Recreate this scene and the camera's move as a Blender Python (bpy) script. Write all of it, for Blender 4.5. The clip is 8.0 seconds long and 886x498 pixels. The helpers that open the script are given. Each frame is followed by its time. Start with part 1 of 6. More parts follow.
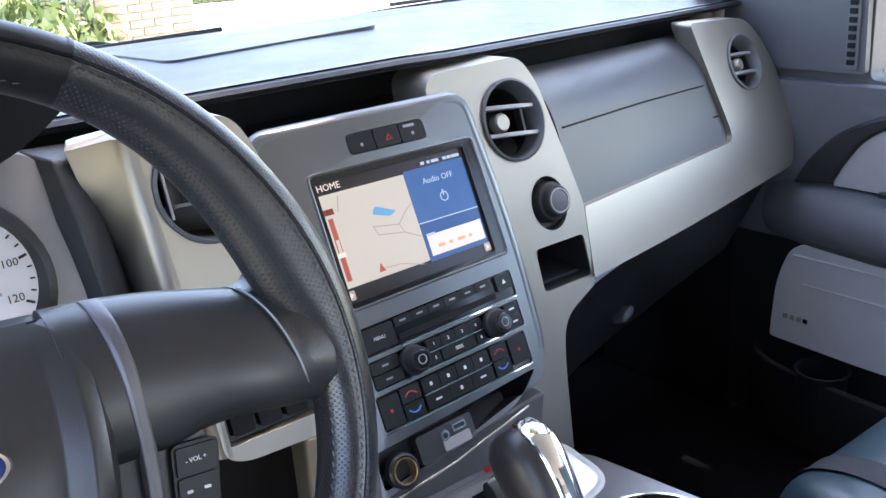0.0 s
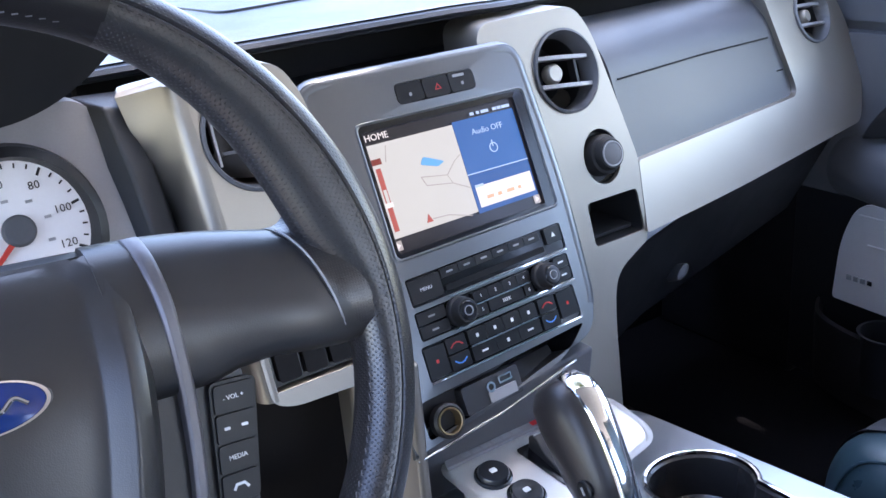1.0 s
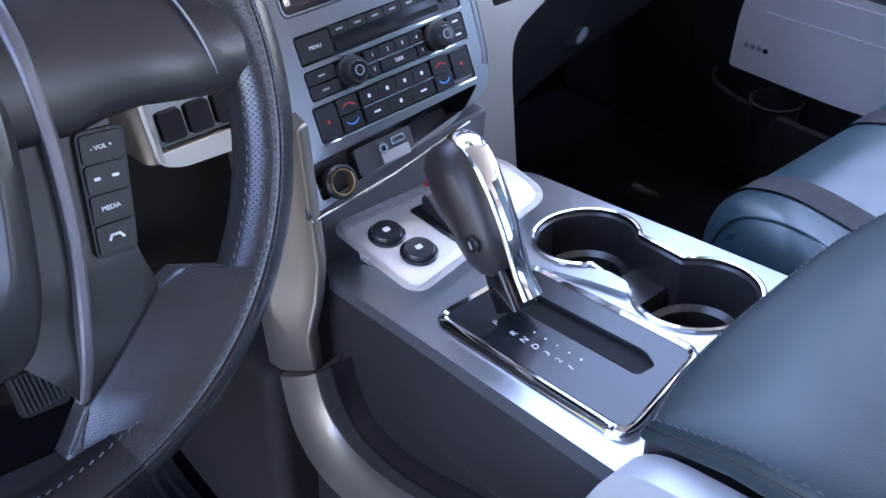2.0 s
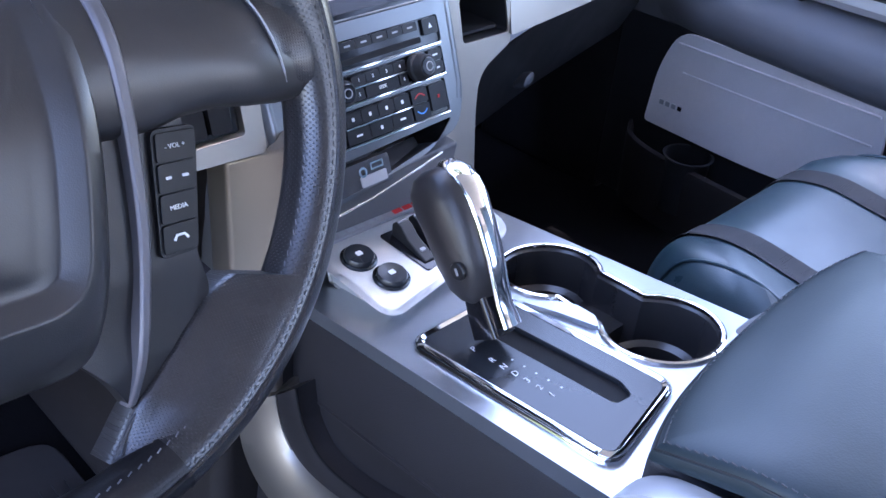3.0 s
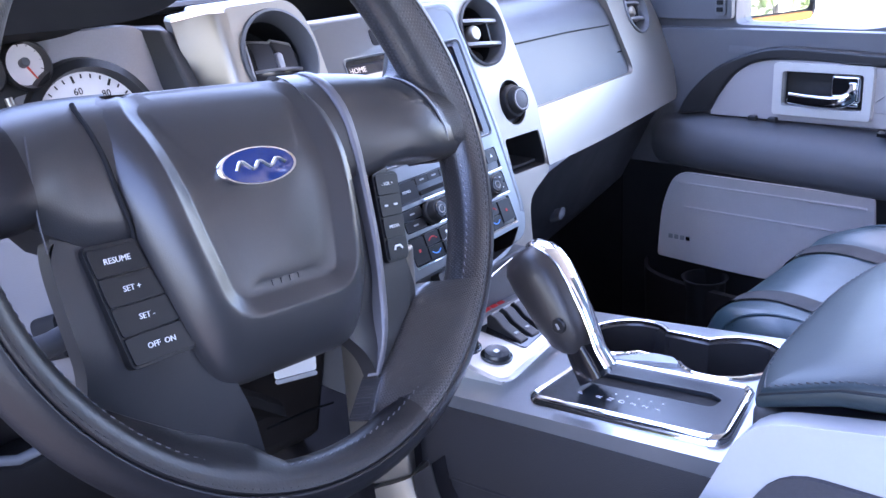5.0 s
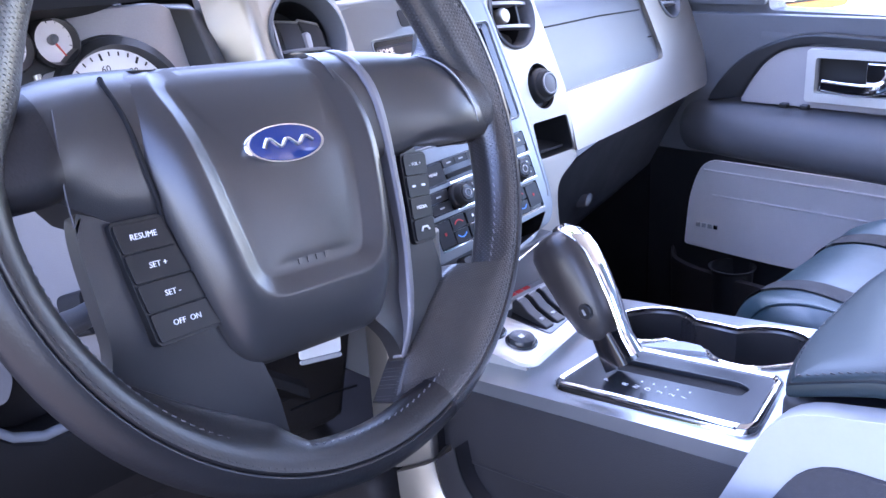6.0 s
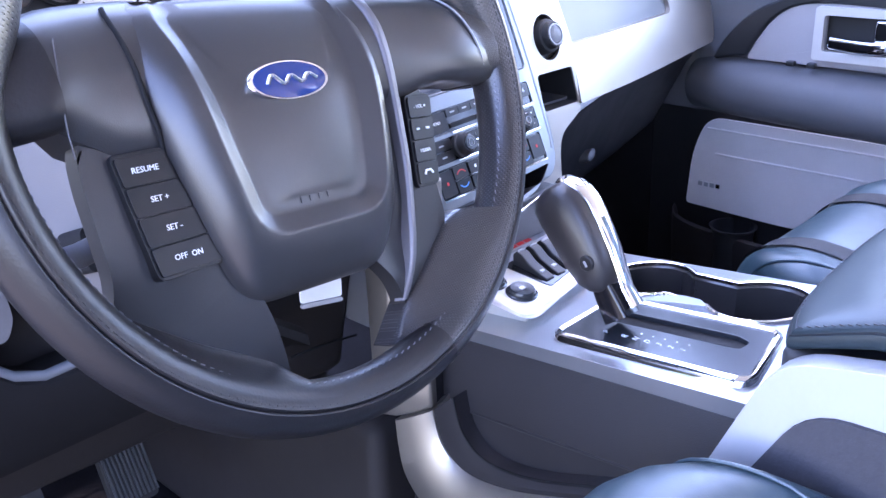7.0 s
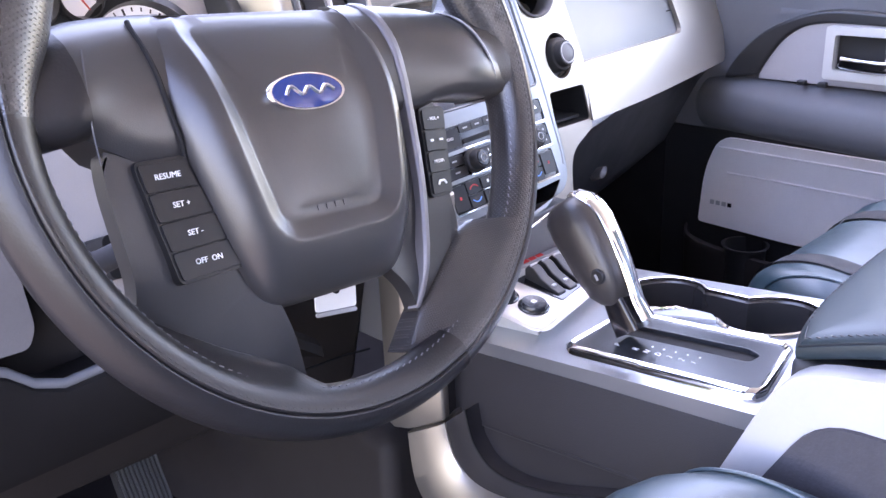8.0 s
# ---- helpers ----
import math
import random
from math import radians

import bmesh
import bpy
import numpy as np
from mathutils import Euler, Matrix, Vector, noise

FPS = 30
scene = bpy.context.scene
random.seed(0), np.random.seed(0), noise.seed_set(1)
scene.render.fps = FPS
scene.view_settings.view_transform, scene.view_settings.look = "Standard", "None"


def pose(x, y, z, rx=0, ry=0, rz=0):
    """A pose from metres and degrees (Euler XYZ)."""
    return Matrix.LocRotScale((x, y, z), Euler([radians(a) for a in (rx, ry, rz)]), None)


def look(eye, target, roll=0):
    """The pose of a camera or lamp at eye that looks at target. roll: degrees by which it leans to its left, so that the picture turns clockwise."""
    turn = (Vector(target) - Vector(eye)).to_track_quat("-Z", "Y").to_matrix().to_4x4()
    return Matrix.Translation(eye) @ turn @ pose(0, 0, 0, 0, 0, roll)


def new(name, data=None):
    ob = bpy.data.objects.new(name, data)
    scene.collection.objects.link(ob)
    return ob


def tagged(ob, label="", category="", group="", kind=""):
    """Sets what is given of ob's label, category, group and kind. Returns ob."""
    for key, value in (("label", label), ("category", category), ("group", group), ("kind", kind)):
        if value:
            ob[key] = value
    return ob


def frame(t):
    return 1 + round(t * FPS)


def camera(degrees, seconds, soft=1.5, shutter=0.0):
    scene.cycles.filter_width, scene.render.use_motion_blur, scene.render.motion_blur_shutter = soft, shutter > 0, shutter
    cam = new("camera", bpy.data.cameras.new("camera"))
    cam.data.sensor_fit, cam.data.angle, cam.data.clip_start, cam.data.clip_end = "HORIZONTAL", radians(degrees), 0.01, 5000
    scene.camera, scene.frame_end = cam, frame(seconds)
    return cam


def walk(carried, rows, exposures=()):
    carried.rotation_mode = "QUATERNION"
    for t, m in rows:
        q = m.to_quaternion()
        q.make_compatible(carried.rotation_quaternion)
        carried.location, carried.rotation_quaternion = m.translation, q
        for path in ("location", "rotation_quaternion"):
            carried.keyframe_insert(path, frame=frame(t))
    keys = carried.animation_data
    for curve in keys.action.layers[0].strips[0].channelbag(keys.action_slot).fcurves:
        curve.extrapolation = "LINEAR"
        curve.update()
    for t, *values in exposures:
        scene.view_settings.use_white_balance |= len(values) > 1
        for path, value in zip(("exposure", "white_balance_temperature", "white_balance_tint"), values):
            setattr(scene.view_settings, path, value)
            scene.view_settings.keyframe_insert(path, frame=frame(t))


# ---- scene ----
cam = camera(50.8, 8.0)
PATH = [
    (0, (-0.434, -0.641, 0.916), (0.696, 0.869, 0.249), -4.2),
    (0.5, (-0.42, -0.653, 0.904), (0.581, 0.921, 0.181), -6.3),
    (1, (-0.425, -0.646, 0.906), (0.578, 0.92, 0.171), -5.0),
    (1.5, (-0.415, -0.655, 0.9), (0.631, 0.821, 0.046), -4.1),
    (1.7, (-0.414, -0.659, 0.891), (0.631, 0.747, -0.074), -3.8),
    (2, (-0.415, -0.658, 0.893), (0.579, 0.629, -0.271), -2.9),
    (2.2, (-0.42, -0.651, 0.887), (0.558, 0.574, -0.354), -2.0),
    (3.3, (-0.549, -0.608, 0.891), (0.759, 0.557, -0.074), 5.3),
    (3.5, (-0.595, -0.649, 0.889), (0.749, 0.546, 0.013), 2.7),
    (4, (-0.656, -0.694, 0.878), (0.761, 0.542, 0.194), -1.7),
    (4.2, (-0.674, -0.71, 0.88), (0.76, 0.55, 0.282), -2.0),
    (4.5, (-0.693, -0.71, 0.873), (0.75, 0.565, 0.332), -2.4),
    (5, (-0.698, -0.687, 0.848), (0.685, 0.601, 0.191), -3.5),
    (5.2, (-0.7, -0.684, 0.845), (0.659, 0.613, 0.159), -3.9),
    (6.5, (-0.694, -0.681, 0.84), (0.635, 0.65, 0.159), -2.9),
    (7, (-0.698, -0.68, 0.833), (0.618, 0.619, 0.072), -2.3),
    (7.5, (-0.7, -0.678, 0.829), (0.613, 0.608, 0.04), -1.4),
    (8, (-0.708, -0.689, 0.83), (0.603, 0.64, 0.113), -2.4),
]
EXPOSURES = [(0.0, 3.30, 7200, 21), (1.0, 3.47, 6600, 24), (2.0, 3.57, 6250, 28), (3.5, 3.72, 6080, 30), (4.5, 3.82, 6080, 29), (5.0, 3.87, 6080, 34), (6.5, 4.21, 6080, 36), (7.5, 4.31, 6600, 37), (8.0, 4.33, 7400, 37)]
walk(cam, [(t, look(eye, target, roll)) for t, eye, target, roll in PATH], EXPOSURES)

# ---- light ----
SUN_FROM = Vector((0.33, 0.06, 0.94)).normalized()
world = bpy.data.worlds.new("sky")
scene.world = world
world.use_nodes = True
wn = world.node_tree.nodes
sky = wn.new("ShaderNodeTexSky")
sky.sky_type, sky.sun_disc = "NISHITA", False
sky.sun_elevation = math.asin(SUN_FROM.z)
sky.sun_rotation = math.atan2(SUN_FROM.x, SUN_FROM.y)
world.node_tree.links.new(sky.outputs[0], wn["Background"].inputs[0])
wn["Background"].inputs[1].default_value = 0.15
sun = new("sun", bpy.data.lights.new("sun", "SUN"))
sun.data.energy, sun.data.angle, sun.data.color = 4.5, radians(0.6), (1.0, 0.95, 0.87)
sun.matrix_world = look(SUN_FROM * 30, (0, 0, 0))


# ---- materials ----
def node(nt, kind, **values):
    n = nt.nodes.new(kind)
    for key, value in values.items():
        n.inputs[key].default_value = value
    return n


def surface(name, color, rough=0.5, metal=0.0, spread=0.12, grain=0.0, scale=900.0, stain=14.0, rvar=0.1, coat=0.0, spec=0.5, aniso=0.0, bumps="noise", emit=None, coords="Object"):
    """A procedural surface: base colour that drifts at two scales, roughness wear, fine relief."""
    m = bpy.data.materials.new(name)
    m.use_nodes = True
    nt = m.node_tree
    b = nt.nodes["Principled BSDF"]
    link = nt.links.new
    co = nt.nodes.new("ShaderNodeTexCoord")
    big = node(nt, "ShaderNodeTexNoise", Scale=stain, Detail=5.0, Roughness=0.6)
    fine = node(nt, "ShaderNodeTexNoise", Scale=scale * 0.35, Detail=3.0)
    link(co.outputs["Object"], big.inputs["Vector"])
    link(co.outputs["Object"], fine.inputs["Vector"])
    both = nt.nodes.new("ShaderNodeMath")
    both.operation = "MULTIPLY_ADD"
    both.inputs[1].default_value = 0.35
    link(fine.outputs["Fac"], both.inputs[0])
    link(big.outputs["Fac"], both.inputs[2])
    ramp = nt.nodes.new("ShaderNodeMapRange")
    ramp.inputs["From Min"].default_value, ramp.inputs["From Max"].default_value = 0.35, 1.0
    ramp.inputs["To Min"].default_value, ramp.inputs["To Max"].default_value = 1.0 - spread, 1.0 + spread
    link(both.outputs[0], ramp.inputs["Value"])
    mul = nt.nodes.new("ShaderNodeVectorMath")
    mul.operation = "MULTIPLY"
    mul.inputs[0].default_value = color[:3]
    link(ramp.outputs[0], mul.inputs[1])
    link(mul.outputs[0], b.inputs["Base Color"])
    rr = nt.nodes.new("ShaderNodeMapRange")
    rr.inputs["From Min"].default_value, rr.inputs["From Max"].default_value = 0.3, 0.7
    rr.inputs["To Min"].default_value, rr.inputs["To Max"].default_value = rough * (1 - rvar), min(1.0, rough * (1 + rvar))
    link(big.outputs["Fac"], rr.inputs["Value"])
    link(rr.outputs[0], b.inputs["Roughness"])
    b.inputs["Metallic"].default_value = metal
    b.inputs["Coat Weight"].default_value = coat
    b.inputs["Specular IOR Level"].default_value = spec
    if aniso:
        b.inputs["Anisotropic"].default_value = aniso
    if grain:
        if bumps == "cells":
            tex = node(nt, "ShaderNodeTexVoronoi", Scale=scale)
            out = tex.outputs["Distance"]
        elif bumps == "holes":
            tex = node(nt, "ShaderNodeTexVoronoi", Scale=scale, Randomness=0.0)
            hole = nt.nodes.new("ShaderNodeMapRange")
            hole.inputs["From Min"].default_value, hole.inputs["From Max"].default_value = 0.14, 0.26
            link(tex.outputs["Distance"], hole.inputs["Value"])
            out = hole.outputs[0]
        elif bumps == "weave":
            tex = node(nt, "ShaderNodeTexWave", Scale=scale, Distortion=0.6)
            tex.bands_direction = "DIAGONAL"
            out = tex.outputs["Fac"]
        else:
            tex = node(nt, "ShaderNodeTexNoise", Scale=scale, Detail=2.0)
            out = tex.outputs["Fac"]
        link(co.outputs[coords], tex.inputs["Vector"])
        bump = node(nt, "ShaderNodeBump", Strength=grain, Distance=0.0006)
        link(out, bump.inputs["Height"])
        link(bump.outputs[0], b.inputs["Normal"])
    if emit:
        b.inputs["Emission Color"].default_value = (*color[:3], 1)
        b.inputs["Emission Strength"].default_value = emit
    return m


# Base colour lowered to stand in for shade on the knee bolster.
plastic_shaded = surface("shaded_knee_plastic", (0.007, 0.006, 0.006), 0.7, spec=0.18, grain=0.3, scale=1300, bumps="cells")
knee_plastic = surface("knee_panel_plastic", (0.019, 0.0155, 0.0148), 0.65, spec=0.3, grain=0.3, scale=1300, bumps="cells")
console_plastic = surface("console_side_plastic", (0.020, 0.0180, 0.0195), 0.55, spec=0.35, grain=0.35, scale=1300, bumps="cells")
inset_cloth = surface("armrest_inset_cloth", (0.055, 0.053, 0.060), 0.9, grain=0.9, scale=420, spread=0.25)
shroud_plastic = surface("column_shroud_plastic", (0.125, 0.119, 0.121), 0.5, grain=0.25, scale=1400, bumps="cells")
plastic_dark = surface("grained_charcoal_plastic", (0.040, 0.041, 0.046), 0.5, grain=0.35, scale=1400, bumps="cells")
plastic_soft = surface("soft_dash_plastic", (0.055, 0.058, 0.064), 0.34, grain=0.3, scale=1100, bumps="cells")
plastic_black = surface("black_plastic", (0.015, 0.015, 0.016), 0.4, grain=0.15, scale=1500)
plastic_deep = surface("matt_black_plastic", (0.006, 0.006, 0.007), 0.75, spec=0.3)
plastic_gloss = surface("gloss_black_plastic", (0.01, 0.01, 0.012), 0.14, spread=0.05)
vane_gloss = surface("vane_gloss_plastic", (0.050, 0.046, 0.045), 0.16, spread=0.05)
gate_black = surface("gate_plate_plastic", (0.020, 0.023, 0.027), 0.24, spread=0.05, rvar=0.05)
plastic_grey = surface("mid_grey_plastic", (0.11, 0.112, 0.12), 0.5, grain=0.25, scale=1400, bumps="cells")
door_plastic = surface("door_plastic", (0.092, 0.094, 0.104), 0.5, grain=0.3, scale=1200, bumps="cells")
key_black = surface("key_black_plastic", (0.007, 0.007, 0.008), 0.38, spec=0.32, rvar=0.06)
print_dim = surface("dim_print", (0.36, 0.36, 0.37), 0.5, spread=0.03)
pad_plastic = surface("dash_pad_plastic", (0.030, 0.033, 0.040), 0.40, grain=0.25, scale=1100, bumps="cells")
graphite = surface("graphite_metallic_paint", (0.165, 0.173, 0.180), 0.32, metal=0.85, spread=0.05)
silver = surface("satin_silver_paint", (0.365, 0.332, 0.288), 0.42, metal=0.85, spread=0.05, grain=0.03, scale=2600)
silver_console = surface("satin_console_paint", (0.45, 0.475, 0.505), 0.30, metal=0.85, spread=0.06, grain=0.03, scale=2600)
spoke_edge_light = surface("spoke_edge_highlight", (0.15, 0.145, 0.16), 0.40, metal=0.3, grain=0.1, scale=1500)
silver_strip = surface("satin_grey_strip", (0.34, 0.33, 0.34), 0.4, metal=0.4, grain=0.05, scale=2000)
chrome = surface("chrome", (0.85, 0.86, 0.88), 0.06, metal=1.0, spread=0.03)
leather = surface("black_leather", (0.013, 0.012, 0.013), 0.38, spec=0.45, grain=0.10, scale=620, bumps="cells", rvar=0.1)
leather_holes = surface("perforated_leather", (0.018, 0.0165, 0.018), 0.31, spec=0.85, grain=0.65, scale=470, bumps="holes", rvar=0.10, coords="UV")
hub_plastic = surface("hub_soft_plastic", (0.030, 0.029, 0.030), 0.35, spec=0.70, grain=0.07, scale=1500, bumps="cells", rvar=0.06)
lid_leather = surface("armrest_leather", (0.014, 0.026, 0.031), 0.42, spec=0.45, grain=0.10, scale=700, bumps="cells", rvar=0.05)
seat_leather = surface("seat_leather", (0.024, 0.052, 0.066), 0.36, spec=0.85, grain=0.10, scale=700, bumps="cells", rvar=0.25)
seat_mesh = surface("seat_mesh_band", (0.022, 0.023, 0.026), 0.7, grain=1.0, scale=330, bumps="holes")
knob_leather = surface("lever_leather", (0.030, 0.027, 0.028), 0.36, spec=0.6, grain=0.08, scale=700, bumps="cells", rvar=0.08)
cup_plastic = surface("cup_holder_plastic", (0.030, 0.029, 0.030), 0.24, spec=0.7, rvar=0.05)
stitch_thread = surface("lid_thread", (0.06, 0.06, 0.066), 0.7)
spoke_plastic = surface("spoke_plastic", (0.022, 0.021, 0.022), 0.40, spec=0.55, grain=0.07, scale=1500, bumps="cells", rvar=0.1)
carpet = surface("carpet", (0.007, 0.007, 0.008), 0.95, grain=1.0, scale=500, spec=0.05, spread=0.3)
rubber = surface("black_rubber", (0.013, 0.013, 0.014), 0.65, grain=0.2)
door_trim = surface("satin_door_trim", (0.38, 0.365, 0.38), 0.42, metal=0.3, spread=0.05)
# Trim silver lightened to stand in for direct sun on the armrest cheek.
sunlit_silver = surface("sunlit_cheek_paint", (0.52, 0.52, 0.53), 0.36, metal=0.25, spread=0.05)
bezel_silver = surface("bright_bezel_paint", (0.62, 0.61, 0.59), 0.32, metal=0.35, spread=0.04)
door_cloth = surface("light_grey_door_panel", (0.74, 0.70, 0.70), 0.7, grain=0.3, scale=900, spread=0.06)
headliner = surface("headliner_cloth", (0.62, 0.61, 0.58), 0.95, grain=0.5, scale=700)
# Faint emission added to brighten the dials shaded by the hood.
dial_white = surface("brightened_white_dial", (0.75, 0.76, 0.78), 0.5, spread=0.04, emit=0.015)
ink_black = surface("black_ink", (0.01, 0.01, 0.01), 0.5)
print_white = surface("white_print", (0.8, 0.8, 0.8), 0.5, spread=0.03)
print_grey = surface("grey_print", (0.35, 0.35, 0.36), 0.5, spread=0.03)
print_red = surface("red_print", (0.6, 0.03, 0.03), 0.5, spread=0.05)
print_blue = surface("blue_print", (0.08, 0.3, 0.75), 0.5, spread=0.05)
needle_red = surface("red_needle", (0.75, 0.06, 0.04), 0.4, spread=0.05)
badge_blue = surface("badge_blue_enamel", (0.006, 0.028, 0.15), 0.12, spread=0.06, coat=0.6)
rim_thread = surface("grey_rim_thread", (0.16, 0.16, 0.175), 0.6)
stitch = surface("pale_stitching", (0.32, 0.32, 0.34), 0.7)
thread = surface("dark_thread", (0.075, 0.075, 0.085), 0.6)
tag_white = surface("white_card", (0.78, 0.77, 0.74), 0.6, spread=0.03)
brass = surface("tarnished_brass", (0.45, 0.33, 0.18), 0.35, metal=0.9)
amber = surface("amber_lens", (0.7, 0.28, 0.05), 0.25)


def glowing(name, color, power):
    m = bpy.data.materials.new(name)
    m.use_nodes = True
    b = m.node_tree.nodes["Principled BSDF"]
    b.inputs["Base Color"].default_value = (*(c * 0.15 for c in color), 1)
    b.inputs["Roughness"].default_value = 0.2
    b.inputs["Emission Color"].default_value = (*color, 1)
    b.inputs["Emission Strength"].default_value = power
    return m


SCREEN = 0.095
lcd_map = glowing("lcd_map_cream", (0.60, 0.62, 0.58), SCREEN)
lcd_blue = glowing("lcd_blue", (0.022, 0.115, 0.36), SCREEN)
lcd_blue2 = glowing("lcd_deep_blue", (0.016, 0.085, 0.29), SCREEN)
lcd_black = glowing("lcd_black", (0.02, 0.02, 0.025), SCREEN)
lcd_white = glowing("lcd_white", (0.85, 0.83, 0.80), SCREEN)
lcd_sky = glowing("lcd_water_blue", (0.12, 0.42, 0.75), SCREEN)
lcd_line = glowing("lcd_line_grey", (0.42, 0.40, 0.38), SCREEN)
lcd_red = glowing("lcd_red", (0.46, 0.12, 0.10), SCREEN)
lcd_orange = glowing("lcd_orange", (0.85, 0.45, 0.25), SCREEN)
lcd_pale = glowing("lcd_pale_blue", (0.45, 0.62, 0.85), SCREEN)
lcd_maroon = glowing("lcd_maroon", (0.22, 0.05, 0.04), SCREEN)
lamp_red = glowing("warning_red", (0.9, 0.05, 0.03), 0.15)


def clear_glass(name, tint=(1, 1, 1)):
    m = bpy.data.materials.new(name)
    m.use_nodes = True
    nt = m.node_tree
    nt.nodes.remove(nt.nodes["Principled BSDF"])
    clear = node(nt, "ShaderNodeBsdfTransparent", Color=(*tint, 1))
    shine = node(nt, "ShaderNodeBsdfGlossy", Roughness=0.02)
    face = node(nt, "ShaderNodeLayerWeight", Blend=0.5)
    power = nt.nodes.new("ShaderNodeMath")
    power.operation = "POWER"
    power.inputs[1].default_value = 5.0
    fac = nt.nodes.new("ShaderNodeMapRange")
    fac.inputs["To Min"].default_value, fac.inputs["To Max"].default_value = 0.02, 0.6
    nt.links.new(face.outputs["Facing"], power.inputs[0])
    nt.links.new(power.outputs[0], fac.inputs["Value"])
    mix = nt.nodes.new("ShaderNodeMixShader")
    nt.links.new(fac.outputs[0], mix.inputs[0])
    nt.links.new(clear.outputs[0], mix.inputs[1])
    nt.links.new(shine.outputs[0], mix.inputs[2])
    nt.links.new(mix.outputs[0], nt.nodes["Material Output"].inputs["Surface"])
    return m


glass = clear_glass("window_glass", (0.95, 0.98, 0.96))
mirror_glass = surface("mirror_glass", (0.9, 0.92, 0.93), 0.02, metal=1.0, spread=0.0, rvar=0.0)


# ---- shape helpers ----
def finish(ob, bevel=0.0, seg=2, smooth=True, angle=35):
    me = ob.data
    if smooth:
        for p in me.polygons:
            p.use_smooth = True
    if bevel:
        mod = ob.modifiers.new("bevel", "BEVEL")
        mod.width, mod.segments, mod.limit_method, mod.angle_limit = bevel, seg, "ANGLE", radians(angle)
        mod.harden_normals = True
    return ob


def part(name, bm, material, parent=None, label="", bevel=0.0, seg=2, smooth=True):
    """Links a bmesh as one mesh object under a thing or a part."""
    me = bpy.data.meshes.new(name)
    bmesh.ops.recalc_face_normals(bm, faces=bm.faces[:])
    bm.to_mesh(me)
    bm.free()
    me.materials.append(material)
    ob = new(name, me)
    if parent is not None:
        ob.parent = parent
        ob.matrix_parent_inverse = parent.matrix_world.inverted()
    if label:
        ob["label"] = label
    if smooth and not bevel:
        me.set_sharp_from_angle(angle=radians(38))
    finish(ob, bevel, seg, smooth)
    return ob


def thing(name, at, label, category, group="", kind=""):
    ob = new(name)
    ob.empty_display_size = 0.02
    ob.location = at
    bpy.context.view_layer.update()
    return tagged(ob, label, category, group, kind)


def lay_uv(ob, fn):
    """Gives a mesh a surface map in metres: fn(co) returns (u, v)."""
    uv = ob.data.uv_layers.new(name="metres")
    for poly in ob.data.polygons:
        pts = [fn(ob.data.vertices[ob.data.loops[i].vertex_index].co) for i in poly.loop_indices]
        for i, (u, v) in zip(poly.loop_indices, pts):
            uv.data[i].uv = (u, v)


def box(center, size, m=Matrix.Identity(4)):
    bm = bmesh.new()
    bmesh.ops.create_cube(bm, size=1.0, matrix=m @ Matrix.Translation(center) @ Matrix.Diagonal((*size, 1)))
    return bm


def rounded(poly, r, n=5):
    """Rounds the corners of a polygon; r is one radius or one per corner."""
    out = []
    k = len(poly)
    rs = r if isinstance(r, (list, tuple)) else [r] * k
    for i in range(k):
        p, a, b = Vector(poly[i]), Vector(poly[i - 1]), Vector(poly[(i + 1) % k])
        da, db = a - p, b - p
        d = min(rs[i], da.length * 0.49, db.length * 0.49)
        s, e = p + da.normalized() * d, p + db.normalized() * d
        for j in range(n + 1):
            t = j / n
            out.append(tuple(s * (1 - t) ** 2 + p * (2 * t * (1 - t)) + e * t * t))
    return out


def rrect(x0, y0, x1, y1, r, n=5):
    return rounded([(x0, y0), (x1, y0), (x1, y1), (x0, y1)], r, n)


def ring(cx, cy, rx, ry=None, n=40, a0=0.0):
    ry = ry or rx
    return [(cx + rx * math.cos(a0 + 2 * math.pi * i / n), cy + ry * math.sin(a0 + 2 * math.pi * i / n)) for i in range(n)]


def resample(poly, n):
    pts = [Vector(p) for p in poly] + [Vector(poly[0])]
    d = [0.0]
    for a, b in zip(pts, pts[1:]):
        d.append(d[-1] + (b - a).length)
    out, j = [], 0
    for i in range(n):
        s = d[-1] * i / n
        while d[j + 1] < s:
            j += 1
        t = (s - d[j]) / max(1e-9, d[j + 1] - d[j])
        out.append(tuple(pts[j].lerp(pts[j + 1], t)))
    return out


def plate(loops, fmap, d0, d1):
    """A flat or bent plate: outline and holes in (u, v), laid by fmap(u, v, depth) from depth d0 to d1."""
    bm = bmesh.new()
    edges = []
    for loop in loops:
        vs = [bm.verts.new((u, v, 0)) for u, v in loop]
        edges += [bm.edges.new((vs[i], vs[(i + 1) % len(vs)])) for i in range(len(vs))]
    bmesh.ops.triangle_fill(bm, use_beauty=True, use_dissolve=False, edges=edges)
    faces = bm.faces[:]
    up = bmesh.ops.extrude_face_region(bm, geom=faces)
    top = {v for v in up["geom"] if isinstance(v, bmesh.types.BMVert)}
    for v in bm.verts:
        v.co = fmap(v.co.x, v.co.y, d1 if v in top else d0)
    return bm


def flat(m):
    return lambda u, v, w: m @ Vector((u, v, w))


def loft(rings, cap=True, closed=True):
    bm = bmesh.new()
    rows = [[bm.verts.new(p) for p in r] for r in rings]
    n = len(rows[0])
    for a, b in zip(rows, rows[1:]):
        for i in range(n if closed else n - 1):
            j = (i + 1) % n
            bm.faces.new((a[i], a[j], b[j], b[i]))
    if cap:
        bm.faces.new(rows[0])
        bm.faces.new(rows[-1])
    return bm


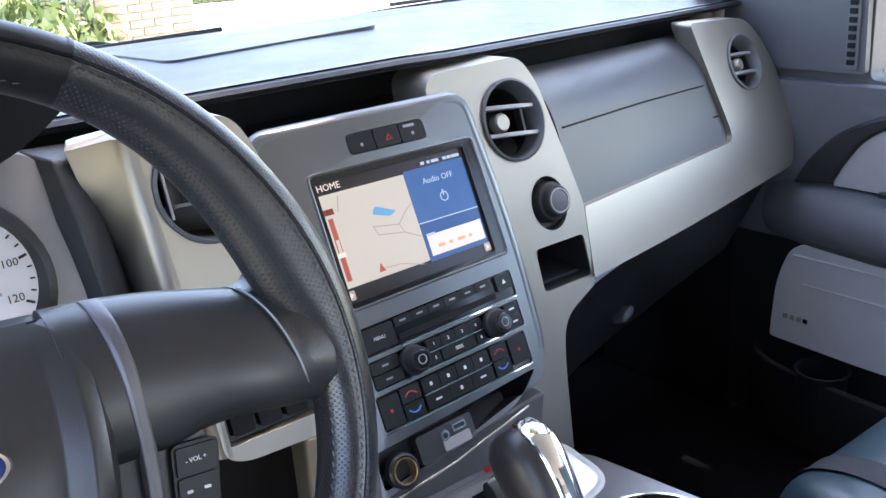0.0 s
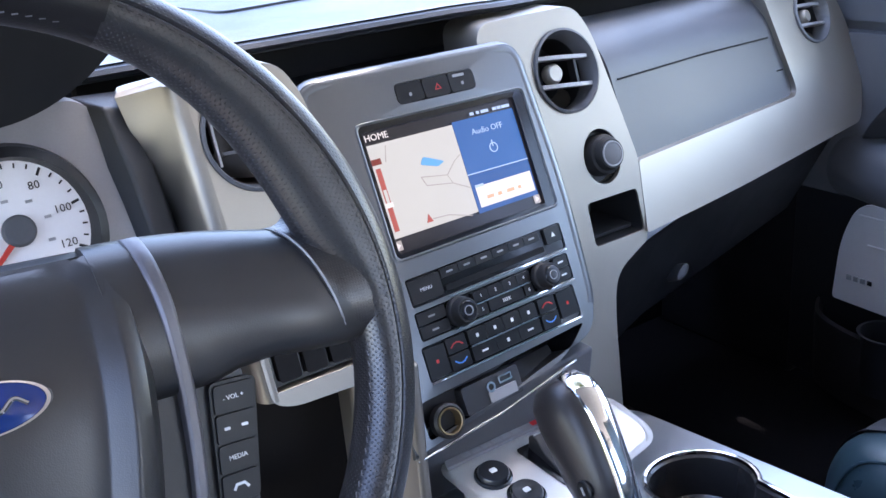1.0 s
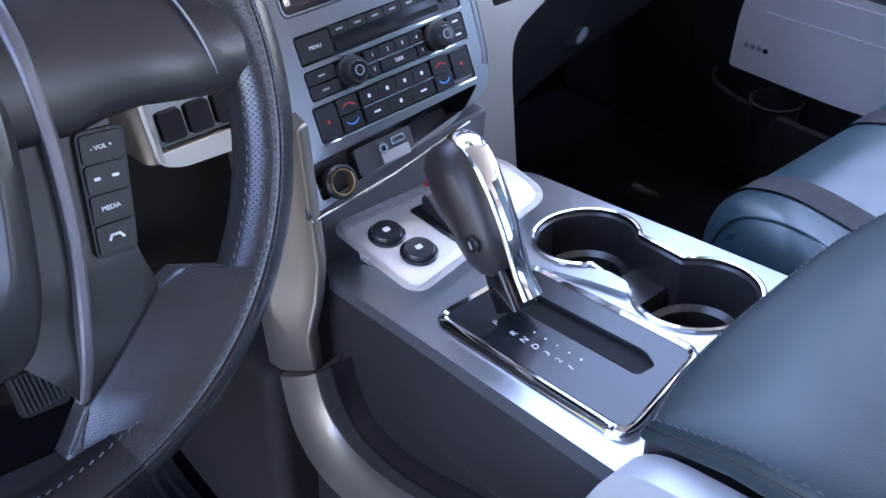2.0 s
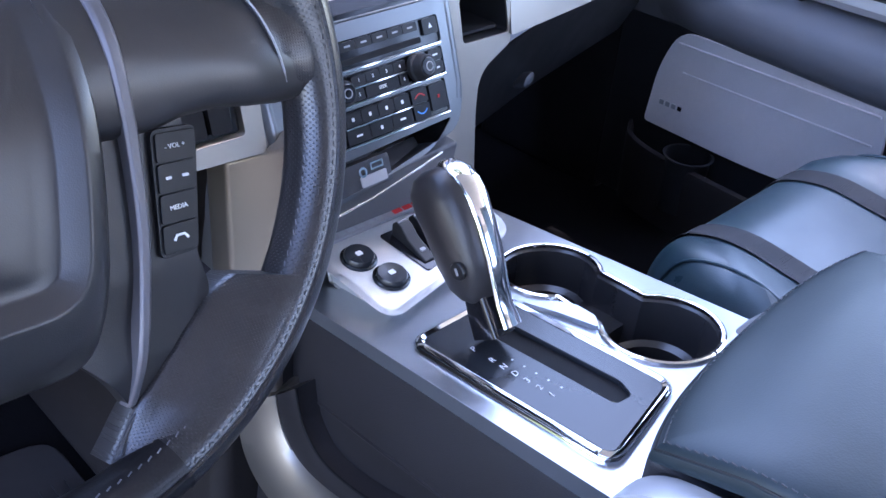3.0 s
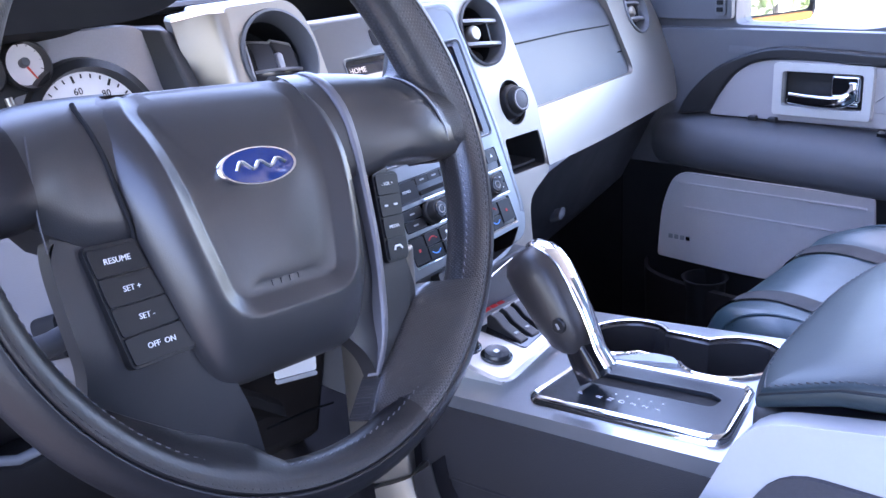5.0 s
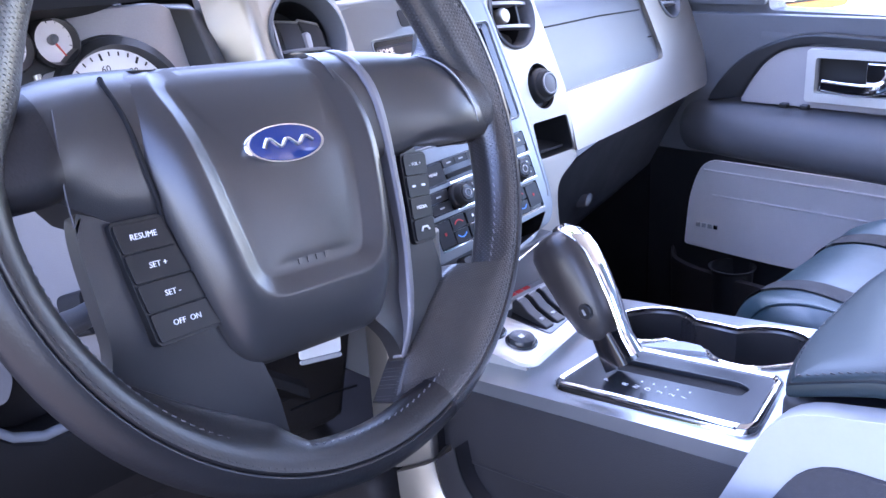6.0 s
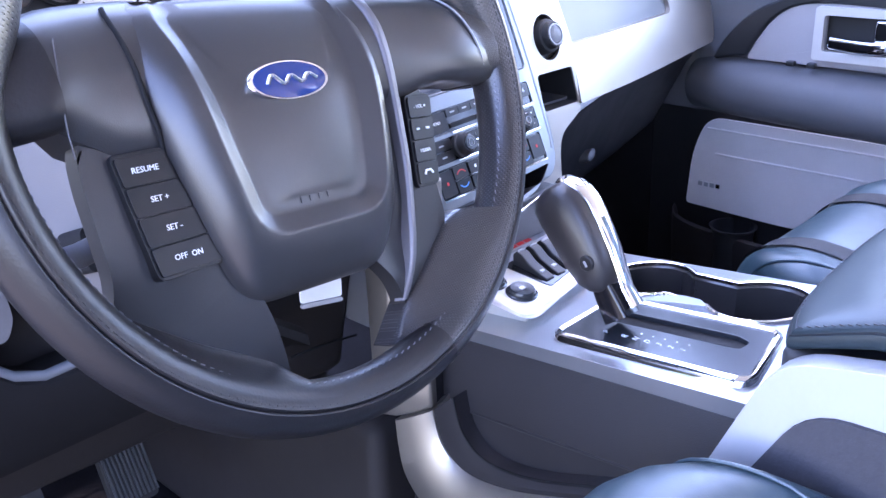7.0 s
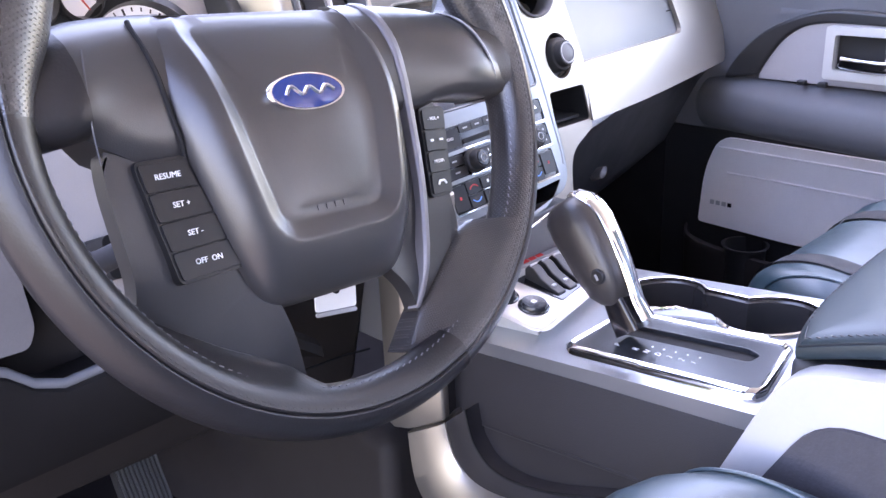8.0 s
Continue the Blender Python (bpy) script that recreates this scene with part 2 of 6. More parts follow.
def sheet(fn, us, vs, thick=0.0):
    """A surface fn(u, v) over the given stations, thickened downwards along its normal."""
    bm = bmesh.new()
    rows = [[bm.verts.new(fn(u, v)) for u in us] for v in vs]
    for a, b in zip(rows, rows[1:]):
        for i in range(len(us) - 1):
            bm.faces.new((a[i], a[i + 1], b[i + 1], b[i]))
    if thick:
        bmesh.ops.recalc_face_normals(bm, faces=bm.faces[:])
        bmesh.ops.solidify(bm, geom=bm.faces[:], thickness=thick)
    return bm


def sweep(path, profile, closed=False, up=(0, 0, 1), cap=True):
    """Sweeps a closed profile of (side, up) offsets along a path."""
    pts = [Vector(p) for p in path]
    n = len(pts)
    rings = []
    for i, p in enumerate(pts):
        a = pts[i - 1] if (i or closed) else pts[0]
        b = pts[(i + 1) % n] if (i < n - 1 or closed) else pts[-1]
        t = (b - a).normalized()
        side = t.cross(Vector(up))
        side = side.normalized() if side.length > 1e-6 else Vector((1, 0, 0))
        top = side.cross(t)
        prof = profile(i / max(1, n - 1)) if callable(profile) else profile
        rings.append([p + side * u + top * v for u, v in prof])
    if closed:
        rings.append(rings[0])
        bm = loft(rings, cap=False)
        bmesh.ops.remove_doubles(bm, verts=bm.verts[:], dist=1e-6)
        return bm
    return loft(rings, cap=cap)


def lathe(profile, m, n=40, cap=True):
    """Turns a profile of (radius, height) about the local z axis of m."""
    rings = [[m @ Vector((r * math.cos(2 * math.pi * i / n), r * math.sin(2 * math.pi * i / n), z)) for i in range(n)] for r, z in profile]
    return loft(rings, cap=cap)


def frame_at(origin, right, normal):
    """A matrix whose x is right, z the outward normal."""
    z = Vector(normal).normalized()
    x = (Vector(right) - z * Vector(right).dot(z)).normalized()
    y = z.cross(x)
    m = Matrix((x, y, z)).transposed().to_4x4()
    m.translation = Vector(origin)
    return m


def curve_pts(pts, n=24):
    """A smooth line through the given points."""
    p = [Vector(q) for q in pts]
    p = [p[0] * 2 - p[1]] + p + [p[-1] * 2 - p[-2]]
    out = []
    k = len(p) - 3
    for i in range(n + 1):
        s = min(i / n * k, k - 1e-9)
        j, t = int(s), s - int(s)
        a, b, c, d = p[j : j + 4]
        out.append(0.5 * ((2 * b) + (c - a) * t + (2 * a - 5 * b + 4 * c - d) * t * t + (3 * b - a - 3 * c + d) * t ** 3))
    return out


def writing(name, text, size, m, material, parent=None, depth=0.0004, align="CENTER", stretch=1.0):
    """Built-in-font letters as a mesh, lying in the xy plane of m."""
    cu = bpy.data.curves.new(name, "FONT")
    cu.body, cu.size, cu.extrude, cu.align_x, cu.align_y = text, size, depth, align, "CENTER"
    cu.resolution_u = 2
    tmp = bpy.data.objects.new(name, cu)
    me = bpy.data.meshes.new_from_object(tmp)
    bpy.data.objects.remove(tmp)
    me.transform(m @ Matrix.Diagonal((stretch, 1, 1, 1)))
    me.materials.append(material)
    ob = new(name, me)
    if parent is not None:
        ob.parent = parent
        ob.matrix_parent_inverse = parent.matrix_world.inverted()
    return ob


# ---- the cabin shell ----
def wingmap(x, z, w):
    return Vector((x, 0.036 + 0.29 * (z - 0.724) + w, z))


def leftmap(x, z, w):
    return Vector((x, -0.018 + 0.29 * (z - 0.742) + w, z))


def glovemap(x, z, w):
    return Vector((x, 0.019 + 0.249 * (x - 0.249) + 0.4 * (z - 0.622) + w, z))


def edge_y(x):
    return 0.07 + (0.25 * (x - 0.12) if x > 0.12 else 0.0)


def edge_z(x):
    return 0.797 - 0.042 * max(0.0, x - 0.08)


floor = part("floor", plate([[(-0.95, -1.7), (0.95, -1.7), (0.95, 0.75), (-0.95, 0.75)]], flat(Matrix.Identity(4)), -0.06, 0.0), carpet)
tagged(floor, "dark charcoal cut-pile carpet cabin floor", "floor", kind="structure")
firewall = part("wall_north", plate([[(-0.95, -0.1), (0.95, -0.1), (0.95, 0.74), (-0.95, 0.74)]], lambda u, v, w: Vector((u, 0.62 + w, v)), 0.0, 0.04), carpet)
tagged(firewall, "dark carpeted firewall behind the pedals", "wall", kind="structure")
backwall = part("wall_south", plate([[(-0.95, -0.06), (0.95, -0.06), (0.95, 1.25), (-0.95, 1.25)], rrect(-0.7, 0.72, 0.7, 1.1, 0.05)], lambda u, v, w: Vector((u, -1.7 - w, v)), 0.0, 0.04), headliner)
tagged(backwall, "plain rear cab wall with a window opening", "wall", kind="structure")
roof = part("ceiling", plate([rrect(-0.80, -1.72, 0.82, -0.12, 0.08)], flat(Matrix.Identity(4)), 1.2, 1.26), headliner)
tagged(roof, "pale grey cloth headliner over the cab", "ceiling", kind="structure")
sill = part("trim", box((-0.92, -0.55, 0.02), (0.12, 2.3, 0.12)), plastic_dark, bevel=0.02)
tagged(sill, "dark plastic driver door sill", "door sill", kind="structure")

windshield = part("windshield", plate([rounded([(-0.86, 0.0), (0.90, 0.0), (0.74, 1.0), (-0.74, 1.0)], 0.04)], lambda u, v, w: Vector((u, 0.53 - 0.10 * (u / 0.88) ** 2 - 0.66 * v, 0.772 + 0.43 * v + w)), 0.0, 0.005), glass)
windshield.visible_shadow = False
tagged(windshield, "raked clear windshield with dark border", "windshield", kind="structure")


def pillar(side):
    lo, hi = Vector((0.885 * side, 0.36, 0.73)), Vector((0.755 * side, -0.16, 1.2))
    prof = rrect(-0.045, -0.03, 0.045, 0.03, 0.02)
    pts = [lo.lerp(hi, i / 10) + Vector((0.02 * side * math.sin(math.pi * i / 10), 0, 0.0)) for i in range(11)]
    ob = part("pillar", sweep(pts, prof), plastic_grey)
    return tagged(ob, "smooth grey plastic windshield pillar trim", "pillar trim", kind="structure")


pillar(1), pillar(-1)
frit = part("trim", sweep([(0.835, 0.34, 0.765), (0.80, 0.2, 0.86), (0.735, -0.1, 1.05)], rrect(-0.022, -0.004, 0.022, 0.004, 0.003)), plastic_deep)
tagged(frit, "black border strip along the windshield edge", "window trim", kind="structure")

# ---- dashboard ----
dash = thing("dashboard", (0, 0.3, 0), "charcoal dashboard with satin silver trim and round vents", "dashboard")


def pad_fn(u, v):
    x, y0, z0 = u, edge_y(u), edge_z(u)
    lip = [(0.030, -0.010), (0.006, -0.009), (0.0, -0.005), (0.003, -0.0015), (0.014, 0.0)]
    if v < 5:
        return Vector((x, y0 + lip[int(v)][0], z0 + lip[int(v)][1]))
    t = (v - 5) / 6
    y = y0 + 0.02 + (0.50 - 0.10 * (x / 0.88) ** 2 - y0 - 0.02) * t
    return Vector((x, y, z0 + (0.799 - z0) * t + 0.004 * math.sin(math.pi * t)))


part("top_pad", sheet(pad_fn, [-0.86 + 1.74 * i / 60 for i in range(61)], [0, 1, 2, 3, 4] + [5 + i * 0.75 for i in range(9)], 0.01), pad_plastic, dash, "soft grained charcoal upper pad")
# raised speaker panel on the pad
pod = rounded([(-0.085, 0.245), (0.19, 0.290), (0.24, 0.40), (-0.10, 0.40)], 0.02)
part("speaker_panel", plate([pod], lambda x, y, w: Vector((x, y, 0.793 + w)), 0.0, 0.011), pad_plastic, dash, "", 0.004)
# dark shelf below the pad
part("shelf", plate([[(-0.26, 0.70), (0.86, 0.66), (0.86, 0.757), (0.65, 0.763), (0.24, 0.780), (-0.26, 0.787)]], lambda x, z, w: Vector((x, edge_y(x) + 0.055 + w, z)), 0.0, 0.02), plastic_deep, dash, "matt black open shelf behind the stack")
part("shelf_floor", sheet(lambda u, v: Vector((u, (-0.0 if u < 0.1 else 0.02 + 0.25 * (u - 0.1)) + v, 0.750 - 0.035 * max(0, u - 0.1))), [-0.13 + 0.99 * i / 30 for i in range(31)], [0.055, 0.09, 0.14], 0.006), plastic_deep, dash)

# centre wings
VENT_R, VENT_L, VENT_P = (0.170, 0.725), (-0.174, 0.746), (0.730, 0.692)
wing = rounded([(0.070, 0.70), (0.076, 0.781), (0.195, 0.783), (0.211, 0.757), (0.224, 0.698), (0.238, 0.628), (0.228, 0.548), (0.178, 0.527), (0.166, 0.490), (0.146, 0.385), (0.085, 0.385), (0.085, 0.52)],
               [0.005, 0.02, 0.02, 0.02, 0.02, 0.01, 0.006, 0.03, 0.03, 0.005, 0.005, 0.005])
cubby = rrect(0.160, 0.558, 0.227, 0.600, 0.005)
part("centre_trim", plate([wing, ring(*VENT_R, 0.039), ring(0.192, 0.639, 0.0235, 0.0265), cubby], wingmap, 0.0, 0.055), silver, dash, "satin silver trim round the vent and knob", 0.007, 4)
lwing = rounded([(-0.2175, 0.68), (-0.2190, 0.792), (-0.145, 0.793), (-0.130, 0.765), (-0.124, 0.70), (-0.116, 0.60), (-0.118, 0.549), (-0.200, 0.552), (-0.2160, 0.559)],
                [0.05, 0.006, 0.022, 0.02, 0.02, 0.01, 0.005, 0.03, 0.008])
part("driver_trim", plate([lwing, ring(*VENT_L, 0.041), rrect(-0.212, 0.566, -0.134, 0.640, 0.004)], leftmap, 0.0, 0.060), silver, dash, "satin silver trim round the driver vent", 0.007, 4)
flank_rows = []
for xf, xb, z, dn in ((-0.2200, -0.250, 0.7925, 0.012), (-0.2265, -0.2560, 0.7915, 0.006), (-0.2285, -0.2580, 0.788, 0.0), (-0.2290, -0.2535, 0.768, 0.0), (-0.2275, -0.245, 0.740, 0.0), (-0.2250, -0.233, 0.684, 0.0), (-0.2215, -0.227, 0.620, 0.0), (-0.2215, -0.225, 0.560, 0.0)):
    flank_rows.append([leftmap(xf + dx, z, w + dn) for dx, w in ((0.0115, 0.020), (0.0115, -0.0005), (0.0065, 0.0003), (0.0030, 0.0018), (0.0003, 0.0045), (-0.0020, 0.0090))] + [Vector((xb - 0.002, 0.014, z - 0.004)), Vector((xb + 0.004, 0.034, z - 0.004))])
part("trim_side", loft(flank_rows), silver, dash, "satin silver flank of the vent housing")
part("column_trim", loft([[Vector((-0.136, -0.012, z0)), Vector((-0.145, -0.032, z0 + 0.004)), Vector((-0.1455, -0.056, z0 + 0.011)), Vector((xm - 0.006, -0.080, z0 + 0.023)), Vector((xm, -0.099, z0 + 0.034)), Vector((xm + 0.010, -0.097, z0 + 0.034)), Vector((-0.096, -0.060, z0 + 0.03)), Vector((-0.096, -0.012, z0))] for z0, xm in ((0.292, -0.134), (0.33, -0.135), (0.365, -0.122), (0.40, -0.114), (0.47, -0.114), (0.53, -0.114))]), silver, dash, "satin silver flank beside the footwell", 0.004, 3)

ptrim = rounded([(0.226, 0.556), (0.426, 0.545), (0.798, 0.534), (0.842, 0.590), (0.836, 0.680), (0.785, 0.748), (0.600, 0.762), (0.605, 0.731), (0.630, 0.605), (0.245, 0.622)],
                [0.004, 0.1, 0.02, 0.05, 0.05, 0.04, 0.01, 0.03, 0.02, 0.004], 6)
part("passenger_trim", plate([ptrim, ring(*VENT_P, 0.050, 0.038)], glovemap, -0.004, 0.03), silver, dash, "sweeping satin silver trim under the glove box", 0.008, 4)


def glove_fn(u, v):
    x = u
    z = 0.616 - 0.04 * (x - 0.25) + v
    p = glovemap(x, z, 0.004)
    if v > 0.088:
        k = (v - 0.088) / 0.072
        p = glovemap(x, 0.616 - 0.04 * (x - 0.25) + 0.088 + 0.053 * math.sin(k * 1.4), 0.004 + 0.053 * (1 - math.cos(k * 1.4)))
    return p


gl = part("glove_box_door", sheet(glove_fn, [0.246 + (0.628 - 0.246) * i / 20 for i in range(21)], [0.16 * i / 16 for i in range(17)], 0.01), plastic_soft, dash, "soft charcoal upper glove box door")
part("groove", sweep([glovemap(0.256, 0.699, 0.003), glovemap(0.43, 0.692, 0.003), glovemap(0.598, 0.682, 0.003)], ring(0, 0, 0.0011, n=8)), plastic_deep, gl)
part("release_mark", box((0, 0, 0), (0.012, 0.002, 0.0018), Matrix.Translation(glovemap(0.606, 0.640, 0.003))), plastic_deep, gl)
# lower passenger dash
part("lower_glove_box", loft([[Vector((x, y, z)) for x, y, z in row] for row in (
    [(0.16, -0.02, 0.53), (0.25, 0.0, 0.545), (0.45, 0.06, 0.54), (0.80, 0.14, 0.53), (0.86, 0.20, 0.53), (0.86, 0.5, 0.5), (0.16, 0.5, 0.5)],
    [(0.16, 0.00, 0.50), (0.25, 0.02, 0.51), (0.45, 0.09, 0.50), (0.80, 0.17, 0.49), (0.86, 0.22, 0.49), (0.86, 0.5, 0.48), (0.16, 0.5, 0.48)],
    [(0.15, 0.03, 0.40), (0.25, 0.06, 0.40), (0.45, 0.13, 0.39), (0.78, 0.22, 0.38), (0.84, 0.26, 0.38), (0.84, 0.5, 0.38), (0.15, 0.5, 0.38)],
    [(0.15, 0.10, 0.30), (0.25, 0.14, 0.30), (0.45, 0.22, 0.30), (0.76, 0.30, 0.30), (0.80, 0.33, 0.30), (0.80, 0.5, 0.30), (0.15, 0.5, 0.30)])]), plastic_black, dash, "black lower glove compartment", 0.012)


# Oval piece added at a pale spot on the lower glove box.
OVAL = frame_at((0.383, 0.079, 0.435), (1, 0.25, 0.12), (0.25, -1, 0.35))
part("latch", loft([[OVAL @ Vector((a * k, b * k + 0.10 * a, z)) for a, b in ring(0, 0, 0.017, 0.007, 24)] for k, z in ((1.0, -0.012), (1.0, 0.0), (0.9, 0.003), (0.5, 0.005), (0.02, 0.006))]), plastic_dark, dash, "grey oval piece on the lower glove box")


def round_vent(name, m, rx, ry, shut=False):
    """A deep round air vent with a rim, a dark throat, slats and a thumb wheel."""
    n = 40
    rim = part(name, loft([[m @ Vector((a * k, b * k, z)) for a, b in ring(0, 0, rx, ry, n)] for k, z in
                           ((1.03, -0.004), (1.03, 0.002), (0.97, 0.003), (0.93, -0.001), (0.885, -0.012), (0.865, -0.020))], cap=False), plastic_grey, dash, "round grey air vent")
    part("throat", loft([[m @ Vector((a * k, b * k, z)) for a, b in ring(0, 0, rx, ry, n)] for k, z in ((0.867, -0.019), (0.82, -0.05), (0.01, -0.05))], cap=False), plastic_deep, rim)
    tilt = m @ pose(0, 0, -0.006)
    w = rx * 0.82
    if not shut:
        for k in (-0.34, 0.34):
            part("slat", loft([[tilt @ Vector((x, ry * k + y - 0.10 * x, z - 3.0 * x * x)) for y, z in ((-0.0022, 0.007), (0.0022, 0.007), (0.0016, -0.010), (-0.0016, -0.010))] for x in (-w, -w * 0.5, 0, w * 0.5, w)]), silver_strip, rim, "satin grey slat", 0.0008)
        part("upright", box((w * 0.55, 0, -0.005), (0.003, ry * 0.68, 0.010), tilt), plastic_black, rim)
        part("thumb_wheel", lathe([(0.001, 0.005), (0.0075, 0.005), (0.0095, 0.002), (0.0095, -0.006)], tilt @ Matrix.Translation((-w * 0.5, 0, 0.004)), 24), silver, rim)
        return rim
    # vanes folded over each other, a curved bar and a dished lower flap
    tops = [Vector(p) for p in ((-0.0275, 0.0170, -0.004), (-0.0150, 0.0200, -0.015), (-0.0020, 0.0150, -0.003), (0.0100, 0.0185, -0.015), (0.0210, 0.0110, -0.004), (0.0290, 0.0030, -0.011))]
    for p, q in zip(tops, tops[1:]):
        rows = [[tilt @ Vector((c.x, y, c.z + dz)) for c, y, dz in ((p, -0.011, 0.003), (p, p.y * 0.4, 0.002), (p, p.y, -0.002), (q, q.y, -0.002), (q, q.y * 0.4, 0.002), (q, -0.011, 0.003))]]
        rows.append([v - m.to_3x3() @ Vector((0, 0, 0.0016)) for v in rows[0]])
        part("vane", loft(rows), vane_gloss, rim, "gloss dark vent vane", 0.0004)
        part("vane_edge", sweep([tilt @ (p + Vector((0, 0, -0.0022))), tilt @ (q + Vector((0, 0, -0.0022)))], ring(0, 0, 0.0012, n=8)), silver, rim)
    part("vane_edge", sweep([tilt @ Vector((-0.0295, y, -0.003)) for y in (-0.018, 0.0, 0.017)], rrect(-0.0012, -0.0030, 0.0012, 0.0030, 0.0005, 1)), silver_strip, rim)
    part("flap", sheet(lambda u, v: tilt @ Vector((u, -0.0115 - 0.0020 * (u / 0.028) - 0.0190 * v * (1 - 0.35 * (u / 0.03) ** 2), -0.002 - 0.014 * v * v - 9.0 * u * u)), [-0.028 + 0.056 * i / 12 for i in range(13)], [i / 6 for i in range(7)], 0.0016), vane_gloss, rim, "gloss dished lower flap")
    part("slat", loft([[tilt @ Vector((x, y - 0.0105 - 0.07 * x, z - 9.0 * x * x)) for y, z in ((-0.0012, 0.002), (0.0010, 0.003), (0.0014, -0.006), (-0.0012, -0.006))] for x in (-0.029, -0.02, -0.01, 0, 0.01, 0.02, 0.029)]), silver_strip, rim, "satin grey curved bar")
    part("thumb_tab", loft([[tilt @ Vector((0.002 + a * k, b * k - 0.003, z)) for a, b in rrect(-0.0032, -0.0085, 0.0032, 0.0075, 0.003)] for k, z in ((1.0, -0.008), (1.0, 0.0), (0.85, 0.002), (0.3, 0.0025))]), silver_strip, rim, "satin grey thumb tab")
    return rim


NW = Vector((0, -1, 0.29))
round_vent("vent", frame_at(wingmap(*VENT_R, -0.001), (1, 0, 0), NW), 0.038, 0.040)
round_vent("vent", frame_at(leftmap(*VENT_L, -0.001), (1, 0, 0), NW), 0.040, 0.041, True)
round_vent("vent", frame_at(glovemap(*VENT_P, -0.005), (1, 0.249, 0), (0.249, -1, 0.4)), 0.052, 0.040)

# rotary drive-mode knob and open cubby
km = frame_at(wingmap(0.192, 0.639, 0.004), (1, 0, 0), NW)
part("knob_recess", loft([[km @ Vector((a * k, b * k, z)) for a, b in ring(0, 0, 0.0235, 0.0265, 36)] for k, z in ((1.02, 0.0), (0.97, -0.008), (0.01, -0.009))], cap=False), plastic_black, dash)
part("drive_knob", lathe([(0.0208, -0.008), (0.0206, 0.003), (0.0192, 0.006), (0.0165, 0.007), (0.0156, 0.013), (0.0146, 0.0145), (0.0, 0.0145)], km @ Matrix.Translation((0.004, 0, 0)), 36), rubber, dash, "black rotary drive knob")
part("knob_ring", lathe([(0.0128, 0.0146), (0.0126, 0.0158), (0.0114, 0.0158), (0.0112, 0.0146)], km @ Matrix.Translation((0.004, 0, 0)), 32), silver_strip, dash)
part("knob_cap", lathe([(0.0110, 0.0146), (0.0100, 0.0152), (0.001, 0.0153)], km @ Matrix.Translation((0.004, 0, 0)), 32), plastic_grey, dash)
part("cubby", loft([[wingmap(0.1935 + (x - 0.1935) * k, 0.579 + (z - 0.579) * k, d) for x, z in rrect(0.160, 0.558, 0.227, 0.600, 0.005)] for k, d in ((0.99, 0.002), (0.96, 0.04), (0.9, 0.075), (0.01, 0.075))], cap=False), plastic_black, dash, "open black coin cubby")
part("cubby_mat", plate([rrect(0.166, 0.005, 0.221, 0.06, 0.004)], lambda x, y, w: Vector((x, y - 0.005, 0.561 + w)), 0.0, 0.003), rubber, dash)

# ---- centre stack ----
SM = frame_at((0, 0, 0.72), (1, 0, 0), (0, -1, 0.43))
stack = thing("center_stack", (0, 0.05, 0.48), "graphite centre stack with touch screen and button rows", "control panel")


def stackmap(u, v, w):
    """Slight crown across the width, button rows rising a little towards the passenger; w outwards."""
    rise = 0.034 * min(1.0, max(0.0, (-0.05 - v) / 0.08))
    return SM @ Vector((u, v + 0.002 + rise * (u + 0.05), w - 0.35 * u * u))


outline = rounded([(-0.122, 0.049), (0.099, 0.049), (0.107, -0.09), (0.100, -0.20), (0.086, -0.226), (-0.116, -0.258), (-0.108, -0.20), (-0.107, -0.09)],
                  [0.018, 0.018, 0.1, 0.03, 0.02, 0.012, 0.05, 0.1], 6)
SCREEN_BOX = (-0.080, -0.105, 0.090, 0.006)
rows = {"cd": (-0.080, -0.146, 0.086, -0.122), "radio": (-0.081, -0.174, 0.084, -0.150), "climate": (-0.084, -0.208, 0.080, -0.178)}
tray_loop = rounded([(-0.100, -0.250), (0.050, -0.236), (0.080, -0.214), (-0.100, -0.219)], [0.004, 0.02, 0.005, 0.006])
panel = part("stack_panel", plate([outline, rrect(*SCREEN_BOX, 0.006), rrect(-0.037, 0.0155, 0.043, 0.0335, 0.005), tray_loop] + [rrect(*b, 0.003) for b in rows.values()], stackmap, 0.0, -0.055), graphite, stack, "graphite metallic fascia", 0.006, 4)
turn = next(i for i in range(len(outline)) if outline[i][1] > -0.205 >= outline[i - 1][1])
frame_loop = [q for q in outline[turn:] + outline[:turn] if q[1] > -0.205]
part("fascia_frame", sweep([stackmap(x * 0.965 - 0.0003, -0.0900 + (y + 0.0900) * 0.972, -0.0079) for x, y in frame_loop], ring(0, 0, 0.0086, n=14)), graphite, stack, "rounded graphite edge of the fascia")
part("backing", plate([rounded([(-0.10, 0.03), (0.085, 0.03), (0.085, -0.20), (-0.10, -0.24)], 0.01)], stackmap, -0.012, -0.03), plastic_black, stack)
part("left_flank", plate([rounded([(-0.010, 0.026), (-0.09, 0.026), (-0.09, -0.26), (-0.004, -0.26)], 0.005)], lambda u, v, w: SM @ Vector((-0.112 + w, v, u)), -0.004, 0.0), graphite, stack, "", 0.002)

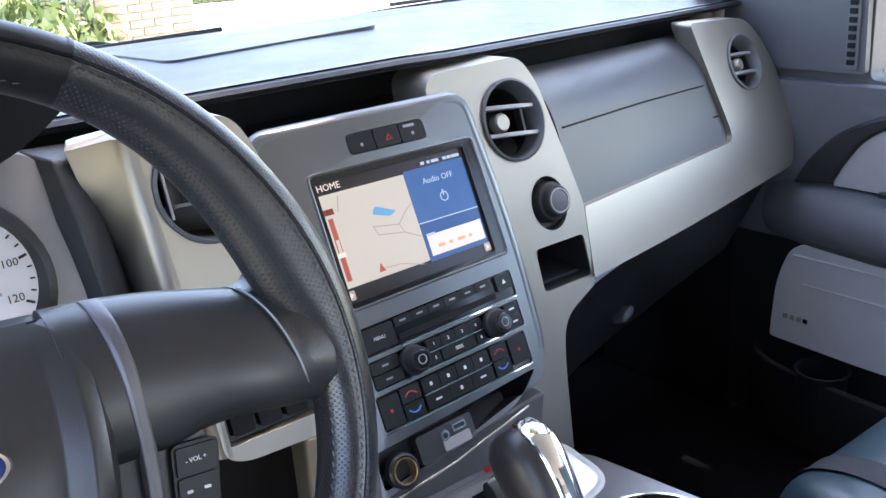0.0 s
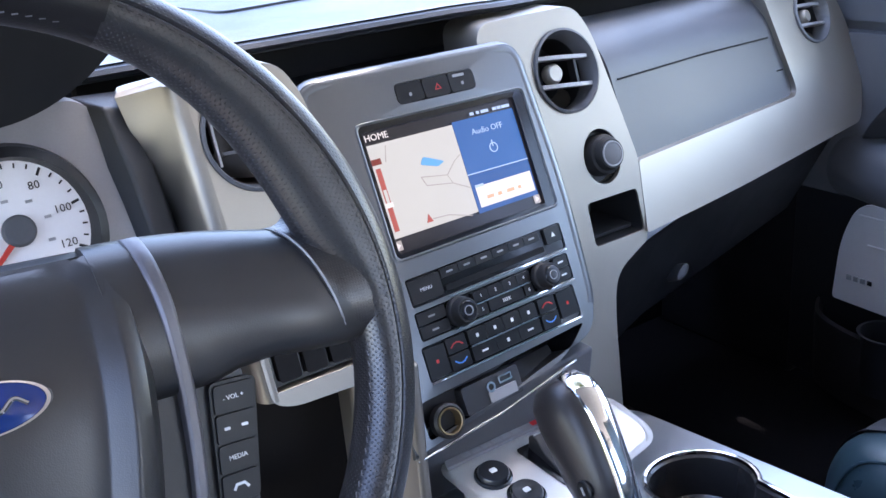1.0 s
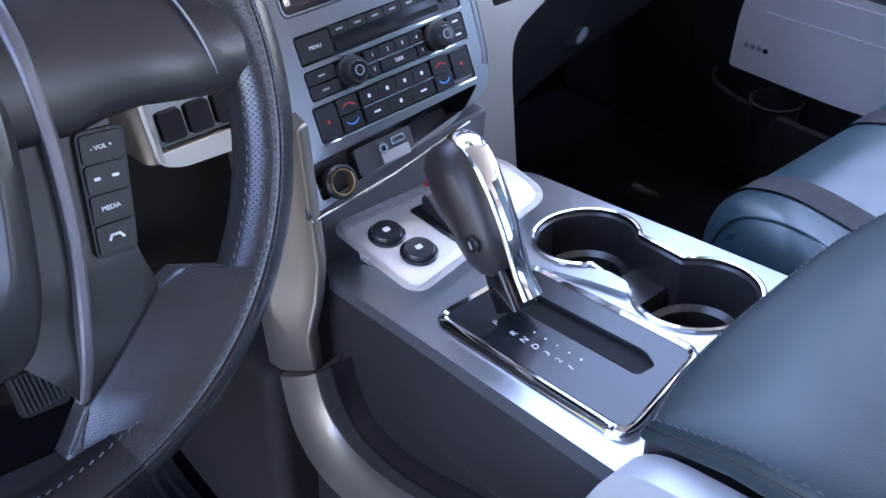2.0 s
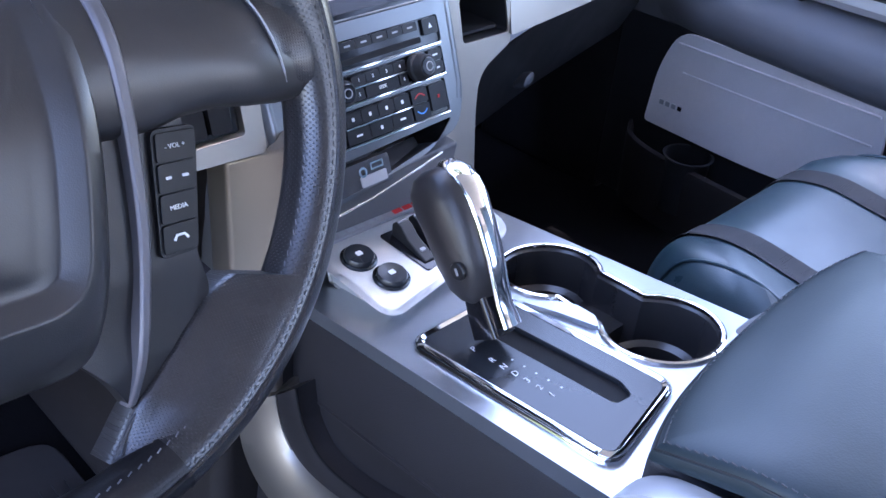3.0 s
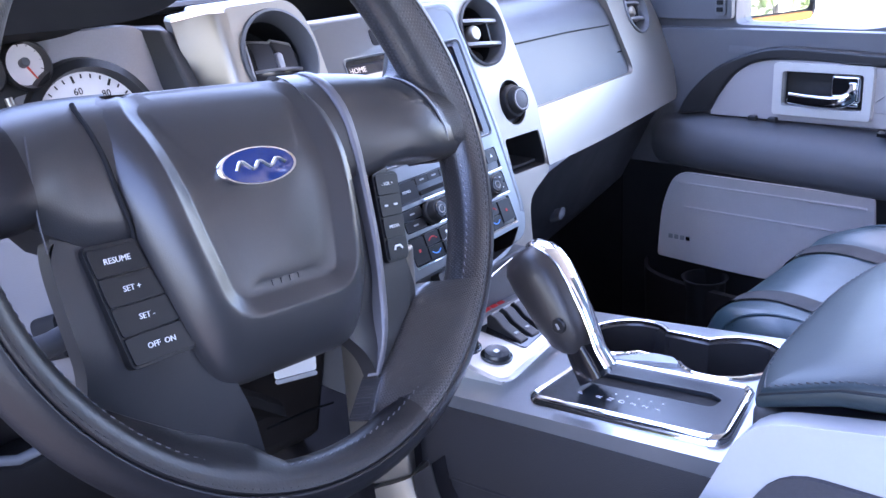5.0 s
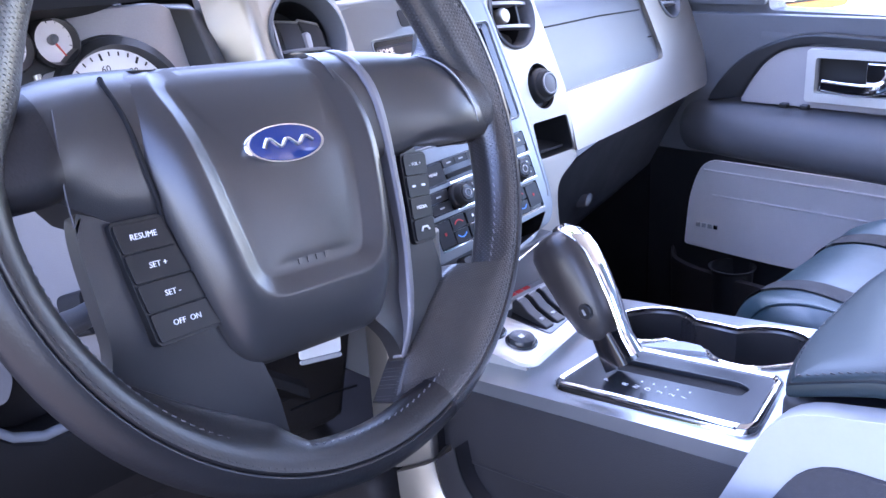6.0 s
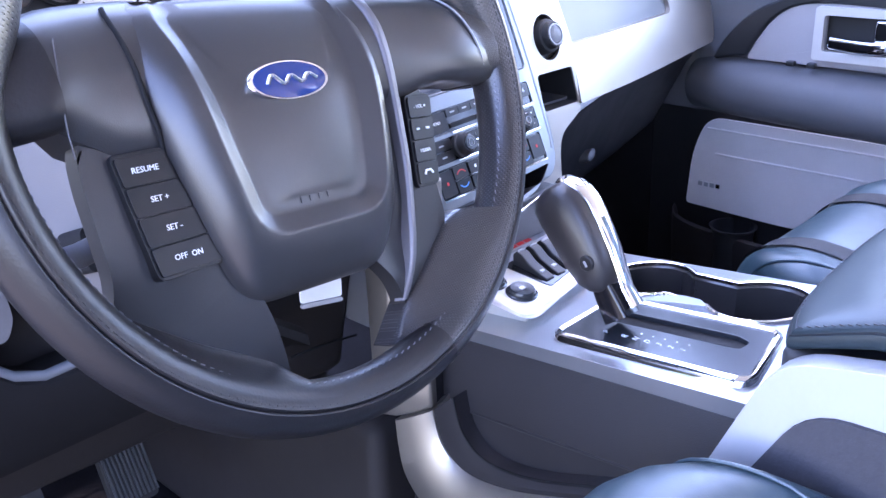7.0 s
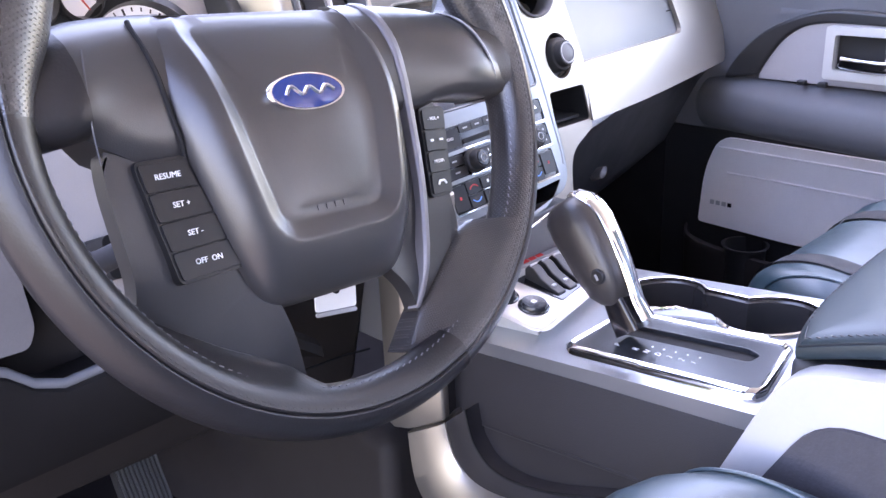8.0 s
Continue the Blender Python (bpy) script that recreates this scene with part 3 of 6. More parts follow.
# screen
bez = part("screen_bezel", plate([rrect(-0.0805, -0.1055, 0.0905, 0.0065, 0.006), rrect(-0.0765, -0.1005, 0.0785, 0.0005, 0.002)], stackmap, -0.0005, -0.010), plastic_gloss, stack, "gloss black screen surround", 0.0015)
part("bezel_lip", plate([rrect(-0.0825, -0.1075, 0.0925, 0.0085, 0.007), rrect(-0.0805, -0.1055, 0.0905, 0.0065, 0.006)], stackmap, 0.0012, -0.004), graphite, stack, "", 0.001)
lcd = part("touch_screen", plate([rrect(-0.0785, -0.1025, 0.0800, 0.0020, 0.001)], stackmap, -0.0045, -0.009), lcd_black, stack, "lit navigation touch screen")


def lcd_patch(name, x0, v0, x1, v1, mat, lift=0.0):
    return part(name, plate([[(x0, v0), (x1, v0), (x1, v1), (x0, v1)]], stackmap, -0.0041 + lift, -0.0046), mat, lcd)


L0, L1, T0, B0 = -0.0765, 0.0785, 0.002, -0.1005
part("map_area", plate([[(L0, B0 + 0.012), (0.009, B0 + 0.012), (0.009, T0 - 0.012), (L0, T0 - 0.012)]], stackmap, -0.0041, -0.0046), lcd_map, lcd)
lcd_patch("audio_pane", 0.0095, -0.055, L1 - 0.002, T0 - 0.010, lcd_blue)
lcd_patch("lower_pane", 0.0095, B0 + 0.010, L1 - 0.002, -0.056, lcd_blue2)
lcd_patch("info_pane", 0.013, -0.086, L1 - 0.004, -0.067, lcd_white, 0.0003)
lcd_patch("pane_rule", 0.0095, -0.0558, L1 - 0.002, -0.0548, lcd_pale, 0.0003)
lcd_patch("scale_bar", -0.073, -0.083, -0.0685, -0.030, lcd_red, 0.0003)
lcd_patch("scale_gap", -0.0722, -0.060, -0.0693, -0.048, lcd_map, 0.0005)
lcd_patch("scale_knob", -0.0745, -0.063, -0.067, -0.059, lcd_white, 0.0006)
lcd_patch("zoom_box", -0.0748, -0.027, -0.066, -0.022, lcd_maroon, 0.0004)
part("lake", plate([rounded([(-0.032, -0.036), (-0.016, -0.041), (-0.009, -0.038), (-0.018, -0.034), (-0.028, -0.030)], 0.002)], stackmap, -0.0037, -0.0046), lcd_sky, lcd)


def road(pts, w=0.0004):
    part("map_road", sweep([stackmap(u, v, -0.0040) for u, v in pts], rrect(-w, -0.0002, w, 0.0002, 0.0001, 1), up=(0, -1, 0.43)), lcd_line, lcd)


road([(-0.035, -0.046), (-0.010, -0.050), (-0.007, -0.058), (-0.032, -0.054), (-0.035, -0.046)])
road([(-0.010, -0.050), (0.001, -0.040), (0.008, -0.036)])
road([(-0.007, -0.058), (0.008, -0.066)])
road([(-0.036, -0.082), (-0.020, -0.083), (0.002, -0.090)])
road([(-0.058, -0.013), (-0.062, -0.026)])
part("map_arrow", plate([[(-0.042, -0.084), (-0.036, -0.084), (-0.039, -0.077)]], stackmap, -0.0037, -0.0046), lcd_red, lcd)


def stack_text(text, u, v, size, mat, parent, lift=0.0, align="CENTER", stretch=1.0):
    m = Matrix.Translation(stackmap(u, v, lift)) @ SM.to_3x3().to_4x4()
    return writing("lettering", text, size, m, mat, parent, 0.0002, align, stretch)


stack_text("HOME", -0.075, -0.0045, 0.0080, lcd_white, lcd, -0.0036, "LEFT")
stack_text("Audio OFF", 0.043, -0.0205, 0.0075, lcd_pale, lcd, -0.0036)
part("power_mark", plate([ring(0.044, -0.0375, 0.0045, n=20), ring(0.044, -0.0375, 0.0036, n=20)], stackmap, -0.0036, -0.0040), lcd_pale, lcd)
lcd_patch("power_tick", 0.0436, -0.0365, 0.0444, -0.0310, lcd_pale, 0.0004)
for u0, u1 in ((0.030, 0.034), (0.037, 0.040), (0.042, 0.050), (0.055, 0.059), (0.060, 0.064), (0.065, 0.074)):
    lcd_patch("status_bar", u0, -0.0062, u1, -0.0036, lcd_pale, 0.0003)
for u0, u1 in ((0.022, 0.029), (0.034, 0.038), (0.044, 0.052), (0.057, 0.060)):
    lcd_patch("info_bar", u0, -0.080, u1, -0.077, lcd_orange, 0.0006)
lcd_patch("pane_label", 0.013, -0.068, 0.022, -0.0655, lcd_pale, 0.0003)
for u in (-0.0735, 0.0735):
    part("arrow_button", plate([rrect(u - 0.0035, -0.0985, u + 0.0035, -0.0905, 0.001, 2)], stackmap, -0.0040, -0.0046), lcd_line, lcd)
    part("arrow_mark", plate([[(u - 0.0016, -0.0972), (u + 0.0022, -0.0945), (u - 0.0016, -0.0918)]], stackmap, -0.0035, -0.0040), lcd_white, lcd)

# hazard strip above the screen
for i in range(3):
    a = -0.0365 + i * 0.0265
    key = part("button", plate([rrect(a, 0.0160, a + 0.0255, 0.0330, 0.003)], stackmap, 0.0004, -0.008), key_black, stack, "", 0.0010)
    mat = (print_white, print_red, print_white)[i]
    if i == 1:
        part("mark", plate([[(0.0005, 0.0215), (0.0075, 0.0215), (0.004, 0.027)], [(0.0016, 0.0222), (0.0064, 0.0222), (0.004, 0.0257)]], stackmap, 0.0009, 0.0004), mat, key)
    else:
        part("mark", plate([rrect(a + 0.0115, 0.0210, a + 0.0140, 0.0240, 0.001, 2)], stackmap, 0.0009, 0.0004), print_grey, key)
part("airbag_light", plate([rrect(0.021, 0.0285, 0.033, 0.0308, 0.0005, 1)], stackmap, 0.0010, 0.0004), print_dim, stack)


def key_row(name, x0, v0, x1, v1, cells, legends, lift=-0.0002):
    """A recessed button row: each key is its own piece, with a printed mark."""
    base = part(name, plate([rrect(x0, v0, x1, v1, 0.003)], stackmap, -0.002, -0.012), plastic_gloss, stack, "gloss black button row", 0.001)
    for (a, b, c, d), mark in zip(cells, legends):
        k = part("button", plate([rrect(a + 0.0003, b + 0.0003, c - 0.0003, d - 0.0003, 0.0012, 3)], stackmap, lift, -0.004), key_black, base, "", 0.0006)
        if not mark:
            continue
        kind, mat = mark
        mat = print_dim if mat is print_grey else mat
        u, v = (a + c) / 2, (b + d) / 2
        if kind == "bar":
            part("mark", plate([rrect(u - 0.0032, v - 0.0008, u + 0.0032, v + 0.0008, 0.0004, 1)], stackmap, lift + 0.0003, lift - 0.0003), mat, k)
        elif kind == "dot":
            part("mark", plate([rrect(u - 0.0013, v - 0.0016, u + 0.0013, v + 0.0016, 0.0006, 2)], stackmap, lift + 0.0003, lift - 0.0003), mat, k)
        elif kind == "tri":
            part("mark", plate([[(u - 0.0022, v - 0.002), (u + 0.0022, v - 0.002), (u, v + 0.0024)]], stackmap, lift + 0.0003, lift - 0.0003), mat, k)
        elif kind in ("^", "v"):
            s = 1 if kind == "^" else -1
            part("mark", sweep([stackmap(u + p, v + s * q, lift + 0.0002) for p, q in ((-0.006, -0.0016), (-0.003, 0.0008), (0, 0.0016), (0.003, 0.0008), (0.006, -0.0016))], rrect(-0.0006, -0.0002, 0.0006, 0.0002, 0.0001, 1), up=(0, -1, 0.43)), mat, k)
        else:
            stack_text(kind, u, v, 0.0042, mat, k, lift + 0.0003)
    return base


x0, v0, x1, v1 = rows["cd"]
cd = key_row("disc_slot_panel", x0, v0, x1, v1, [(x0 + 0.001, v0 + 0.002, -0.048, v1 - 0.002)] + [(-0.047 + i * 0.0178, -0.1315, -0.047 + (i + 1) * 0.0178, v1 - 0.001) for i in range(6)] + [(0.066, -0.138, x1 - 0.001, v1 - 0.001)],
             [("MENU", print_white)] + [("bar", print_grey)] * 6 + [("tri", print_white)])
part("cd_slot", plate([rrect(-0.045, -0.1425, 0.062, -0.1375, 0.002)], stackmap, -0.0012, -0.004), plastic_deep, cd)
part("bright_strip", plate([rrect(-0.046, -0.1478, 0.085, -0.1466, 0.0004, 1)], stackmap, 0.0006, -0.002), chrome, cd)
x0, v0, x1, v1 = rows["radio"]
radio = key_row("radio_panel", x0, v0, x1, v1, [(x0 + 0.001, -0.1615, -0.052, v1 - 0.001), (x0 + 0.001, v0 + 0.001, -0.052, -0.1625)] + [(-0.024 + i * 0.0155, -0.161, -0.024 + (i + 1) * 0.0155, v1 - 0.0015) for i in range(4)] +
                [(-0.024, v0 + 0.001, -0.0125, -0.1625), (-0.0115, v0 + 0.001, 0.0265, -0.1625), (0.0275, v0 + 0.001, 0.038, -0.1625), (0.066, -0.1615, x1 - 0.001, v1 - 0.001), (0.066, v0 + 0.001, x1 - 0.001, -0.1625)],
                [("bar", print_grey), ("bar", print_grey), ("1", print_white), ("2", print_white), ("3", print_white), ("4", print_white), ("5", print_white), ("SEEK", print_white), ("6", print_white), ("bar", print_white), ("bar", print_white)])
part("bright_strip", plate([rrect(-0.050, -0.1752, 0.084, -0.1742, 0.0004, 1)], stackmap, 0.0006, -0.002), chrome, radio)
part("bright_strip", plate([rrect(-0.024, -0.1622, 0.040, -0.1613, 0.0003, 1)], stackmap, 0.0012, -0.002), chrome, radio)
for u in (-0.040, 0.052):
    kn = part("tuning_knob", lathe([(0.0128, -0.002), (0.0128, 0.003), (0.0112, 0.0045), (0.0106, 0.0115), (0.0094, 0.0135), (0.001, 0.0138)], Matrix.Translation(stackmap(u, -0.162, 0.0)) @ SM.to_3x3().to_4x4(), 36), rubber, radio, "black rotary tuning knob")
    part("knob_face", lathe([(0.0080, 0.0139), (0.0074, 0.0144), (0.001, 0.0145)], Matrix.Translation(stackmap(u, -0.162, 0.0)) @ SM.to_3x3().to_4x4(), 28), plastic_gloss, kn)
    part("mark", plate([ring(u, -0.162, 0.0042, n=16), ring(u, -0.162, 0.0034, n=16)], stackmap, 0.0150, 0.0144), print_grey, kn)
x0, v0, x1, v1 = rows["climate"]
clim = key_row("climate_panel", x0, v0, x1, v1, [(x0 + 0.001, v0 + 0.002, -0.063, v1 - 0.002), (-0.062, -0.1925, -0.042, v1 - 0.001), (-0.062, v0 + 0.001, -0.042, -0.1935)] +
               [(-0.040 + i * 0.0185, -0.192, -0.040 + (i + 1) * 0.0185, v1 - 0.0015) for i in range(4)] + [(-0.040 + i * 0.0247, v0 + 0.0015, -0.040 + (i + 1) * 0.0247, -0.1935) for i in range(3)] +
               [(0.036, -0.1925, 0.056, v1 - 0.001), (0.036, v0 + 0.001, 0.056, -0.1935), (0.058, v0 + 0.004, x1 - 0.001, v1 - 0.002)],
               [("dot", print_red), ("^", print_red), ("v", print_blue), ("dot", print_white), ("dot", print_white), ("dot", print_white), ("dot", print_white), ("bar", print_white), ("dot", print_white), ("bar", print_white), ("^", print_red), ("v", print_blue), ("dot", print_red)])
part("bright_strip", plate([rrect(-0.040, -0.1932, 0.034, -0.1923, 0.0003, 1)], stackmap, 0.0012, -0.002), chrome, clim)
part("bright_strip", plate([rrect(x0, -0.2092, x1, -0.2082, 0.0003, 1)], stackmap, 0.0006, -0.002), chrome, clim)
# tray, sockets
part("tray", loft([[stackmap(u * k + 0.0 * (1 - k), -0.232 + (v + 0.232) * k, w) for u, v in tray_loop] for k, w in ((1.0, -0.001), (0.97, -0.02), (0.9, -0.035), (0.02, -0.036))], cap=False), plastic_gloss, stack, "dark tray below the buttons")
sock = part("power_socket", lathe([(0.0145, -0.004), (0.0145, 0.004), (0.0125, 0.006), (0.0105, 0.005), (0.0105, -0.022), (0.001, -0.022)], SM @ Matrix.Translation((-0.080, -0.240, -0.004)), 32), plastic_black, stack, "round power socket")
part("socket_ring", lathe([(0.0112, 0.0055), (0.0108, 0.0068), (0.0098, 0.0066), (0.0096, -0.010)], SM @ Matrix.Translation((-0.080, -0.240, -0.004)), 32, cap=False), brass, sock)
usb = part("socket_panel", plate([rrect(-0.060, -0.246, -0.002, -0.222, 0.003)], stackmap, -0.002, -0.016), plastic_dark, stack, "", 0.0015)
part("jack", lathe([(0.0045, -0.003), (0.0045, 0.0005), (0.0025, 0.0005), (0.0022, -0.004), (0.0002, -0.004)], SM @ Matrix.Translation((-0.033, -0.228, -0.001)), 20), chrome, usb)
part("usb_port", plate([rrect(-0.024, -0.2315, -0.010, -0.225, 0.001, 2), rrect(-0.0225, -0.2300, -0.0115, -0.2265, 0.0005, 1)], stackmap, -0.0008, -0.004), chrome, usb)
part("socket_label", plate([rrect(-0.036, -0.2435, -0.008, -0.2345, 0.001, 2)], stackmap, -0.0008, -0.004), print_grey, usb)
part("tray_lip", sweep([stackmap(-0.114, -0.262, -0.003), stackmap(-0.03, -0.254, 0.001), stackmap(0.06, -0.242, -0.002)], ring(0, 0, 0.0013, n=10)), chrome, stack, "thin bright lip")
part("lower_cowl", loft([[Vector((x, y, z)) for x, y, z in r] for r in (
    [(-0.112, -0.085, 0.492), (0.085, -0.088, 0.505), (0.085, 0.10, 0.505), (-0.112, 0.10, 0.492)],
    [(-0.110, -0.078, 0.455), (0.085, -0.080, 0.455), (0.085, 0.10, 0.455), (-0.110, 0.10, 0.455)],
    [(-0.105, -0.060, 0.425), (0.085, -0.060, 0.425), (0.085, 0.10, 0.425), (-0.105, 0.10, 0.425)],
    [(-0.100, -0.060, 0.36), (0.085, -0.060, 0.36), (0.085, 0.10, 0.36), (-0.100, 0.10, 0.36)])]), plastic_grey, stack, "grey cowl below the tray", 0.004)

# ---- instrument cluster ----
cluster = thing("instrument_cluster", (-0.40, 0.08, 0.6), "grey instrument cluster with white dials under a black hood", "instrument cluster")


def dialmap(u, v, w):
    return Vector((u, 0.012 + 0.32 * (v - 0.70) - w, v))


CM = frame_at((0, 0.045, 0.70), (1, 0, 0), (0, -1, 0.32))
part("cluster_face", plate([rounded([(-0.62, 0.62), (-0.266, 0.62), (-0.268, 0.770), (-0.28, 0.784), (-0.62, 0.784)], 0.02)], dialmap, 0.0, -0.02), silver_strip, cluster, "brushed grey dial panel", 0.004)


def gauge(cx, cz, r, numbers, start, sweepdeg, angle):
    g = part("gauge_ring", loft([[dialmap(cx + a * k, cz + b * k, w) for a, b in ring(0, 0, r, n=44)] for k, w in ((1.25, 0.0), (1.235, 0.009), (1.10, 0.012), (1.0, 0.001))], cap=False), plastic_black, cluster, "black gauge ring")
    part("dial", plate([ring(cx, cz, r * 1.01, n=44)], dialmap, 0.0015, -0.002), dial_white, g, "white gauge dial")
    k = max(2, len(numbers))
    ticks = 4 * (k - 1)
    for i in range(ticks + 1):
        a = radians(start - sweepdeg * i / ticks)
        c, s = math.cos(a), math.sin(a)
        ln, hw = (0.12, 0.018) if i % 4 == 0 else (0.07, 0.011)
        quad = [(r * (0.97 - q) * c - p * r * hw * s, r * (0.97 - q) * s + p * r * hw * c) for p, q in ((-1, 0), (1, 0), (1, ln), (-1, ln))]
        part("tick", plate([[(cx + x, cz + y) for x, y in quad]], dialmap, 0.0022, 0.001), ink_black, g)
    for i, text in enumerate(numbers):
        if not text:
            continue
        a = radians(start - sweepdeg * i / (k - 1))
        p = dialmap(cx + r * 0.70 * math.cos(a), cz + r * 0.70 * math.sin(a), 0.0022)
        m = CM.copy()
        m.translation = p
        writing("numeral", text, r * 0.175, m, ink_black, g, 0.0001)
        if r > 0.03:
            q = dialmap(cx + r * 0.46 * math.cos(a), cz + r * 0.46 * math.sin(a), 0.0022)
            part("inner_mark", box((0, 0, 0), (r * 0.10, r * 0.045, 0.0003), Matrix.Translation(q) @ CM.to_3x3().to_4x4()), print_dim, g)
    a = radians(angle)
    c, s = math.cos(a), math.sin(a)
    part("needle", plate([[(cx + r * q * c - p * s * r, cz + r * q * s + p * c * r) for p, q in ((-0.045, -0.1), (0.045, -0.1), (0.02, 0.82), (-0.02, 0.82))]], dialmap, 0.006, 0.004), needle_red, g, "red needle")
    part("needle_cap", lathe([(r * 0.24, 0.001), (r * 0.24, 0.006), (r * 0.2, 0.008), (0.0005, 0.0085)], Matrix.Translation(dialmap(cx, cz, 0.0)) @ CM.to_3x3().to_4x4(), 28), plastic_grey, g)
    return g


gauge(-0.341, 0.708, 0.046, ["0", "20", "40", "60", "80", "100", "120"], 225, 252, 222)
gauge(-0.515, 0.708, 0.046, ["0", "1", "2", "3", "4", "5", "6"], 225, 252, 222)
for cx, ang in ((-0.381, -62), (-0.417, -50), (-0.453, -60), (-0.489, -60)):
    gauge(cx, 0.766, 0.0155, ["", "", ""], 200, 220, ang)
part("gauge_panel", plate([rounded([(-0.615, 0.655), (-0.615, 0.783), (-0.367, 0.783), (-0.358, 0.770), (-0.360, 0.748), (-0.397, 0.743), (-0.395, 0.655)], [0.004, 0.01, 0.006, 0.008, 0.010, 0.004, 0.004])], dialmap, 0.0009, -0.001), plastic_black, cluster, "black panel round the small gauges", 0.001)
part("message_panel", plate([rrect(-0.456, 0.655, -0.405, 0.735, 0.006)], dialmap, 0.0030, -0.001), plastic_gloss, cluster)
part("warning_light", plate([rrect(-0.4230, 0.7255, -0.4180, 0.7295, 0.0015)], dialmap, 0.0042, 0.002), lamp_red, cluster)
part("divider", sweep([dialmap(-0.401, 0.744, 0.003), dialmap(-0.397, 0.69, 0.003)], ring(0, 0, 0.003, n=10)), silver, cluster)
# hood over the dials
hood = [(-0.66, 0.806), (-0.64, 0.865), (-0.52, 0.874), (-0.40, 0.866), (-0.30, 0.848), (-0.270, 0.838), (-0.299, 0.814), (-0.332, 0.799), (-0.37, 0.796), (-0.60, 0.802)]
hood = rounded(hood, [0.02, 0.03, 0.1, 0.1, 0.03, 0.006, 0.03, 0.03, 0.03, 0.02])
part("hood", loft([[Vector((x * 1.0, y, z + dz)) for x, z in hood] for y, dz in ((-0.085, 0.0), (-0.075, 0.003), (0.0, -0.005), (0.10, -0.035), (0.20, -0.06))]), plastic_deep, cluster, "matt black hood over the dials", 0.003)
part("hood_button", lathe([(0.006, 0), (0.006, 0.002), (0.001, 0.003)], frame_at((-0.385, -0.087, 0.828), (1, 0, 0), (0, -1, -0.1)), 16), plastic_deep, cluster)
# cheek between dials and vent
part("cheek", loft([[Vector(p) for p in r] for r in (
    [(-0.282, 0.066, 0.782), (-0.269, 0.016, 0.780), (-0.254, 0.020, 0.774), (-0.247, 0.041, 0.776), (-0.231, 0.076, 0.778)],
    [(-0.278, 0.041, 0.735), (-0.264, -0.004, 0.735), (-0.244, 0.008, 0.732), (-0.242, 0.030, 0.735), (-0.221, 0.066, 0.735)],
    [(-0.274, 0.026, 0.68), (-0.259, -0.014, 0.68), (-0.240, 0.000, 0.678), (-0.230, 0.022, 0.68), (-0.211, 0.056, 0.68)],
    [(-0.270, 0.006, 0.60), (-0.252, -0.044, 0.60), (-0.230, -0.044, 0.60), (-0.220, -0.004, 0.60), (-0.208, 0.046, 0.60)])]), plastic_dark, cluster, "charcoal cheek beside the dials", 0.004, 3)

# ---- lower driver dash ----
knee = thing("knee_panel", (-0.3, 0.1, 0.28), "dark plastic knee panel below the steering wheel", "dash panel")
part("panel", loft([[Vector((x, y, z)) for x, y, z in r] for r in (
    [(-0.86, -0.01, 0.60), (-0.25, -0.01, 0.60), (-0.10, 0.02, 0.55), (-0.10, 0.3, 0.55), (-0.86, 0.3, 0.60)],
    [(-0.86, 0.00, 0.50), (-0.25, 0.00, 0.50), (-0.10, 0.03, 0.48), (-0.10, 0.3, 0.48), (-0.86, 0.3, 0.50)],
    [(-0.86, 0.03, 0.42), (-0.25, 0.05, 0.40), (-0.10, 0.055, 0.40), (-0.10, 0.3, 0.40), (-0.86, 0.3, 0.42)],
    [(-0.86, 0.09, 0.33), (-0.25, 0.09, 0.31), (-0.10, 0.08, 0.30), (-0.10, 0.3, 0.30), (-0.86, 0.3, 0.33)],
    [(-0.86, 0.20, 0.28), (-0.25, 0.20, 0.26), (-0.10, 0.16, 0.24), (-0.10, 0.3, 0.24), (-0.86, 0.3, 0.28)])]), knee_plastic, knee, "", 0.01)
part("seam", sweep([(-0.20, 0.043, 0.362), (-0.14, 0.052, 0.352), (-0.10, 0.054, 0.345)], ring(0, 0, 0.0015, n=8)), plastic_deep, knee)
sw = part("switch_block", plate([rrect(-0.211, 0.567, -0.135, 0.639, 0.003)], leftmap, 0.006, 0.02), plastic_gloss, knee, "gloss black switch block", 0.002)
for i in range(3):
    part("switch", plate([rrect(-0.205 + i * 0.022, 0.571, -0.187 + i * 0.022, 0.592, 0.003)], leftmap, 0.001, 0.01), plastic_deep, sw, "", 0.002)
bolster = []
for x, zt in ((-0.84, 0.545), (-0.60, 0.540), (-0.535, 0.530), (-0.515, 0.520), (-0.498, 0.504), (-0.476, 0.495), (-0.446, 0.496), (-0.40, 0.500), (-0.34, 0.500), (-0.28, 0.47), (-0.24, 0.44)):
    bolster.append([Vector((x, y, z)) for y, z in ((0.01, zt - 0.01), (-0.030, zt), (-0.040, zt + 0.001), (-0.048, zt - 0.005), (-0.050, zt - 0.015), (-0.040, 0.440), (-0.030, 0.422), (0.02, 0.415))])
# Lighter tube painted in for the highlight along the bolster's top edge.
part("lip_highlight", sweep([ring_[2] + Vector((0, -0.002, -0.001)) for ring_ in bolster[1:9]], ring(0, 0, 0.0042, n=10)), plastic_grey, knee, "lighter lip standing for the highlight on the knee bolster")
part("knee_bolster", loft(bolster), plastic_shaded, knee, "knee bolster darkened for the shade, with a raised lip", 0.0)
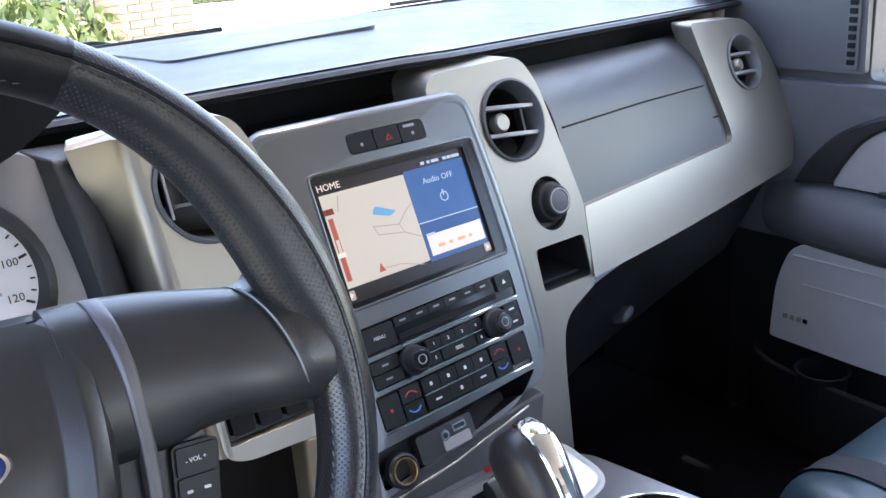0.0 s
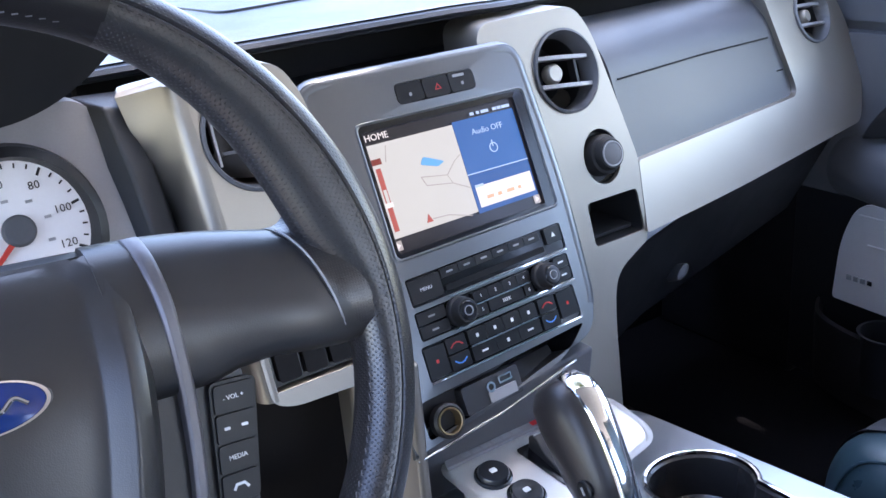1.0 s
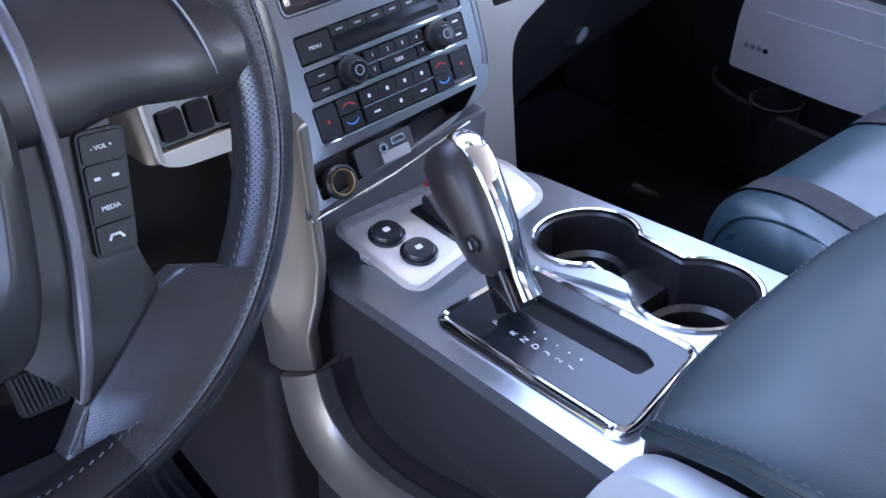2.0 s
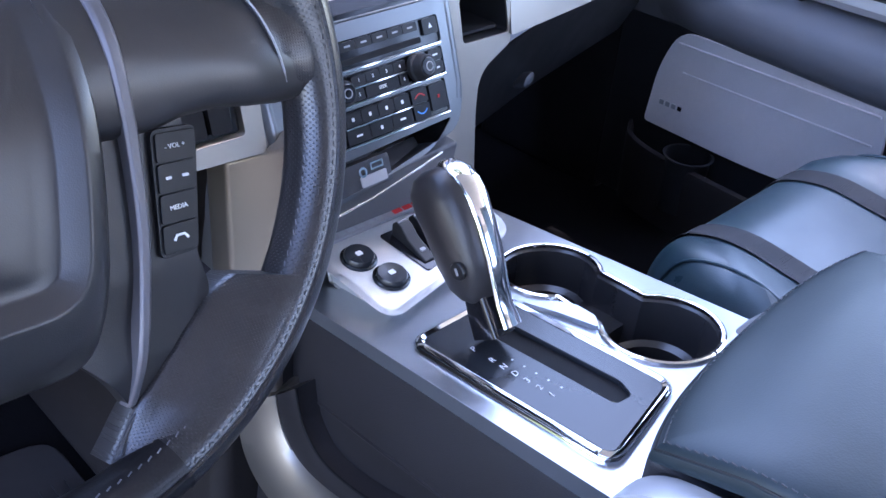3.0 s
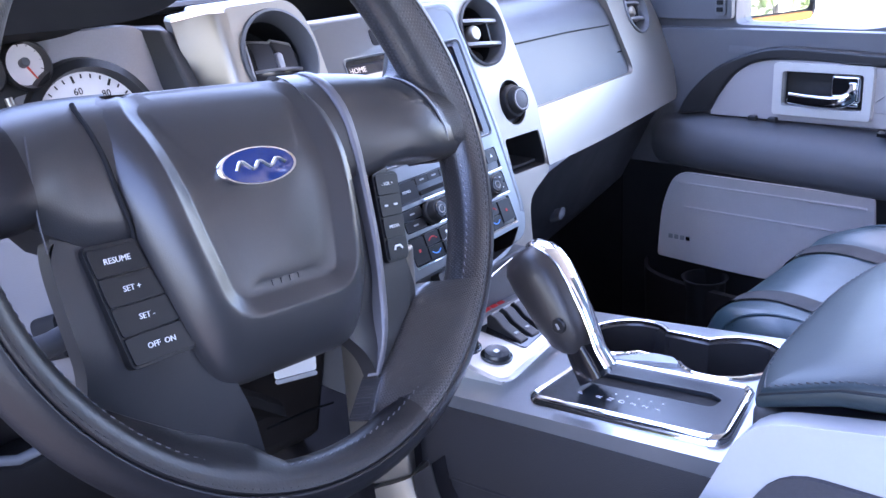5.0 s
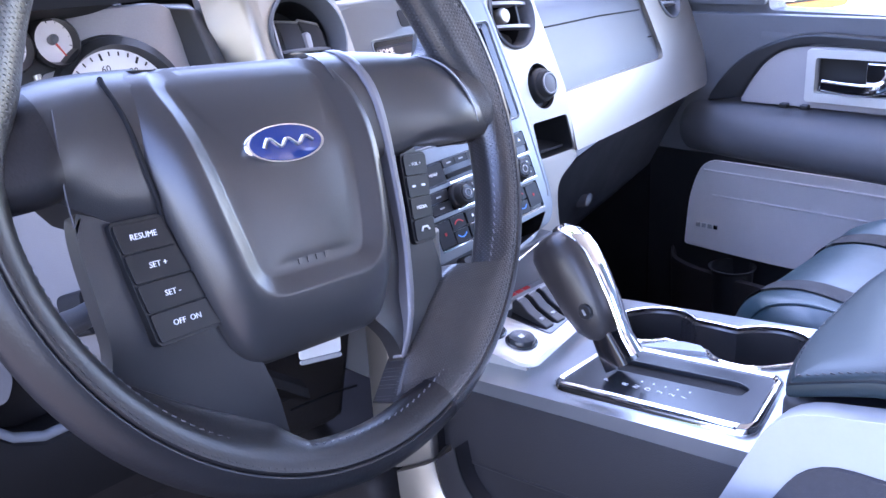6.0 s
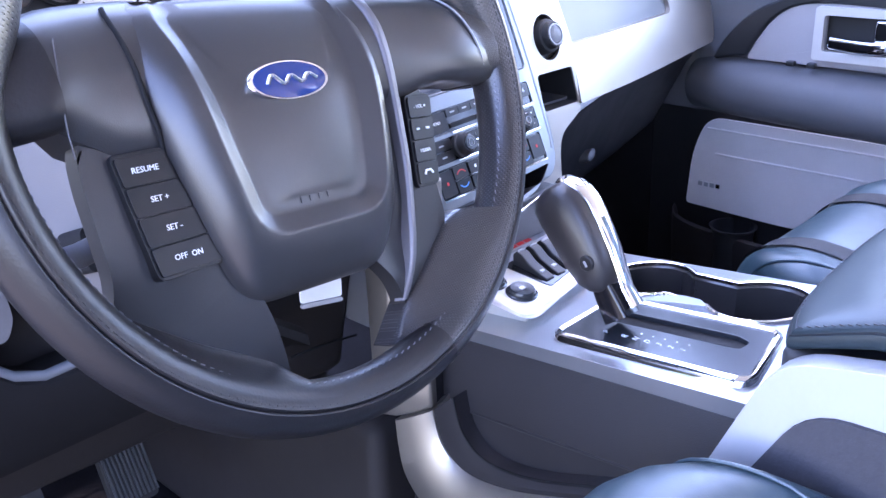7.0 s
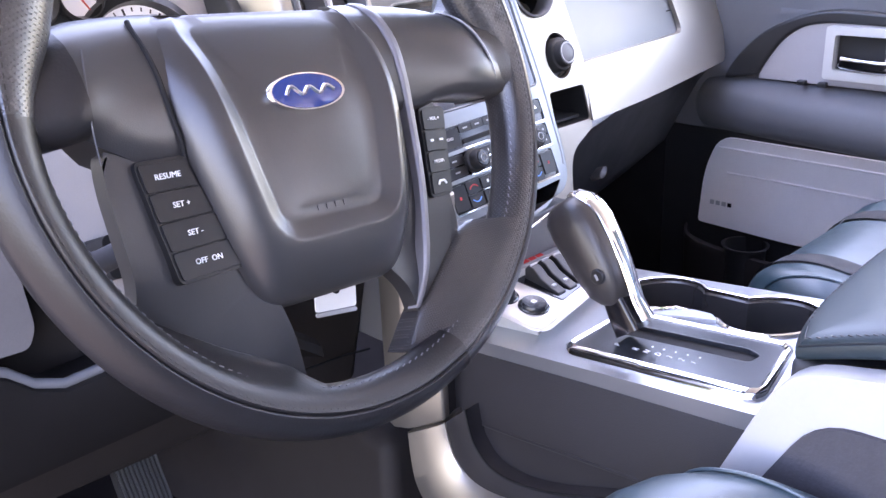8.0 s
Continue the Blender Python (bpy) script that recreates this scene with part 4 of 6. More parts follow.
part("side_panel", plate([rounded([(-0.84, 0.548), (-0.494, 0.530), (-0.487, 0.545), (-0.495, 0.66), (-0.84, 0.66)], 0.006)], lambda x, z, w: Vector((x, -0.040 + w, z)), 0.0, 0.02), shroud_plastic, knee, "grey lower dash panel", 0.004)

column = thing("steering_column", (-0.413, -0.05, 0.6), "dark plastic steering column shroud with stalks", "steering column")
WC, WNORM = Vector((-0.3960, -0.2712, 0.7239)), Vector((0.0576, -0.9371, 0.3444))
WM = frame_at(WC, (1, 0, 0), WNORM) @ pose(0, 0, 0, 0, 0, -3.77)
part("shroud", loft([[WM @ Vector((a, b - 0.01, z)) for a, b in rrect(-s, -s * low, s, s * 0.8, s * 0.55)] for s, z, low in ((0.034, -0.045, 0.9), (0.058, -0.06, 0.95), (0.064, -0.14, 1.3), (0.068, -0.26, 1.5))]), shroud_plastic, column, "grey plastic column shroud", 0.004)
part("stalk", sweep([WM @ Vector(p) for p in ((-0.03, -0.0, -0.09), (-0.09, 0.01, -0.085), (-0.15, 0.02, -0.08))], ring(0, 0, 0.008, n=14)), plastic_deep, column, "black turn signal stalk")
# Solid dark plate stands in for the shade inside the shroud's opening.
part("lever_shade_plate", plate([rrect(-0.052, -0.072, -0.020, -0.044, 0.006)], lambda x, y, w: WM @ Vector((x - 0.022, y, w)), -0.168, -0.135), plastic_deep, column, "dark plate standing in for the shaded lever opening", 0.003)
part("tilt_lever", sweep([WM @ Vector(p) for p in ((-0.05, -0.05, -0.10), (-0.10, -0.06, -0.085), (-0.125, -0.062, -0.08))], ring(0, 0, 0.007, n=12)), plastic_grey, column, "grey tilt lever")

# ---- steering wheel ----
wheel = thing("steering_wheel", tuple(WC), "black leather steering wheel with grey spokes and buttons", "steering wheel")
RM, RT = 0.1718, 0.0148
GROOVE = radians(84)


def rim_profile():
    """Unit profile of the rim: angle 0 points outward, 90 degrees to the driver; a groove parts the outer band."""
    out = []
    for i in range(36):
        b = 2 * math.pi * i / 36
        out.append((b, 1.0))
    for d, k in ((-0.10, 1.0), (-0.05, 0.97), (0.0, 0.90), (0.05, 0.98), (0.10, 1.01)):
        out.append((GROOVE + d, k))
    out = [q for q in out if q[1] != 1.0 or abs(q[0] - GROOVE) > 0.09 or q[0] in (GROOVE - 0.10,)]
    return sorted(out)


PROFILE = rim_profile()


def rim_arc(name, a0, a1, mat, label):
    n = max(6, int((a1 - a0) / 3))
    rings = []
    for i in range(n + 1):
        deg = a0 + (a1 - a0) * i / n
        a = radians(deg)
        c, s = math.cos(a), math.sin(a)
        d = abs((deg + 90) % 360 - 180) - 70
        thumb = math.exp(-(d / (30 if d < 0 else 15)) ** 2)
        rings.append([WM @ Vector(((RM + RT * k * (math.cos(b) * (1 + (0.92 * thumb if math.cos(b) < 0 else 0)))) * c, (RM + RT * k * (math.cos(b) * (1 + (0.92 * thumb if math.cos(b) < 0 else 0)))) * s, math.sin(b) * k * RT * 1.12)) for b, k in PROFILE])
    ob = part(name, loft(rings, cap=True), mat, wheel, label)
    inv = WM.inverted()

    def metres(co):
        p = inv @ co
        a = math.atan2(p.y, p.x)
        if a < radians(a0) - 0.2:
            a += 2 * math.pi
        b = math.atan2(p.z / 1.12, math.hypot(p.x, p.y) - RM)
        if b < -2.4:
            b += 2 * math.pi
        return (RM * a * 0.7071 + RT * b * 0.7071, RM * a * 0.7071 - RT * b * 0.7071)

    lay_uv(ob, metres)
    return ob


rim_arc("rim_top", 66, 114, leather, "smooth black leather rim")
rim_arc("rim_bottom", 178, 289, leather, "smooth black leather rim")
rim_arc("rim_grip", -71, 66, leather_holes, "perforated black leather grip")
rim_arc("rim_grip", 114, 178, leather_holes, "perforated black leather grip")
for a in (66, 114, 178, 289):
    c, s = math.cos(radians(a)), math.sin(radians(a))
    part("seam", loft([[WM @ Vector(((RM + RT * k * 1.03 * math.cos(b)) * c - d * s, (RM + RT * k * 1.03 * math.cos(b)) * s + d * c, math.sin(b) * k * RT * 1.155)) for b, k in PROFILE] for d in (-0.0011, -0.0003, 0.0003, 0.0011)], cap=False), leather, wheel)


def stitch_row(name, count, b, tilt, lift, material, label):
    bm = bmesh.new()
    for i in range(count):
        a = 2 * math.pi * i / count
        c, s = math.cos(a), math.sin(a)
        r = RM + RT * lift * math.cos(b)
        m = Matrix.Translation(WM @ Vector((r * c, r * s, math.sin(b) * RT * 1.12 * lift))) @ WM.to_3x3().to_4x4() @ pose(0, 0, 0, 0, 0, math.degrees(a)) @ pose(0, 0, 0, 0, 90 - math.degrees(b), 0) @ pose(0, 0, 0, 0, 0, 90 + tilt)
        bmesh.ops.create_cube(bm, size=1.0, matrix=m @ Matrix.Diagonal((0.0026, 0.0006, 0.0005, 1)))
    part(name, bm, material, wheel, label, smooth=False)["kind"] = "stuff"


stitch_row("stitching", 190, radians(150), 20, 1.02, rim_thread, "stitching along the inner rim")
stitch_row("stitching", 230, GROOVE + 0.22, 0, 1.0, leather, "fine stitching beside the rim groove")

def hp(x, y, z):
    """A point of the hub and spokes: the hub stands proud of the rim and a little aside, the spokes run out to the rim."""
    s = min(1.0, max(0.0, (abs(x) - 0.100) / 0.055))
    r = min(1.0, max(0.0, (math.hypot(x, y) - 0.130) / 0.05))
    s, r = s * s * (3 - 2 * s), r * r * (3 - 2 * r)
    return WM @ Vector((0.965 * x - 0.0136 * (1 - s), 0.965 * y + 0.0060 * (1 - s), z + 0.0140 * (1 - r)))


# airbag cover: rings from back edge to sunken panel
cover_out = rounded([(-0.0840, 0.053), (0.0760, 0.053), (0.0715, -0.020), (0.0590, -0.090), (0.047, -0.117), (-0.048, -0.117), (-0.0620, -0.090), (-0.0780, -0.020)], [0.018, 0.018, 0.05, 0.03, 0.016, 0.016, 0.03, 0.05], 6)
cover_in = rounded([(-0.0515, 0.042), (0.0515, 0.042), (0.0465, -0.020), (0.036, -0.073), (-0.036, -0.073), (-0.0465, -0.020)], [0.01, 0.01, 0.03, 0.010, 0.010, 0.03], 6)


def scaled(loop, k, cy=-0.045):
    return [(x * k, cy + (y - cy) * k) for x, y in loop]


co, ci = resample(cover_out, 120), resample(cover_in, 120)


def offset(loop, d):
    """Moves a closed line outward by d."""
    out, n = [], len(loop)
    for i in range(n):
        t = Vector(loop[(i + 1) % n]) - Vector(loop[i - 1])
        nm = Vector((t.y, -t.x)).normalized()
        out.append((loop[i][0] + nm.x * d, loop[i][1] + nm.y * d))
    return out


# lines run clockwise here, so the outward side is the other one
SGN = -1.0 if sum(co[i - 1][0] * co[i][1] - co[i][0] * co[i - 1][1] for i in range(120)) < 0 else 1.0
mid = [((a[0] * 0.45 + b[0] * 0.55), (a[1] * 0.45 + b[1] * 0.55)) for a, b in zip(co, offset(ci, 0.0125 * SGN))]


def hubz(x, y):
    """The cover bows back towards its top and bottom."""
    up, down = y + 0.005, -y - 0.08
    up, down = 0.5 * (up + math.hypot(up, 0.02)), 0.5 * (down + math.hypot(down, 0.02))
    return 0.008 - 0.22 * up - 6.0 * up * up - 0.55 * x * x - 0.28 * down


rings = []
for loop, dz in ((scaled(co, 0.985), -0.045), (scaled(co, 1.0), -0.018), (scaled(co, 0.998), -0.0115), (scaled(co, 0.985), -0.0082), (scaled(co, 0.945), -0.0046), (mid, 0.0010), (offset(ci, 0.0115 * SGN), 0.0036), (offset(ci, 0.0104 * SGN), 0.0035), (offset(ci, 0.0094 * SGN), 0.0031), (offset(ci, 0.0008 * SGN), -0.0028), (offset(ci, -0.0002 * SGN), -0.0033), (offset(ci, -0.0012 * SGN), -0.0035), (offset(ci, -0.006 * SGN), -0.0040), (scaled(ci, 0.74), -0.0036), (scaled(ci, 0.6), -0.0033), (scaled(ci, 0.45), -0.0030), (scaled(ci, 0.3), -0.0028), (scaled(ci, 0.15), -0.0026), (scaled(ci, 0.02), -0.0025)):
    ring_ = []
    for x, y in loop:
        # the sunken panel has no step at its top, it runs out into the rolled edge
        g = 1.0 if dz < -0.006 or abs(x) > 0.056 else min(1.0, max(0.0, (0.036 - y) / 0.012))
        y = min(y, 0.0495) if dz > -0.0045 else y
        ring_.append(hp(x, y, hubz(x, y) + dz * g - 0.0016 * (1 - g)))
    rings.append(ring_)
cover = part("airbag_cover", loft(rings), hub_plastic, wheel, "grained charcoal airbag cover")
cover.data.shade_smooth()


edge = [q for q in scaled(co, 1.012) if q[0] < -0.040 and -0.084 < q[1] < 0.046]
part("cover_groove", sweep([hp(x, y, -0.0070 - 0.0065 * max(0.0, min(1.0, (-0.018 - y) / 0.02)) - 9.8 * max(0.0, y - 0.008) ** 2) for x, y in sorted(edge, key=lambda q: q[1])], ring(0, 0, 0.0014, n=8)), plastic_deep, wheel, "dark gap beside the airbag cover")


def hubmap(x, y, w):
    return hp(x, y, hubz(x, y) - 0.0035 + w)


for u0, v0, w in ((0.003, -0.031, 0.0022), (0.0075, -0.031, 0.0032)):
    part("embossed_mark", plate([rrect(u0 - w / 2, v0 - 0.004, u0 + w / 2, v0 + 0.004, 0.0008, 2)], hubmap, 0.0003, -0.001), hub_plastic, wheel)
for i in range(4):
    part("embossed_mark", plate([rrect(-0.012 + i * 0.0062, -0.0700, -0.0078 + i * 0.0062, -0.0665, 0.0008, 2)], hubmap, 0.0003, -0.001), hub_plastic, wheel)
badge = part("badge", loft([[hubmap(a * k, b * k - 0.004, w) for a, b in ring(0, 0, 0.0272, 0.0112, 48)] for k, w in ((1.0, -0.001), (1.0, 0.0025), (0.96, 0.0036), (0.90, 0.0034), (0.88, 0.0022), (0.02, 0.0026))]), chrome, wheel, "oval badge, chrome rim and blue face")
part("badge_face", loft([[hubmap(a * k, b * k - 0.004, w) for a, b in ring(0, 0, 0.0272, 0.0112, 48)] for k, w in ((0.905, 0.0024), (0.88, 0.0034), (0.5, 0.0042), (0.02, 0.0045))]), badge_blue, badge)
part("badge_scroll", sweep(curve_pts([hubmap(x, y - 0.004, 0.0046) for x, y in ((-0.017, -0.002), (-0.012, 0.003), (-0.006, -0.002), (0.0, 0.002), (0.006, -0.002), (0.012, 0.002), (0.017, -0.001))], 40), ring(0, 0, 0.0011, n=8), up=tuple(WNORM)), chrome, badge, "plain chrome wave on the badge")


def spokemap(side, lift=0.0):
    return lambda x, y, w: hp(side * x, y, -0.006 - 0.75 * max(0.0, x - 0.08) ** 2 + lift + w)


def spoke_bar(side, x0, x1, grow):
    """A spoke with a rounded upper edge, lofted outward from the hub."""
    rings = []
    for i in range(9):
        x = x0 + (x1 - x0) * i / 8
        yt, yb = 0.0540 - 0.08 * max(0.0, x - 0.08) + grow, -0.0225 + (0.0085 if side > 0 else 0.0150) * min(1.0, max(0.0, (x - 0.095) / 0.025)) - grow
        z0 = (-0.0045 if side > 0 else -0.0075) + 0.05 * max(0.0, x - 0.08) + 0.16 * max(0.0, x - 0.105) + grow
        low = [(yb + 0.008, -0.001), (yb + 0.003, -0.004), (yb, -0.010), (yb + 0.002, -0.036)] if side > 0 or x > 0.126 else [(yb + 0.008, -0.0005), (yb, -0.0025), (yb - 0.008, -0.0070), (yb - 0.010, -0.036)]
        sec = [(yt - 0.004, -0.040), (yt, -0.031), (yt - 0.0018, -0.024), (yt - 0.0065, -0.0165), (yt - 0.0135, -0.0098), (yt - 0.0220, -0.0050), (yt - 0.0320, -0.0018), (yt - 0.0420, 0.0)] + low
        rings.append([hp(side * x, y, z0 + z) for y, z in sec])
    return loft(rings)


THUMB = ((0.045, -0.040), (0.0500, -0.029), (0.0480, -0.0195), (0.0430, -0.0108), (0.0355, -0.0032), (0.0265, 0.0018), (0.0165, 0.0046), (0.0065, 0.0056), (-0.004, 0.0046), (-0.012, -0.001), (-0.0145, -0.010), (-0.012, -0.036))


def thumb_edge(y):
    """How far out the leather begins on the spoke at this height."""
    return 0.1370 + 0.0155 * (1 - (y + 0.0145) / 0.0650) ** 0.8


def thumb_rest():
    """The leather that runs from the rim over the spoke's end, its edge slanting outward on the way down."""
    rings = []
    for i in range(9):
        t = i / 8
        ring_ = []
        for y, z in THUMB:
            x0 = thumb_edge(y)
            k = t * t * (3 - 2 * t)
            ring_.append(hp(x0 + (0.174 - x0) * t - 0.30 * k * y * y / 0.05, y * (1 + (0.55 if y > 0 else 0.10) * t * t), z + 0.0085 * k))
        rings.append(ring_)
    return loft(rings)


def flare(side):
    """A web of leather from the lower spoke's edge, rising into the front of the rim."""
    edge = [(0.1220, -0.0960), (0.1110, -0.1030), (0.0975, -0.1155), (0.0750, -0.1350), (0.0660, -0.1425), (0.0595, -0.1510), (0.0540, -0.1590), (0.0480, -0.1665)] if side > 0 else [(0.1310, -0.0960), (0.1160, -0.1010), (0.1000, -0.1120), (0.0780, -0.1270), (0.0560, -0.1390), (0.0400, -0.1480), (0.0240, -0.1640)]
    a0, a1 = (-35, -75) if side > 0 else (-38, -84)
    inner = curve_pts([Vector((x, y, 0.0)) for x, y in edge], 24)
    rings = []
    for i, p in enumerate(inner):
        a = radians(a0 + (a1 - a0) * i / (len(inner) - 1))
        lift = 0.0008 if side > 0 else -0.0016
        e = hp(side * p.x, p.y, -0.006 - 0.75 * max(0.0, p.x - 0.08) ** 2 - 0.006 + lift)
        b = radians(112)
        r = RM + RT * math.cos(b)
        o = WM @ Vector((side * r * math.cos(a), r * math.sin(a), RT * 1.12 * math.sin(b)))
        back = WNORM * -0.016
        sec = [e + back, e - WNORM * 0.002]
        for v in (0.03, 0.10, 0.22, 0.36, 0.50, 0.64, 0.78, 0.90, 1.0):
            q = e.lerp(o, v)
            k = v * v * (3 - 2 * v)
            rise = (o - e).dot(WNORM)
            sec.append(q + WNORM * (rise * (k - v) * 0.6 + (0.0016 * (1 - v) * min(1.0, v / 0.1) if side > 0 else 0.0)))
        rings.append(sec + [o + back])
    return loft(rings)


LOWER_L = rounded([(0.062, -0.016), (0.124, -0.014), (0.127, -0.034), (0.124, -0.062), (0.120, -0.086), (0.128, -0.106), (0.104, -0.138), (0.064, -0.162), (0.026, -0.172), (0.037, -0.130), (0.044, -0.100)], [0.004, 0.012, 0.02, 0.02, 0.014, 0.004, 0.02, 0.02, 0.004, 0.03, 0.004])
LOWER_R = rounded([(0.062, -0.016), (0.112, -0.014), (0.110, -0.045), (0.1065, -0.078), (0.112, -0.0985), (0.111, -0.107), (0.0975, -0.119), (0.0745, -0.139), (0.0650, -0.1475), (0.0550, -0.1290), (0.0400, -0.1110), (0.040, -0.090)], [0.004, 0.006, 0.02, 0.02, 0.010, 0.003, 0.02, 0.02, 0.004, 0.02, 0.004, 0.004])
for side in (-1, 1):
    part("spoke", spoke_bar(side, 0.058, 0.163, 0.0), hub_plastic, wheel, "grained charcoal upper spoke")
    part("spoke", plate([LOWER_L if side < 0 else LOWER_R], spokemap(side, -0.006), 0.0, -0.012), spoke_plastic, wheel, "grained charcoal lower spoke", 0.005, 3)
    web = part("leather_flare", flare(side), leather_holes if side > 0 else leather, wheel, "leather flare between lower spoke and rim")
    sleeve = part("leather_sleeve", spoke_bar(side, 0.1325, 0.165, 0.0008) if side < 0 else thumb_rest(), leather if side < 0 else leather_holes, wheel, "leather sleeve over the spoke end")
    for ob in (web, sleeve):
        lay_uv(ob, lambda co: tuple(1.5 * (WM.inverted() @ co).xy))
    part("stitch_line", sweep(curve_pts([hp(side * x, y, z) for x, y, z in (tuple((thumb_edge(y) + 0.0012, y, z + 0.0006) for y, z in THUMB[2:10]) if side > 0 else ((0.122, 0.032, -0.008), (0.131, 0.013, -0.0018), (0.1345, -0.006, -0.0018), (0.1320, -0.022, -0.006)))], 14), ring(0, 0, 0.0006 if side > 0 else 0.0004, n=6)), stitch if side > 0 else thread, wheel)
    path = curve_pts([(0.0805, 0.0535, -0.030), (0.0808, 0.0500, -0.0230), (0.0815, 0.0400, -0.0125), (0.0828, 0.022, -0.0050), (0.0838, 0.000, -0.0040), (0.0840, -0.028, -0.006), (0.0800, -0.070, -0.007), (0.0695, -0.1200, -0.009), (0.0640, -0.1430, -0.012)], 30)
    rings = []
    for i, p in enumerate(path):
        hw = 0.0046 - 0.0016 * i / 30
        rings.append([hp(side * (p.x + dx), p.y, p.z + dz) for dx, dz in ((-hw, -0.008), (-hw, 0.0), (-hw * 0.5, 0.0014), (hw * 0.5, 0.0010), (hw, -0.001), (hw, -0.008))])
    if side > 0:
        # Lighter strip painted where the rounded spoke edge catches the light.
        part("spoke_strip", loft(rings), spoke_edge_light, wheel, "pale strip standing for the highlight on the spoke edge", 0.0006)
    pad = rounded([(0.0770, -0.0265), (0.1065, -0.0265), (0.0970, -0.0905), (0.0575, -0.0890)] if side < 0 else [(0.0945, -0.0205), (0.1155, -0.0205), (0.1070, -0.0785), (0.0875, -0.0785)], 0.004)
    bp = part("button_pad", plate([pad], spokemap(side, -0.003), 0.0, -0.01), key_black, wheel, "black button pad", 0.002)
    words = ("RESUME", "SET +", "SET -", "OFF  ON") if side < 0 else ("- VOL +", None, "MEDIA", None)
    (ax, ay), (bx, by), (cx0, cy0), (dx0, dy0) = ((0.0790, -0.0282), (0.1048, -0.0282), (0.0958, -0.0890), (0.0592, -0.0875)) if side < 0 else ((0.0960, -0.022), (0.1145, -0.022), (0.1063, -0.077), (0.0890, -0.077))
    for i in range(4):
        t0, t1 = i / 4 + 0.006, (i + 1) / 4 - 0.006
        lf = lambda t: (ax + (dx0 - ax) * t, ay + (dy0 - ay) * t)
        rt = lambda t: (bx + (cx0 - bx) * t, by + (cy0 - by) * t)
        k = part("button", plate([rounded([lf(t0), rt(t0), rt(t1), lf(t1)], 0.0018, 3)], spokemap(side, -0.003), 0.0013, -0.004), key_black, bp, "", 0.0007)
        tm = (t0 + t1) / 2
        cx, cy = side * (lf(tm)[0] + rt(tm)[0]) / 2, (lf(tm)[1] + rt(tm)[1]) / 2
        z = -0.0076 - 0.75 * max(0.0, abs(cx) - 0.08) ** 2
        m = Matrix.Translation(hp(cx, cy, z + 0.0003)) @ WM.to_3x3().to_4x4()
        if words[i]:
            writing("lettering", words[i], 0.0040 if side < 0 else 0.0030, m, print_white, k, 0.0002)
        elif i == 1:
            for dx in (-0.004, 0.004):
                part("mark", plate([rrect(cx + dx - 0.0014, cy - 0.0007, cx + dx + 0.0014, cy + 0.0007, 0.0003, 1)], hp, z, z + 0.0006), print_white, k)
        else:
            part("mark", sweep([hp(cx + p, cy + q, z + 0.0004) for p, q in ((-0.0035, -0.001), (-0.002, 0.0013), (0.002, 0.0013), (0.0035, -0.001))], ring(0, 0, 0.0007, n=6)), print_white, k)
bm = bmesh.new()
for i in range(14):
    t = i / 13
    p = hp(0.0625 - 0.0115 * t, -0.1480 - 0.0140 * t, -0.0098 + 0.004 * t)
    bmesh.ops.create_cube(bm, size=1.0, matrix=Matrix.Translation(p) @ WM.to_3x3().to_4x4() @ pose(0, 0, 0, 0, 0, 38 - 10 * t) @ Matrix.Diagonal((0.0036, 0.0008, 0.0010, 1)))
part("stitching", bm, thread, wheel, "laced stitching at the leather flare", smooth=False)["kind"] = "stuff"
part("hub_back", loft([[WM @ Vector((a, b - 0.03, z)) for a, b in rrect(-s, -s, s, s * 0.8, s * 0.5)] for s, z in ((0.055, -0.02), (0.05, -0.045), (0.03, -0.06))]), plastic_black, wheel)

# ---- centre console ----
console = thing("center_console", (0, -0.35, 0.0), "satin silver centre console with chrome cup holders", "console")


def topmap(x, y, w):
    return Vector((x, y, 0.4195 - 0.105 * (y + 0.2) + w))


CUP1, CUP2 = (0.093, -0.206), (0.086, -0.330)
top_loop = rounded([(-0.100, -0.060), (0.150, -0.060), (0.152, -0.426), (-0.101, -0.426)], [0.01, 0.03, 0.005, 0.005])
cup_loop = []
for k in range(41):
    a = radians(-50 + 280 * k / 40)
    cup_loop.append((CUP1[0] + 0.046 * math.cos(a), CUP1[1] + 0.046 * math.sin(a)))
for k in range(41):
    a = radians(130 + 280 * k / 40)
    cup_loop.append((CUP2[0] + 0.049 * math.cos(a), CUP2[1] + 0.049 * math.sin(a)))
plate_loop = rounded([(-0.073, -0.211), (0.020, -0.211), (0.019, -0.378), (-0.073, -0.397)], 0.010, 5)
part("top_panel", plate([top_loop, cup_loop, rounded([(-0.064, -0.220), (0.011, -0.220), (0.010, -0.369), (-0.064, -0.387)], 0.008)], topmap, 0.0, -0.026), silver_console, console, "satin silver top panel", 0.0045, 3)


def grown(loop, d):
    c = Vector((sum(p[0] for p in loop) / len(loop), sum(p[1] for p in loop) / len(loop)))
    out = []
    n = len(loop)
    for i in range(n):
        t = (Vector(loop[(i + 1) % n]) - Vector(loop[i - 1]))
        nm = Vector((t.y, -t.x)).normalized() if t.length > 1e-9 else Vector((0, 0))
        q = Vector(loop[i]) + nm * d
        out.append(tuple(q))
    return out


